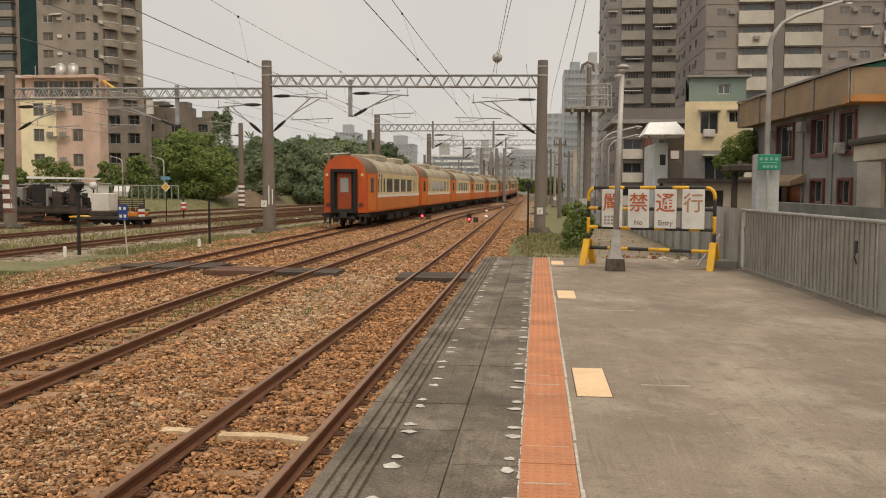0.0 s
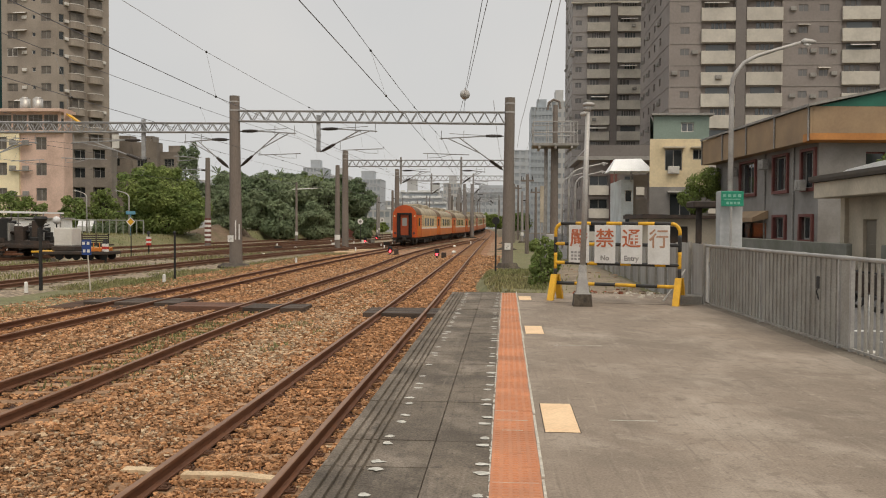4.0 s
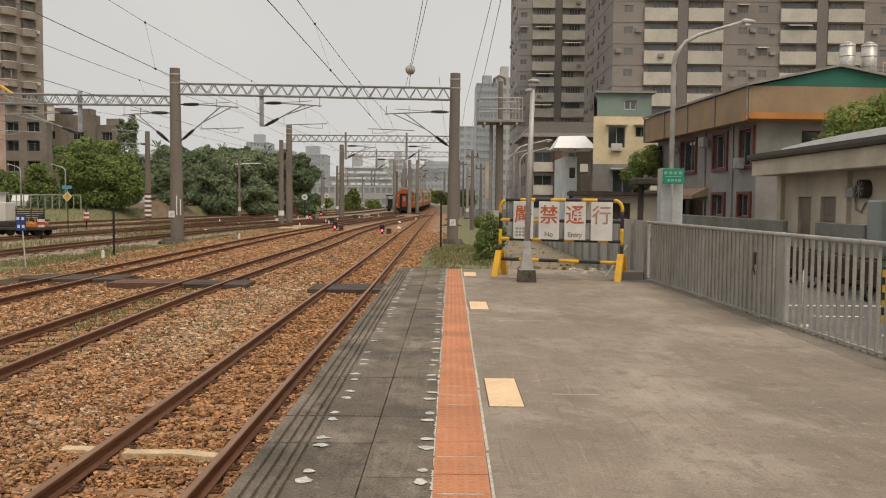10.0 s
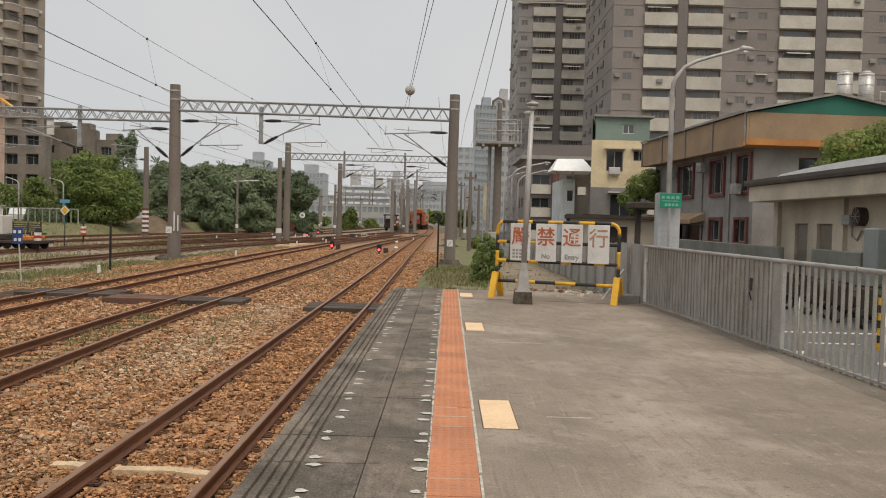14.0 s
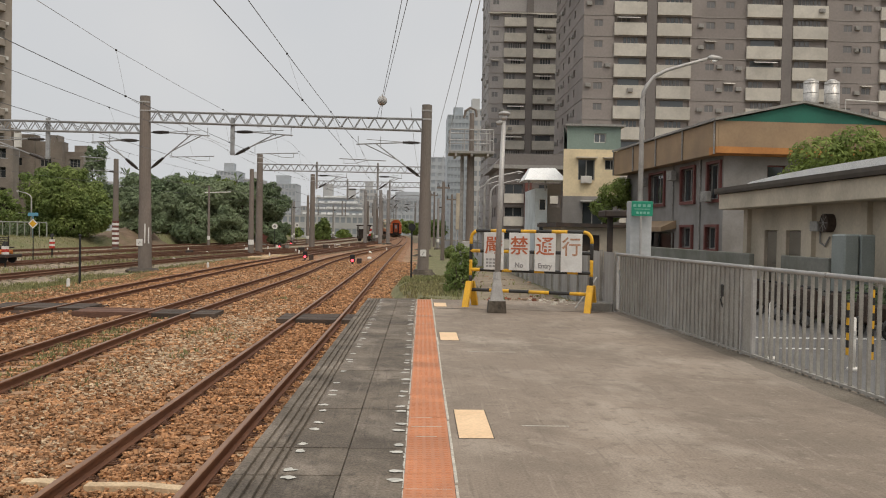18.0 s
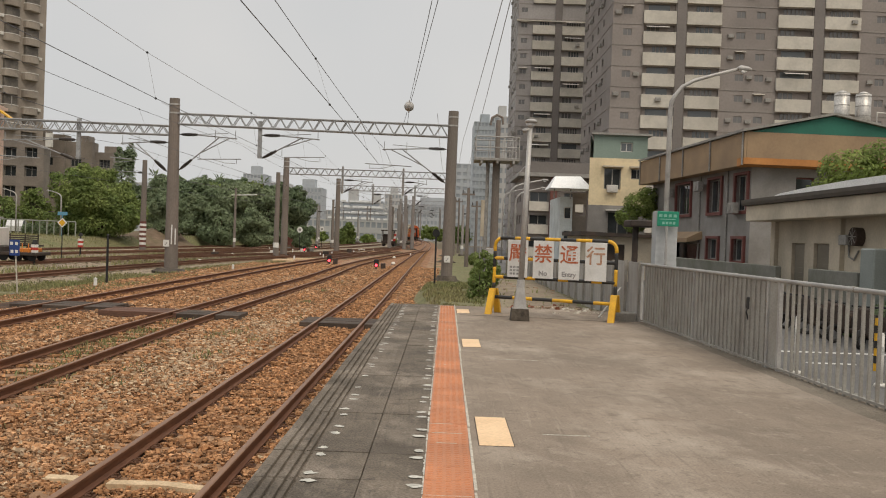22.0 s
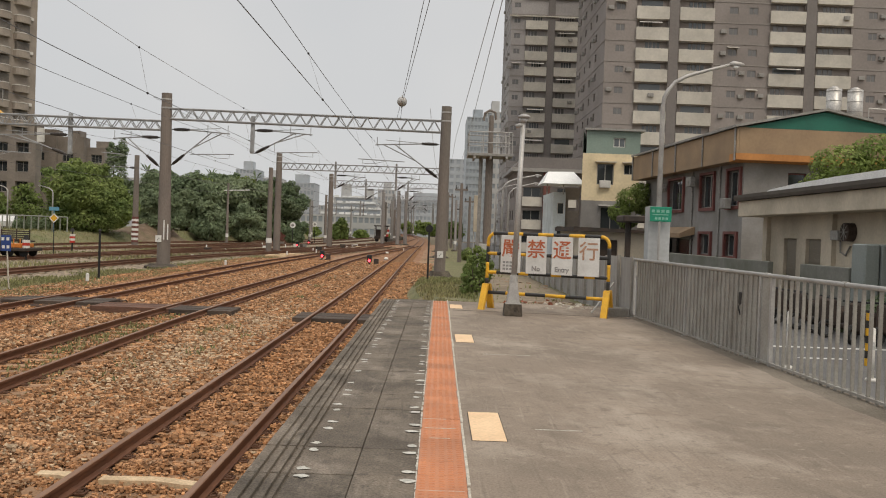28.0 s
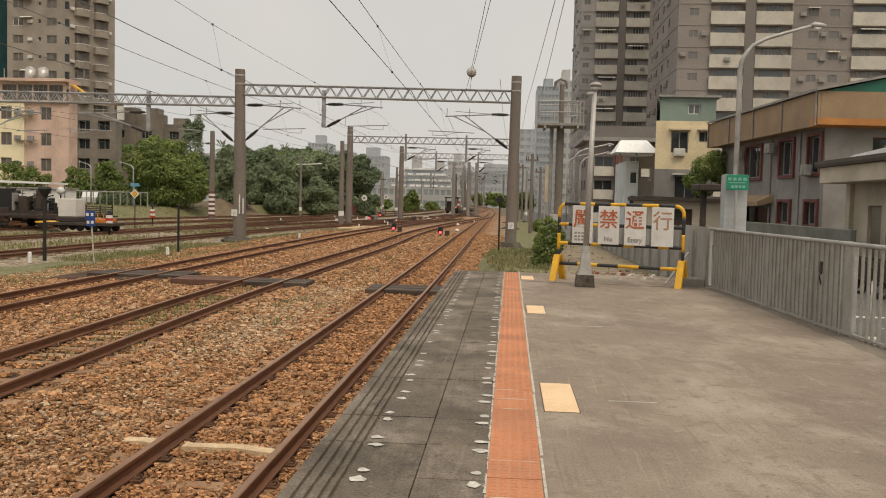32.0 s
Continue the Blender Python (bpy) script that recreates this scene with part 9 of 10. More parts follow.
for i, (x, y, h, w) in enumerate(belt):
    z = lawn_z(x, y) - 0.05
    h -= z + 0.9
    tree(x, y, z, h, lobed(h, w, 100 + i, 12), 10500, 0.27, "dense green tree in the belt behind the yard", "leaf" if i in (4, 9) else "leaf_hazed", 0.3, 100 + i, 0.2)
for i, (x, y, h, w) in enumerate(((-38.5, 121, 6.2, 3.3), (-33.5, 119, 6.8, 3.3), (-29.5, 117, 5.6, 3.0), (-26.2, 122, 5.4, 2.8), (-20.8, 130, 3.4, 1.9))):
    z = lawn_z(x, y) - 0.05
    h -= z + 0.9
    tree(x, y, z, h, lobed(h, w, 140 + i, 8), 5500, 0.22, "rounded mid-green tree at the foot of the belt", "leaf_hazed", 0.2, 140 + i, 0.12)


def spiky_palm(x, y, z, h, seed):
    t = thing("palm_tree", (x, y, z), "tall palm with spiky fronds above the tree belt", "tree", "palms above the belt")
    r = random.Random(seed)
    part("trunk", cyl(NB(), (0, 0, 0), (0.2, 0, h), 0.22, 0.14, 8), "bark", t)
    bm = NB()
    for i in range(22):
        a, e = r.uniform(0, 6.28), r.uniform(-0.3, 1.1)
        L = r.uniform(1.4, 2.2)
        d = Vector((math.cos(a) * math.cos(e), math.sin(a) * math.cos(e), math.sin(e)))
        w = Vector((-math.sin(a), math.cos(a), 0)) * 0.14
        b = Vector((0.2, 0, h))
        m, q = b + d * L * 0.6, b + d * L + Vector((0, 0, -0.35))
        v = [bm.verts.new(c) for c in (b, m + w, q, m - w)]
        bm.faces.new(v)
    part("fronds", bm, "leaf_hazed", t)


for i, (x, y, h) in enumerate(((-44.0, 134, 9.9), (-38.5, 150, 10.6), (-31, 150, 10.4))):
    spiky_palm(x, y, -1.06, h, i)


# ---- yard clutter ----
def lawn_patch():
    bm = NB()
    rows = []
    for j in range(50):
        y = 58 + 112 * j / 49
        rows.append([bm.verts.new((x, y, lawn_z(x, y))) for x in [-72 + 51 * i / 50 for i in range(51)]])
    for a, b in zip(rows, rows[1:]):
        for i in range(50):
            bm.faces.new((a[i], a[i + 1], b[i + 1], b[i]))
    solo("lawn", bm, "lawn", "rough grass between the yard and the street", "lawn", kind="structure")
    bm = NB()
    v = [bm.verts.new(p) for p in ((-16.9, 16, -1.02), (-12.2, 16, -0.972), (-12.2, 72, -0.972), (-14.9, 72, -1.02), (-16.4, 46, -1.02))]
    bm.faces.new(v)
    solo("grass_strip", bm, "lawn", "weedy strip of ground between the tracks", "grass strip", kind="structure")
    bm = NB()
    v = [bm.verts.new(p) for p in ((-46, 40, -1.03), (-18.8, 20, -1.03), (-18.8, 60, -1.03), (-27, 61, -1.03), (-46, 58, -1.03))]
    bm.faces.new(v)
    solo("yard_ground", bm, "yard_bed", "brown gravel ground of the goods yard", "gravel", kind="structure")


lawn_patch()


def earth_bank():
    """A bare brown heap of earth at the foot of the trees."""
    bm = NB()
    n = 22
    def top(u, v):
        x, y = -38.2 + 7.6 * u, 101 + 12 * v
        k = max(0, 1 - (2 * u - 1) ** 2) * min(1, v * 1.5) * min(1, (1 - v) * 5)
        return (x, y, lawn_z(x, y) - 0.06 + 1.2 * k ** 0.8 + 0.3 * k * (noise.noise((x * 0.8, y * 0.6, 4)) + 0.5 * noise.noise((x * 2.1, y * 1.7, 9))))
    rows = [[bm.verts.new(top(i / n, j / n)) for i in range(n + 1)] for j in range(n + 1)]
    for a, b in zip(rows, rows[1:]):
        for i in range(n):
            bm.faces.new((a[i], a[i + 1], b[i + 1], b[i]))
    solo("earth_bank", bm, "bare_earth", "bare brown earth bank at the foot of the trees", "earth bank", kind="structure")


earth_bank()


def rail_fence():
    f = thing("rail_fence", (0, 0, 0), "pale green tubular rail fence along the yard", "fence")
    part("top_rail", cyl(NB(), (-62, 92, 1.76), (-38.2, 92, 1.64), 0.06, n=8), "rail_green", f)
    for i in range(33):
        k = i / 32
        x = -62 + 23.8 * k
        part("post", cyl(NB(), (x, 92, -0.2), (x, 92, 1.72 - 0.1 * k), 0.055 if i % 4 else 0.075, n=8), "rail_green", f)


rail_fence()
for i, (x, r, h) in enumerate(((-44.2, 0.6, 1.3), (-42.9, 0.75, 1.5), (-41.5, 0.65, 1.4))):
    bush(x, 94.2, 0.1, r, h, 700, "dark green bush behind the rail fence", "leaf_hazed", 170 + i, 0.12)


def canopy():
    t = thing("shed_canopy", (0, 0, -1.03), "open white canopy roof on thin posts in the yard", "canopy")
    bm = NB()
    prism(bm, [(-34.56, 3.08), (-30.7, 3.04), (-30.7, 3.15), (-34.56, 3.24)], "y", 57.5, 60.2)
    part("roof", bm, "white_sheet", t)
    for x in (-34.4, -32.6, -30.85):
        for y in (57.7, 60.0):
            part("post", cyl(NB(), (x, y, 0), (x, y, 3.1), 0.05, n=8), "trim_grey", t)
    w = thing("site_office", (0, 0, -1.03), "low white site cabin with dark windows behind the canopy", "cabin")
    A, B = (-37.2, 62.0), (-32.3, 62.0)
    part("front_wall", wall(NB(), A, B, 0, 2.72, [(0.5 + 1.5 * i, 1.6 + 1.5 * i, 1.2, 2.1) for i in range(3)], 0.12), "white_sheet", w)
    part("side_wall", wall(NB(), B, (-32.3, 64.6), 0, 2.72, [], 0.12), "white_sheet", w)
    for i in range(3):
        put_window(w, window_mesh("window", 1.1, 0.9, 0.06, 1, "trim_grey"), pane_mesh(1.1, 0.9), A, B, 0.5 + 1.5 * i, 1.2, 0.12)
    bm = NB()
    box(bm, -37.35, -32.15, 61.8, 64.8, 2.72, 2.8, 0.02)
    part("roof", bm, "fence_panel", w, "thin grey roof sheet")


canopy()


def scrap_wagon():
    """A low wagon loaded with old rails and dark machinery."""
    t = thing("flat_wagon", (0, 6.0, RAIL), "low dark wagon loaded with scrap machinery and old rails", "rail wagon")
    bm = NB()
    box(bm, -34.6, -27.6, 46.2, 48.6, 0.55, 0.85, 0.03)
    part("deck", bm, "scrap", t)
    for x in (-33.6, -31.8, -30.0, -28.4):
        b = NB()
        for y in (46.5, 48.2):
            cyl(b, (x, y - 0.06, 0.36), (x, y + 0.06, 0.36), 0.36, n=16)
        cyl(b, (x, 46.5, 0.36), (x, 48.2, 0.36), 0.07, n=8)
        part("wheelset", b, "scrap", t)
    r = random.Random(6)
    for i in range(9):
        b = NB()
        y = 46.3 + i * 0.24
        box(b, -34.4 + r.uniform(0, 0.8), -28 + r.uniform(-0.8, 0.4), y, y + 0.12, 0.85, 0.98 + r.uniform(0, 0.1))
        part("loaded_rail", b, "scrap", t)
    for i in range(16):
        b = NB()
        x0, z = -34.9 + r.uniform(0, 2.0), 0.02 + 0.13 * (i % 6)
        x1 = x0 + r.uniform(2.8, 5.0)
        y = 45.9 - 0.22 * (i // 6) - 0.05 * (i % 6)
        box(b, x0, x1, y, y + 0.16, z, z + 0.12, 0.01)
        part("loaded_rail", b, ("scrap", "timber", "rail", "scrap", "timber_red")[i % 5], t)
    for i in range(110):
        b = NB()
        px = r.uniform(-34.6, -28.6)
        heap = 0.5 + 0.95 * abs(math.sin(px * 1.9 + 0.4))
        px, py, pz = px, r.uniform(46.5, 48.3), 0.98 + r.uniform(0, heap)
        L, w = r.uniform(0.5, 1.7), r.uniform(0.05, 0.2)
        a, e_ = r.uniform(-0.5, 0.5), r.uniform(-0.35, 0.35)
        d = Vector((math.cos(a) * math.cos(e_), math.sin(a), math.sin(e_))) * L / 2
        o = Vector((px, py, pz))
        if i % 3 == 0:
            cyl(b, o - d, o + d, w * 0.6, n=8)
        elif i % 3 == 1:
            tube(b, [o - d, o + Vector((0, 0, w)), o + d], w * 0.45, 4)
        else:
            box(b, px - L * 0.3, px + L * 0.3, py - w * 2, py + w * 2, 0.9, pz + w, 0.03)
        part("scrap_piece", b, ("scrap", "dark", "scrap", "dark", "trim_grey")[i % 5], t)
    v = thing("dark_van", (-30.6, 58.0, -1.03), "dark parked car half hidden by the wagon", "car")
    b = NB()
    prism(b, [(-1.9, 0.3), (1.9, 0.3), (1.95, 0.85), (1.1, 1.0), (0.6, 1.5), (-1.0, 1.5), (-1.6, 0.95), (-1.95, 0.85)], "y", -0.8, 0.8)
    part("body", b, "blackpaint", v)
    b = NB()
    prism(b, [(-1.35, 1.02), (0.9, 1.02), (0.55, 1.44), (-0.95, 1.44)], "y", -0.812, 0.812)
    part("window", b, "pane", v)
    for x in (-1.2, 1.2):
        for y in (-0.72, 0.72):
            b = NB()
            cyl(b, (x, y - 0.1, 0.32), (x, y + 0.1, 0.32), 0.32, n=16)
            part("wheel", b, "dark", v)
    for x, y, a in ((-46.2, 96, 106), (-52.5, 100, 50)):
        c = copy_thing(v, pose(x, y, 0.16, 0, 0, a))
        for ch in c.children:
            if ch.name.startswith("body"):
                ch.data = WHITE_BODY(ch.data)
        tagged(c, "white car parked in the street beyond the yard", "car", "parked cars")


_white = []


def WHITE_BODY(me):
    if not _white:
        m = me.copy()
        m.materials[0] = M["carwhite"]
        _white.append(m)
    return _white[0]


scrap_wagon()


def trolley():
    """Maintenance trolley on the siding: white cabin box, dark deck, orange end."""
    x, y = -23.7, 50.0
    t = thing("maintenance_trolley", (x, y, RAIL), "track maintenance trolley with a white box and an orange end", "rail trolley")
    b = NB()
    box(b, -2.6, 1.15, -1.0, 1.0, 0.32, 0.5, 0.03)
    part("deck", b, "scrap", t)
    b = NB()
    box(b, -2.1, -1.05, -0.6, 0.6, 0.8, 1.85, 0.04)
    part("white_box", b, "white_trim", t, "white equipment box")
    b = NB()
    box(b, -2.2, -0.75, -0.7, 0.7, 0.5, 0.8, 0.04)
    part("dark_frame", b, "scrap", t)
    b = NB()
    box(b, -0.05, 0.75, -0.8, 0.8, 0.5, 0.72, 0.03)
    for dx in (0.0, 0.35, 0.7):
        cyl(b, (dx, -0.8, 0.5), (dx, -0.8, 1.0), 0.03, n=6)
    part("orange_end", b, "machine_orange", t, "orange machine end")
    b = NB()
    box(b, -3.3, -2.0, -0.95, 0.95, 0.42, 0.52, 0.02)
    part("yellow_step", b, "yellow", t, "yellow step")
    for dx in (-1.8, -0.8, 0.0, 0.8):
        b = NB()
        for s in (-0.55, 0.55):
            cyl(b, (dx, s - 0.05, 0.25), (dx, s + 0.05, 0.25), 0.25, n=14)
        part("wheelset", b, "dark", t)
    d = thing("lattice_trailer", (-34.3, 72.0, -0.9), "dark slatted trailer in the grass behind the trolley", "trailer")
    b = NB()
    for i in range(5):
        box(b, -1.9, 1.6, -0.5, -0.44, 0.55 + i * 0.16, 0.65 + i * 0.16)
    for dx in (-1.9, -0.7, 0.5, 1.55):
        box(b, dx, dx + 0.08, -0.44, -0.38, 0.4, 1.4)
    part("slatted_side", b, "scrap", d)
    b = NB()
    box(b, -1.9, 1.6, -0.4, 0.6, 0.4, 0.52)
    part("bed", b, "scrap", d)
    for dx in (-1.1, 0.9):
        w = NB()
        cyl(w, (dx, -0.5, 0.24), (dx, 0.6, 0.24), 0.24, n=14)
        part("wheelset", w, "dark", d)
    s = thing("yard_lamp", (-30.1, 58, -1.03), "round pale yard lamp on a short post", "lamp")
    part("post", cyl(NB(), (0, 0, 0), (0, 0, 2.4), 0.05, n=8), "dark", s)
    b = NB()
    ball(b, (0, 0, 2.6), 0.27, 14, 10)
    part("globe", b, "carwhite", s, "", True)


trolley()
for x, y, top, reach, a in ((-38.9, 90, 4.75, -1.3, 0), (-44.4, 92, 4.8, -1.2, 0), (-31.9, 106, 4.4, -1.1, 0)):
    street_lamp(x, y, 0.0, top, abs(reach), "grey street lamp with a short bent arm", 180, 0.07)
b = NB()
box(b, -0.5, 0.5, -0.03, 0.03, 2.15, 2.5, 0.02)
box(b, -0.04, 0.04, -0.03, 0.03, 0, 2.15)
solo("street_board", b, "sign_sky", "small pale blue street board on a post", "sign", loc=(-38.3, 89, 0.1))

# ---- tall flats on the street side ----
DULL = DULL_AC


def dull_ac(parent, x, y, z):
    return piece("air_conditioner", DULL, parent, x, y, z)


def balcony_tower(label, cols, X0, X1, Y, N, F, z0, band_h, depth_box, strips, wincols, tile, blank=()):
    """Flats with pale parapets stacked in columns; strip windows sit in the shallow recess above each parapet."""
    h = thing("apartment_tower", (0, 0, -1.0), label, "building", "apartment towers")
    H = z0 + N * F + 3
    holes = []
    for k in range(N):
        z = z0 + k * F
        for a, b in cols:
            if k not in blank:
                holes.append((a - X0, b - X0, z + band_h, z + F))
        for u in wincols:
            holes.append((u - X0, u - X0 + 1.3, z + 1.2, z + 2.2))
    part("front_wall", wall(NB(), (X0, Y), (X1, Y), 0, H, holes, 0.35), tile, h)
    side = [(3 + 5 * i, 4.3 + 5 * i, z0 + k * F + 1.1, z0 + k * F + 2.2) for i in range(4) for k in range(N)]
    part("west_wall", wall(NB(), (X0, Y + depth_box), (X0, Y), 0, H, side, 0.2), tile, h)
    part("east_wall", wall(NB(), (X1, Y), (X1, Y + depth_box), 0, H, [], 0.2), tile, h)
    bm = NB()
    box(bm, X0 + 0.5, X1 - 0.5, Y + 0.35, Y + 0.45, 0, H - 0.2)
    part("inner_wall", bm, tile, h, "recessed wall behind the balconies")
    bm = NB()
    box(bm, X0 + 0.2, X0 + 0.3, Y + 0.5, Y + depth_box, 0, H - 0.2)
    part("side_glazing", bm, "pane_tower", h, "dim side windows")
    bands, wins = {}, {}
    gap = F - band_h
    for a, b in cols:
        w = round(b - a, 2)
        if w not in bands:
            bm = NB()
            box(bm, -0.06, w + 0.06, -0.4, -0.004, 0, band_h, 0.03)
            bands[w] = mesh_of("balcony_parapet", bm, "band")
            kinds = []
            for n, x0, x1, m in ((1, 0.7, w - 0.8, "pane_mid"), (6, 0.9, w - 0.7, "pane_tower"), (4, 1.4, w - 0.9, "pane_mid"), (3, 0.5, w * 0.55, "pane_tower")):
                pitch = (x1 - x0) / n
                bm = NB()
                box(bm, 0, pitch - (0.16 if n > 1 else 0), 0.3, 0.34, 0.12, gap - 0.2)
                kinds.append((mesh_of("balcony_window", bm, m), [x0 + i * pitch for i in range(n)]))
            wins[w] = kinds
    fr, pn = window_mesh("window", 1.3, 1.0, 0.07, 1, tile), pane_mesh(1.3, 1.0, "pane_tower")
    rng = random.Random(len(cols) * 7 + int(Y))
    bm = NB()
    prism(bm, [(-0.8, 0.0), (0, 0.25), (0, 0.31), (-0.8, 0.06)], "x", 0, 3.2)
    hood = mesh_of("awning", bm, "white_trim")
    bm = NB()
    prism(bm, [(-0.6, 0.0), (0, 0.18), (0, 0.24), (-0.6, 0.06)], "x", 0, 1.6)
    small_hood = mesh_of("awning", bm, "band")
    bm = NB()
    box(bm, 0, X1 - X0 - 0.2, -0.06, -0.003, 0, 0.14)
    line = mesh_of("floor_line", bm, "tile_line")
    bm = NB()
    box(bm, -0.06, -0.003, 0.2, depth_box - 0.2, 0, 0.14)
    side_line = mesh_of("floor_line", bm, "tile_line")
    for k in range(N):
        z = z0 + k * F
        piece("floor_line", line, h, X0 + 0.1, Y, z + F - 0.16)
        piece("floor_line", side_line, h, X0, Y, z + F - 0.16)
        for a, b in cols:
            if k in blank:
                continue
            w = round(b - a, 2)
            p = piece("balcony", bands[w], h, a, Y, z)
            me, spots = rng.choice(wins[w])
            for x in spots:
                piece("balcony_window", me, p, x, 0, band_h)
            if rng.random() < 0.16:
                piece("awning", hood, p, rng.uniform(0.3, max(0.4, w - 3.4)), -0.02, band_h + 0.55)
            if rng.random() < 0.1:
                dull_ac(p, rng.uniform(0.6, w - 0.6), -0.4, band_h * 0.45)
        for u in wincols:
            put_window(h, fr, pn, (X0, Y), (X1, Y), u - X0, z + 1.2, 0.12)
            if rng.random() < 0.55:
                dull_ac(h, u + rng.choice([-0.75, 2.0]), Y, z + rng.uniform(1.1, 1.5))
            if rng.random() < 0.16:
                piece("awning", small_hood, h, u - 0.15, Y, z + 2.25)
        for i in range(4):
            if rng.random() < 0.5:
                y = Y + depth_box - 2.2 - 5 * i
                piece("air_conditioner", DULL, h, X0, y, z + 1.3, 0, 0, -90)
    for k in blank:
        bm = NB()
        box(bm, X0 - 0.3, X1, Y - 0.55, Y - 0.008, z0 + k * F - 0.55, z0 + k * F - 0.35)
        part("cornice", bm, "band", h, "pale cornice line")
    for a, b in strips:
        bm = NB()
        box(bm, a, b, Y - 0.3, Y - 0.07, z0 - 1, H)
        part("dark_strip", bm, "tile_dark", h, "dark tiled pier")
    bm = NB()
    box(bm, X0, X1, Y, Y + depth_box, H - 0.1, H)
    part("roof", bm, "tile_dark", h)
    return h


balcony_tower("very tall grey-brown apartment tower with rows of pale balconies",
              ((27.1, 31.6), (33.2, 38.0), (46.05, 50.95), (52.65, 57.6), (65.3, 70.2), (71.8, 76.7)), 22.75, 90, 126, 21, 2.955, 4.06, 1.8, 26,
              ((31.72, 33.08), (51.07, 52.53), (70.32, 71.68)), (24.2, 40.2, 43.0, 60.0, 62.8, 80.0), "tile_brown")
balcony_tower("tall hazy grey apartment tower with narrow pale balconies",
              ((15.95, 20.2), (21.75, 26.15)), 13.05, 40, 175, 22, 3.01, 0.72, 1.72, 20, ((20.32, 21.63),), (13.6, 27.6, 30.5), "tile_hazed", (15,))


def podium():
    h = thing("podium_block", (0, 0, -1.0), "brown podium building with a flat dark roof before the towers", "building")
    A, B = (10.4, 120), (20.0, 120)
    holes = [(u, u + 2.4, z, z + 1.3) for u in (1.0, 5.6) for z in (1.5, 4.6, 7.7)]
    part("front_wall", wall(NB(), A, B, 0, 11.0, holes, 0.6), "tile_brown", h)
    part("west_wall", wall(NB(), (10.4, 135), A, 0, 11.0, [(2 + 4 * i, 4.4 + 4 * i, z, z + 1.3) for i in range(3) for z in (1.5, 4.6, 7.7)], 0.5), "tile_brown", h)
    f, p = window_mesh("window", 2.4, 1.3, 0.08, 1, "trim_grey"), pane_mesh(2.4, 1.3)
    for a, b, z, _ in holes:
        put_window(h, f, p, A, B, a, z, 0.6)
        bm = NB()
        box(bm, A[0] + a - 0.15, A[0] + b + 0.15, 119.5, 119.99, z - 1.3, z - 0.05, 0.03)
        part("balcony", bm, "band", h)
    bm = NB()
    box(bm, 9.6, 20.4, 118.6, 135, 11.0, 11.5)
    part("roof_slab", bm, "trim_grey", h)
    bm = NB()
    prism(bm, [(9.9, 11.5), (20.2, 11.5), (19.0, 13.0), (11.2, 13.0)], "y", 119, 134)
    part("roof", bm, "tile_dark", h, "dark hipped roof")
    for x in (14.0, 19.2):
        bm = NB()
        box(bm, x, x + 0.9, 119.0, 119.45, 0, 11.0)
        part("pier", bm, "maroon", h, "dark red pier")


podium()


def grid_tower(x0, x1, y, H, cols, floors, material, label, depth=18, top=True, pane="hazed_pane", ww=0.62, name="distant_tower"):
    """A distant block with its windows as real recesses."""
    h = thing(name, (0, 0, -1.0), label, "building", "distant buildings")
    w, fh = (x1 - x0) / cols, H / floors
    holes = [(w * (i + (1 - ww) / 2), w * (i + (1 + ww) / 2), fh * k + fh * 0.38, fh * k + fh * 0.86) for i in range(cols) for k in range(floors)]
    part("front_wall", wall(NB(), (x0, y), (x1, y), 0, H, holes, 0.16), material, h)
    part("west_wall", wall(NB(), (x0, y + depth), (x0, y), 0, H, [], 0.3), material, h)
    part("east_wall", wall(NB(), (x1, y), (x1, y + depth), 0, H, [], 0.3), material, h)
    bm = NB()
    box(bm, x0 + 0.1, x1 - 0.1, y + 0.14, y + 0.3, 0.2, H - 0.2)
    part("glazing", bm, pane, h, "recessed glazing paled for haze")
    bm = NB()
    box(bm, x0, x1, y + 0.6, y + depth, H - 0.3, H)
    part("roof", bm, material, h)
    if top:
        bm = NB()
        box(bm, x0 + (x1 - x0) * 0.3, x0 + (x1 - x0) * 0.75, y + 3, y + 9, H, H + fh * 1.2)
        part("roof_house", bm, material, h)
    return h


# haze over the distant blocks lies in their lightened wall and pane colours
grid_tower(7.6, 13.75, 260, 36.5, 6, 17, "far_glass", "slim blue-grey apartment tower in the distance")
grid_tower(13.4, 18.5, 262, 38.5, 3, 13, "hazed_grey", "slim pale grey apartment tower in the distance")
grid_tower(3.4, 10.6, 332, 30, 3, 11, "hazed_blue", "blue-grey tower block far down the line", top=False)
grid_tower(-96, -86, 420, 29, 6, 9, "hazed_blue", "grey-blue block above the tree belt")
grid_tower(-84, -76, 425, 25.5, 5, 8, "hazed_grey", "grey block above the tree belt")
grid_tower(-69, -56, 400, 22.5, 8, 7, "hazed_blue", "grey-blue office block above the trees")
grid_tower(-62, -28, 430, 13.5, 20, 4, "hazed_grey", "long pale low block across the far end of the yard", ww=0.7)
grid_tower(-29, -21.0, 425, 22, 5, 7, "hazed_grey", "grey block of flats at the far end of the line")
grid_tower(-20.5, 6, 440, 17.5, 14, 5, "hazed_blue", "long grey-blue building closing the view down the line", ww=0.7)
grid_tower(-46, -10.9, 246, 6.2, 22, 2, "hazed_grey", "low pale station annex beside the far curve", depth=3, top=False, ww=0.72, name="annex_block")
grid_tower(-42, -33, 470, 20, 6, 6, "hazed_blue", "hazy grey block in the distance")
grid_tower(6, 30, 450, 15, 12, 5, "hazed_grey", "low grey blocks beyond the road")
grid_tower(-130, -100, 430, 17, 14, 5, "hazed_grey", "long grey block beyond the trees")
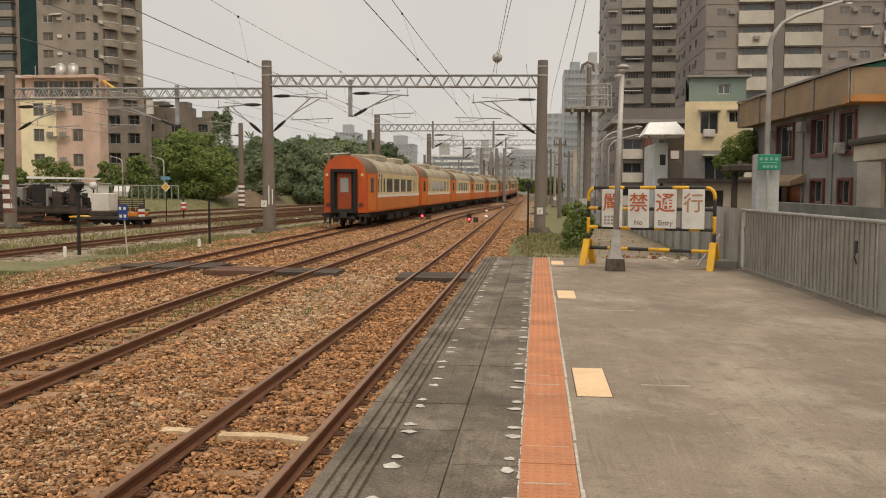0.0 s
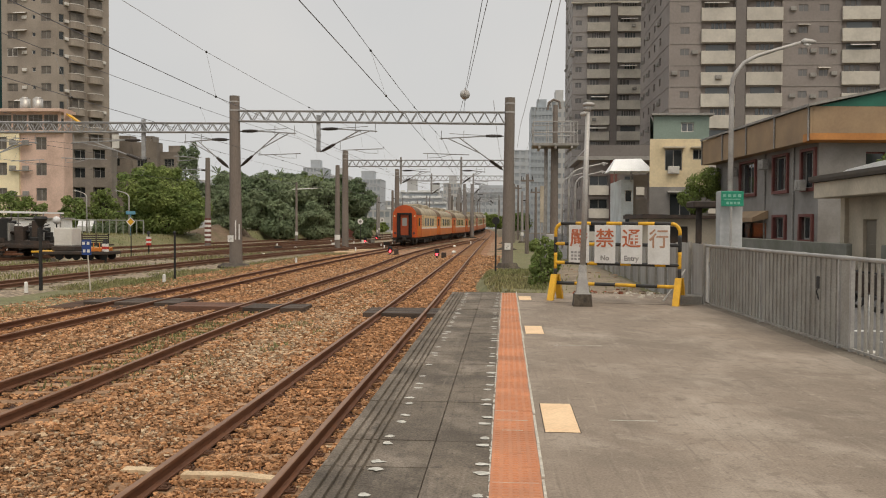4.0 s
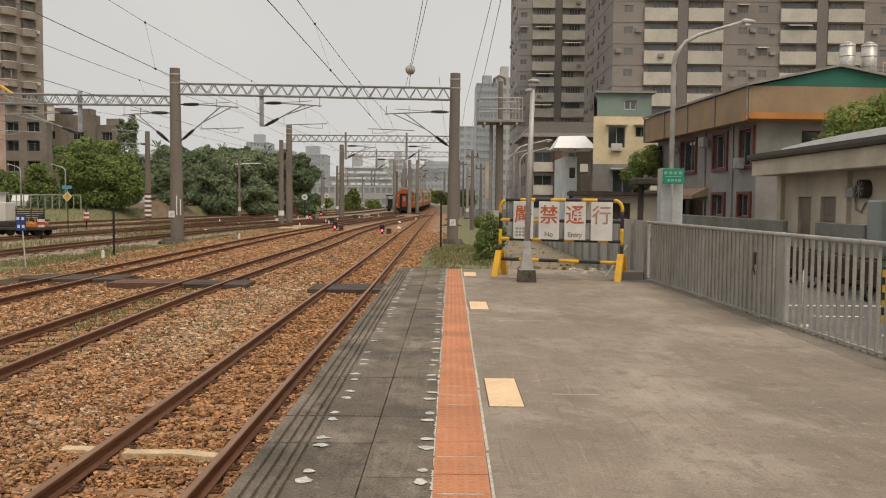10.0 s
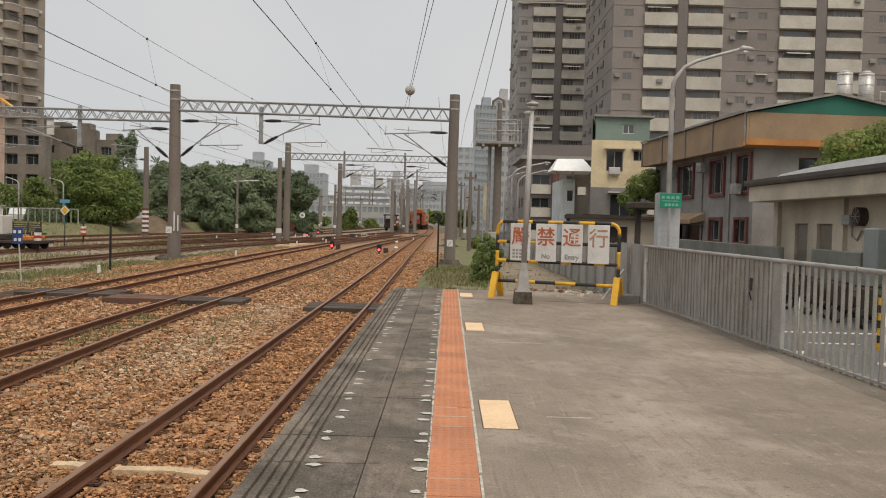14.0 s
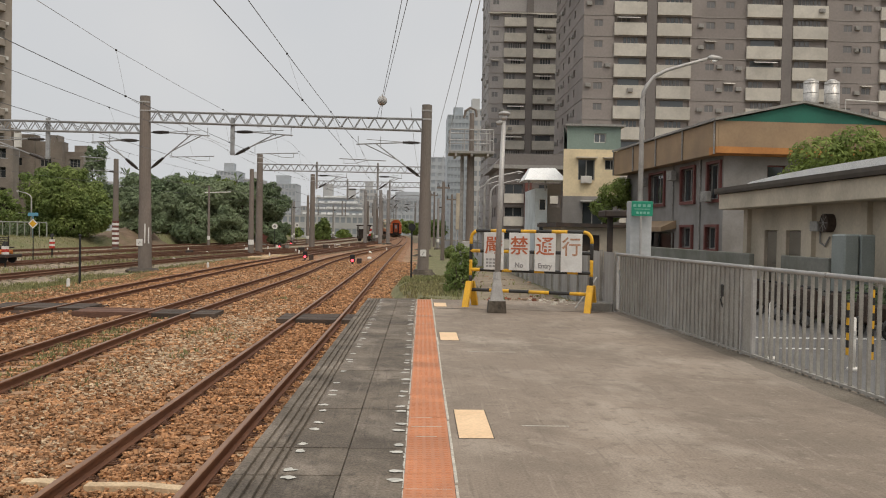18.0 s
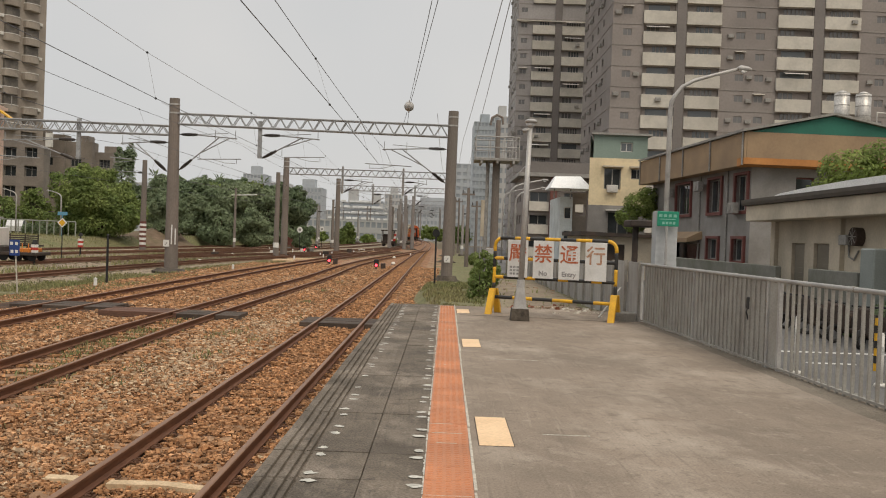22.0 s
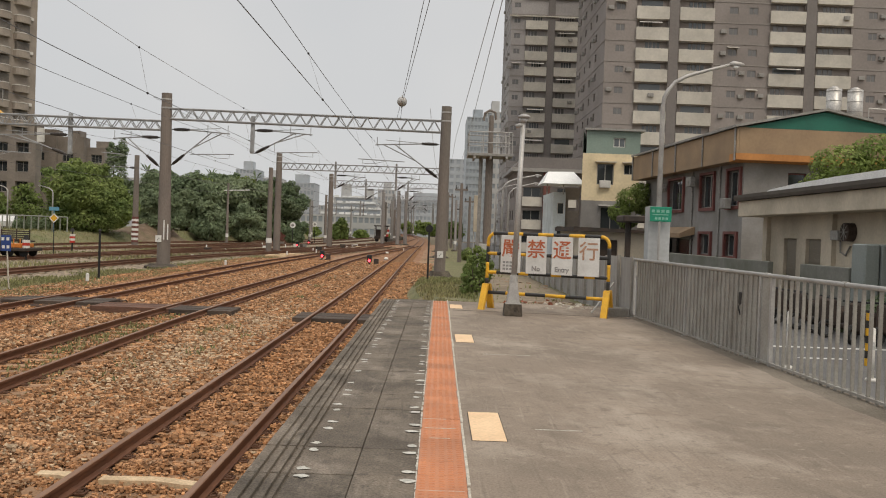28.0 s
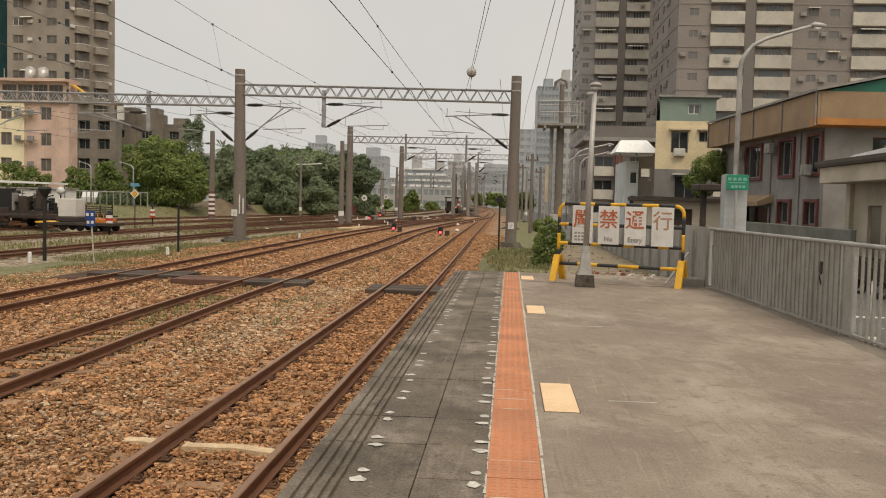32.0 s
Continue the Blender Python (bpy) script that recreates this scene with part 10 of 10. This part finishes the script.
grid_tower(-200, -135, 400, 22, 26, 6, "hazed_grey", "grey flats on the horizon beyond the yard")
grid_tower(90, 170, 300, 30, 24, 9, "hazed_grey", "grey flats on the horizon beyond the street")


def signal_cabin():
    """A small works vehicle with a canopy and a red and white striped board."""
    t = thing("works_vehicle", (-9.9, 160, RAIL + 0.1), "dark works trolley with a canopy and a red-white striped board", "rail trolley")
    b = NB()
    box(b, -1.3, 1.1, -1.5, 1.5, 0.5, 1.0, 0.05)
    part("body", b, "scrap", t)
    b = NB()
    box(b, -1.4, 1.3, -1.6, 1.6, 2.75, 2.95, 0.03)
    part("canopy", b, "scrap", t)
    for x in (-1.2, 0.9):
        for y in (-1.4, 1.4):
            part("post", cyl(NB(), (x, y, 1.0), (x, y, 2.8), 0.07, n=6), "scrap", t)
    b = NB()
    box(b, -1.1, 0.1, -0.8, 1.2, 1.0, 2.2, 0.05)
    part("engine_box", b, "scrap", t)
    for i in range(4):
        b = NB()
        prism(b, [(0.75 + 0.1 * i, 1.0 + 0.42 * i), (1.2 + 0.06 * i, 1.0 + 0.42 * i), (1.26 + 0.06 * i, 1.42 + 0.42 * i), (0.85 + 0.1 * i, 1.42 + 0.42 * i)], "y", -1.72, -1.64)
        part("board_stripe", b, "signwhite" if i % 2 else "redpaint", t)
    for x in (-0.9, 0.8):
        b = NB()
        cyl(b, (x, -0.6, 0.32), (x, 0.6, 0.32), 0.32, n=12)
        part("wheelset", b, "dark", t)


signal_cabin()


def far_green():
    """Hedges, shrubs and a red hoarding round the far curve."""
    for i, (x, y, h, w, m) in enumerate(((-20, 236, 2.4, 2.4, "leaf_light"), (-27, 238, 2.2, 2.6, "leaf"), (-34, 240, 2.6, 2.8, "leaf_light"), (-14.5, 241, 2.3, 2.0, "leaf_light"), (-40, 238, 3.2, 3.2, "leaf"), (-50, 252, 6.0, 4.5, "leaf"),
                                         (3.5, 215, 4.5, 3.0, "leaf"), (0.5, 262, 3.6, 3.2, "leaf_light"), (5.5, 262, 4.6, 3.4, "leaf_hazed"), (-4.0, 300, 4.6, 4.4, "leaf_light"), (2.5, 305, 4.8, 4.4, "leaf_light"), (-9.5, 310, 4.4, 3.6, "leaf_light"),
                                         (-18.9, 172, 4.6, 1.9, "leaf"), (-24.6, 150, 2.0, 1.6, "leaf_light"))):
        tree(x, y, -1.06 + (rise(y) if x > -12 else 0), h, lobed(h, w, 300 + i, 7), 1500, 0.4, "bushy green tree at the far end of the yard", m, 0.15, 300 + i, 0.1)
    b = NB()
    box(b, -26.2, -21.8, 143.8, 144.0, -1.0, 1.7, 0.02)
    solo("red_hoarding", b, "maroon", "dull red hoarding beyond the yard signals", "hoarding")
    b = NB()
    v = [b.verts.new(p) for p in ((-70, 140, -1.02), (-15, 150, -1.02), (-12.5, 200, -1.0), (-13, 245, -0.95), (-70, 260, -1.0))]
    b.faces.new(v)
    solo("far_field", b, "lawn", "dry grassy field beside the far tracks", "field", kind="structure")


far_green()


def throat_masts():
    """Slim portals and poles crowding the far throat of the yard."""
    for i, (x0, x1, y, zt) in enumerate(((-30, -14, 262, 9.0), (-27, -9, 305, 9.6), (-36, -15, 330, 10.2), (-40, -12, 365, 10.8), (-44, -20, 395, 11.2))):
        t = thing("yard_portal", (0, 0, rise(y) - 1.0), "thin steel portal over the far yard tracks", "gantry", "portals in the far yard")
        for x in (x0, (x0 + x1) / 2, x1):
            part("post", cyl(NB(), (x, y, 0), (x, y, zt), 0.16, 0.13, 8), "pole", t)
        part("lattice_beam", truss(NB(), (x0, y, zt - 0.4), (x1, y, zt - 0.4), 0.55, 0.55, 16, 0.06), "truss", t)
        b = NB()
        for k in range(6):
            x = x0 + (x1 - x0) * (k + 0.5) / 6
            cyl(b, (x, y, zt - 1), (x, y, zt - 2.4), 0.05, n=5)
            cyl(b, (x - 1.3, y, zt - 1.5), (x + 0.2, y, zt - 1.5), 0.05, n=5)
            cyl(b, (x - 1.3, y, zt - 1.6), (x, y, zt - 2.4), 0.05, n=5)
        part("brackets", b, "truss", t)
    for x, y, top in ((-21.5, 150, 6.2), (-24.0, 170, 6.6), (-10.2, 196, 8.2), (-6.8, 250, 9.0), (-19.3, 198, 6.8), (2.4, 118, 5.8)):
        lone_mast(x, y, top, 0.2, 1.6, "slim concrete mast in the yard throat", zb=-0.95 + rise(y), tone="pole_hazed")


throat_masts()


def terraced_block():
    """Stepped white-railed storeys that rise behind the far yard."""
    h = thing("terraced_block", (0, 292, -1.0), "pale stepped block with white parapets far behind the yard", "building", "distant buildings")
    r = random.Random(83)
    for k in range(5):
        x0, x1, z, y = -40 + 1.2 * k, -15.5 - 1.6 * k, 5.4 + 1.95 * k, 2.2 * k
        b = NB()
        box(b, x0, x1, y + 0.5, y + 12, z - 2.2, z)
        part("storey", b, "hazed_grey", h)
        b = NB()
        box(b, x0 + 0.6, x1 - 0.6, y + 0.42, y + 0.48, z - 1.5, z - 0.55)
        part("glazing", b, "hazed_pane", h, "glazing set back under the parapet, paled for haze")
        x = x0
        while x < x1 - 1:
            w = min(r.uniform(1.6, 4.2), x1 - x)
            b = NB()
            box(b, x, x + w - r.choice((0.1, 0.5, 1.1)), y - 0.1, y + 0.4, z - 0.1, z + r.choice((0.45, 0.6, 0.6)), 0.02)
            part("parapet", b, "far_white", h, "white parapet length")
            x += w
    for x, w, t in ((-33, 3.2, 4.5), (-24.5, 2.4, 3.2)):
        b = NB()
        box(b, x, x + w, 10, 14, 12, 13.2 + t)
        part("stair_tower", b, "hazed_grey", h)


terraced_block()


def throat_clutter():
    """White posts, cable boxes and pale slabs strewn among the far tracks."""
    r = random.Random(71)
    for i in range(26):
        y = r.uniform(70, 150)
        x = r.choice([T3(y) - 1.9, T4(y) + 1.9, T5(y) - 1.8, T5(y) + 2.0, T3(y) - 2.6]) + r.uniform(-0.3, 0.3)
        z = BED - 0.1
        if i % 3 == 0:
            white_peg(x, y)
        elif i % 3 == 1:
            b = NB()
            box(b, -0.3, 0.3, -0.2, 0.2, 0, r.uniform(0.3, 0.55), 0.03)
            solo("cable_box", b, r.choice(["concrete_old", "scrap", "white_trim"]), "small cable box beside the yard tracks", "cable box", "cable boxes in the yard", loc=(x, y, z))
        else:
            b = NB()
            box(b, -0.8, 0.8, -0.25, 0.25, 0, 0.16, 0.02)
            solo("concrete_slab", b, "cover_tan", "pale concrete slab lying between the yard tracks", "slab", "slabs in the yard", loc=(x, y, z))


throat_clutter()

def motions():
    times = [i * 0.5 for i in range(65)]
    for i, ob in enumerate(TRAIN):
        walk(ob, [(t, coach_pose(i, t)) for t in times])


motions()
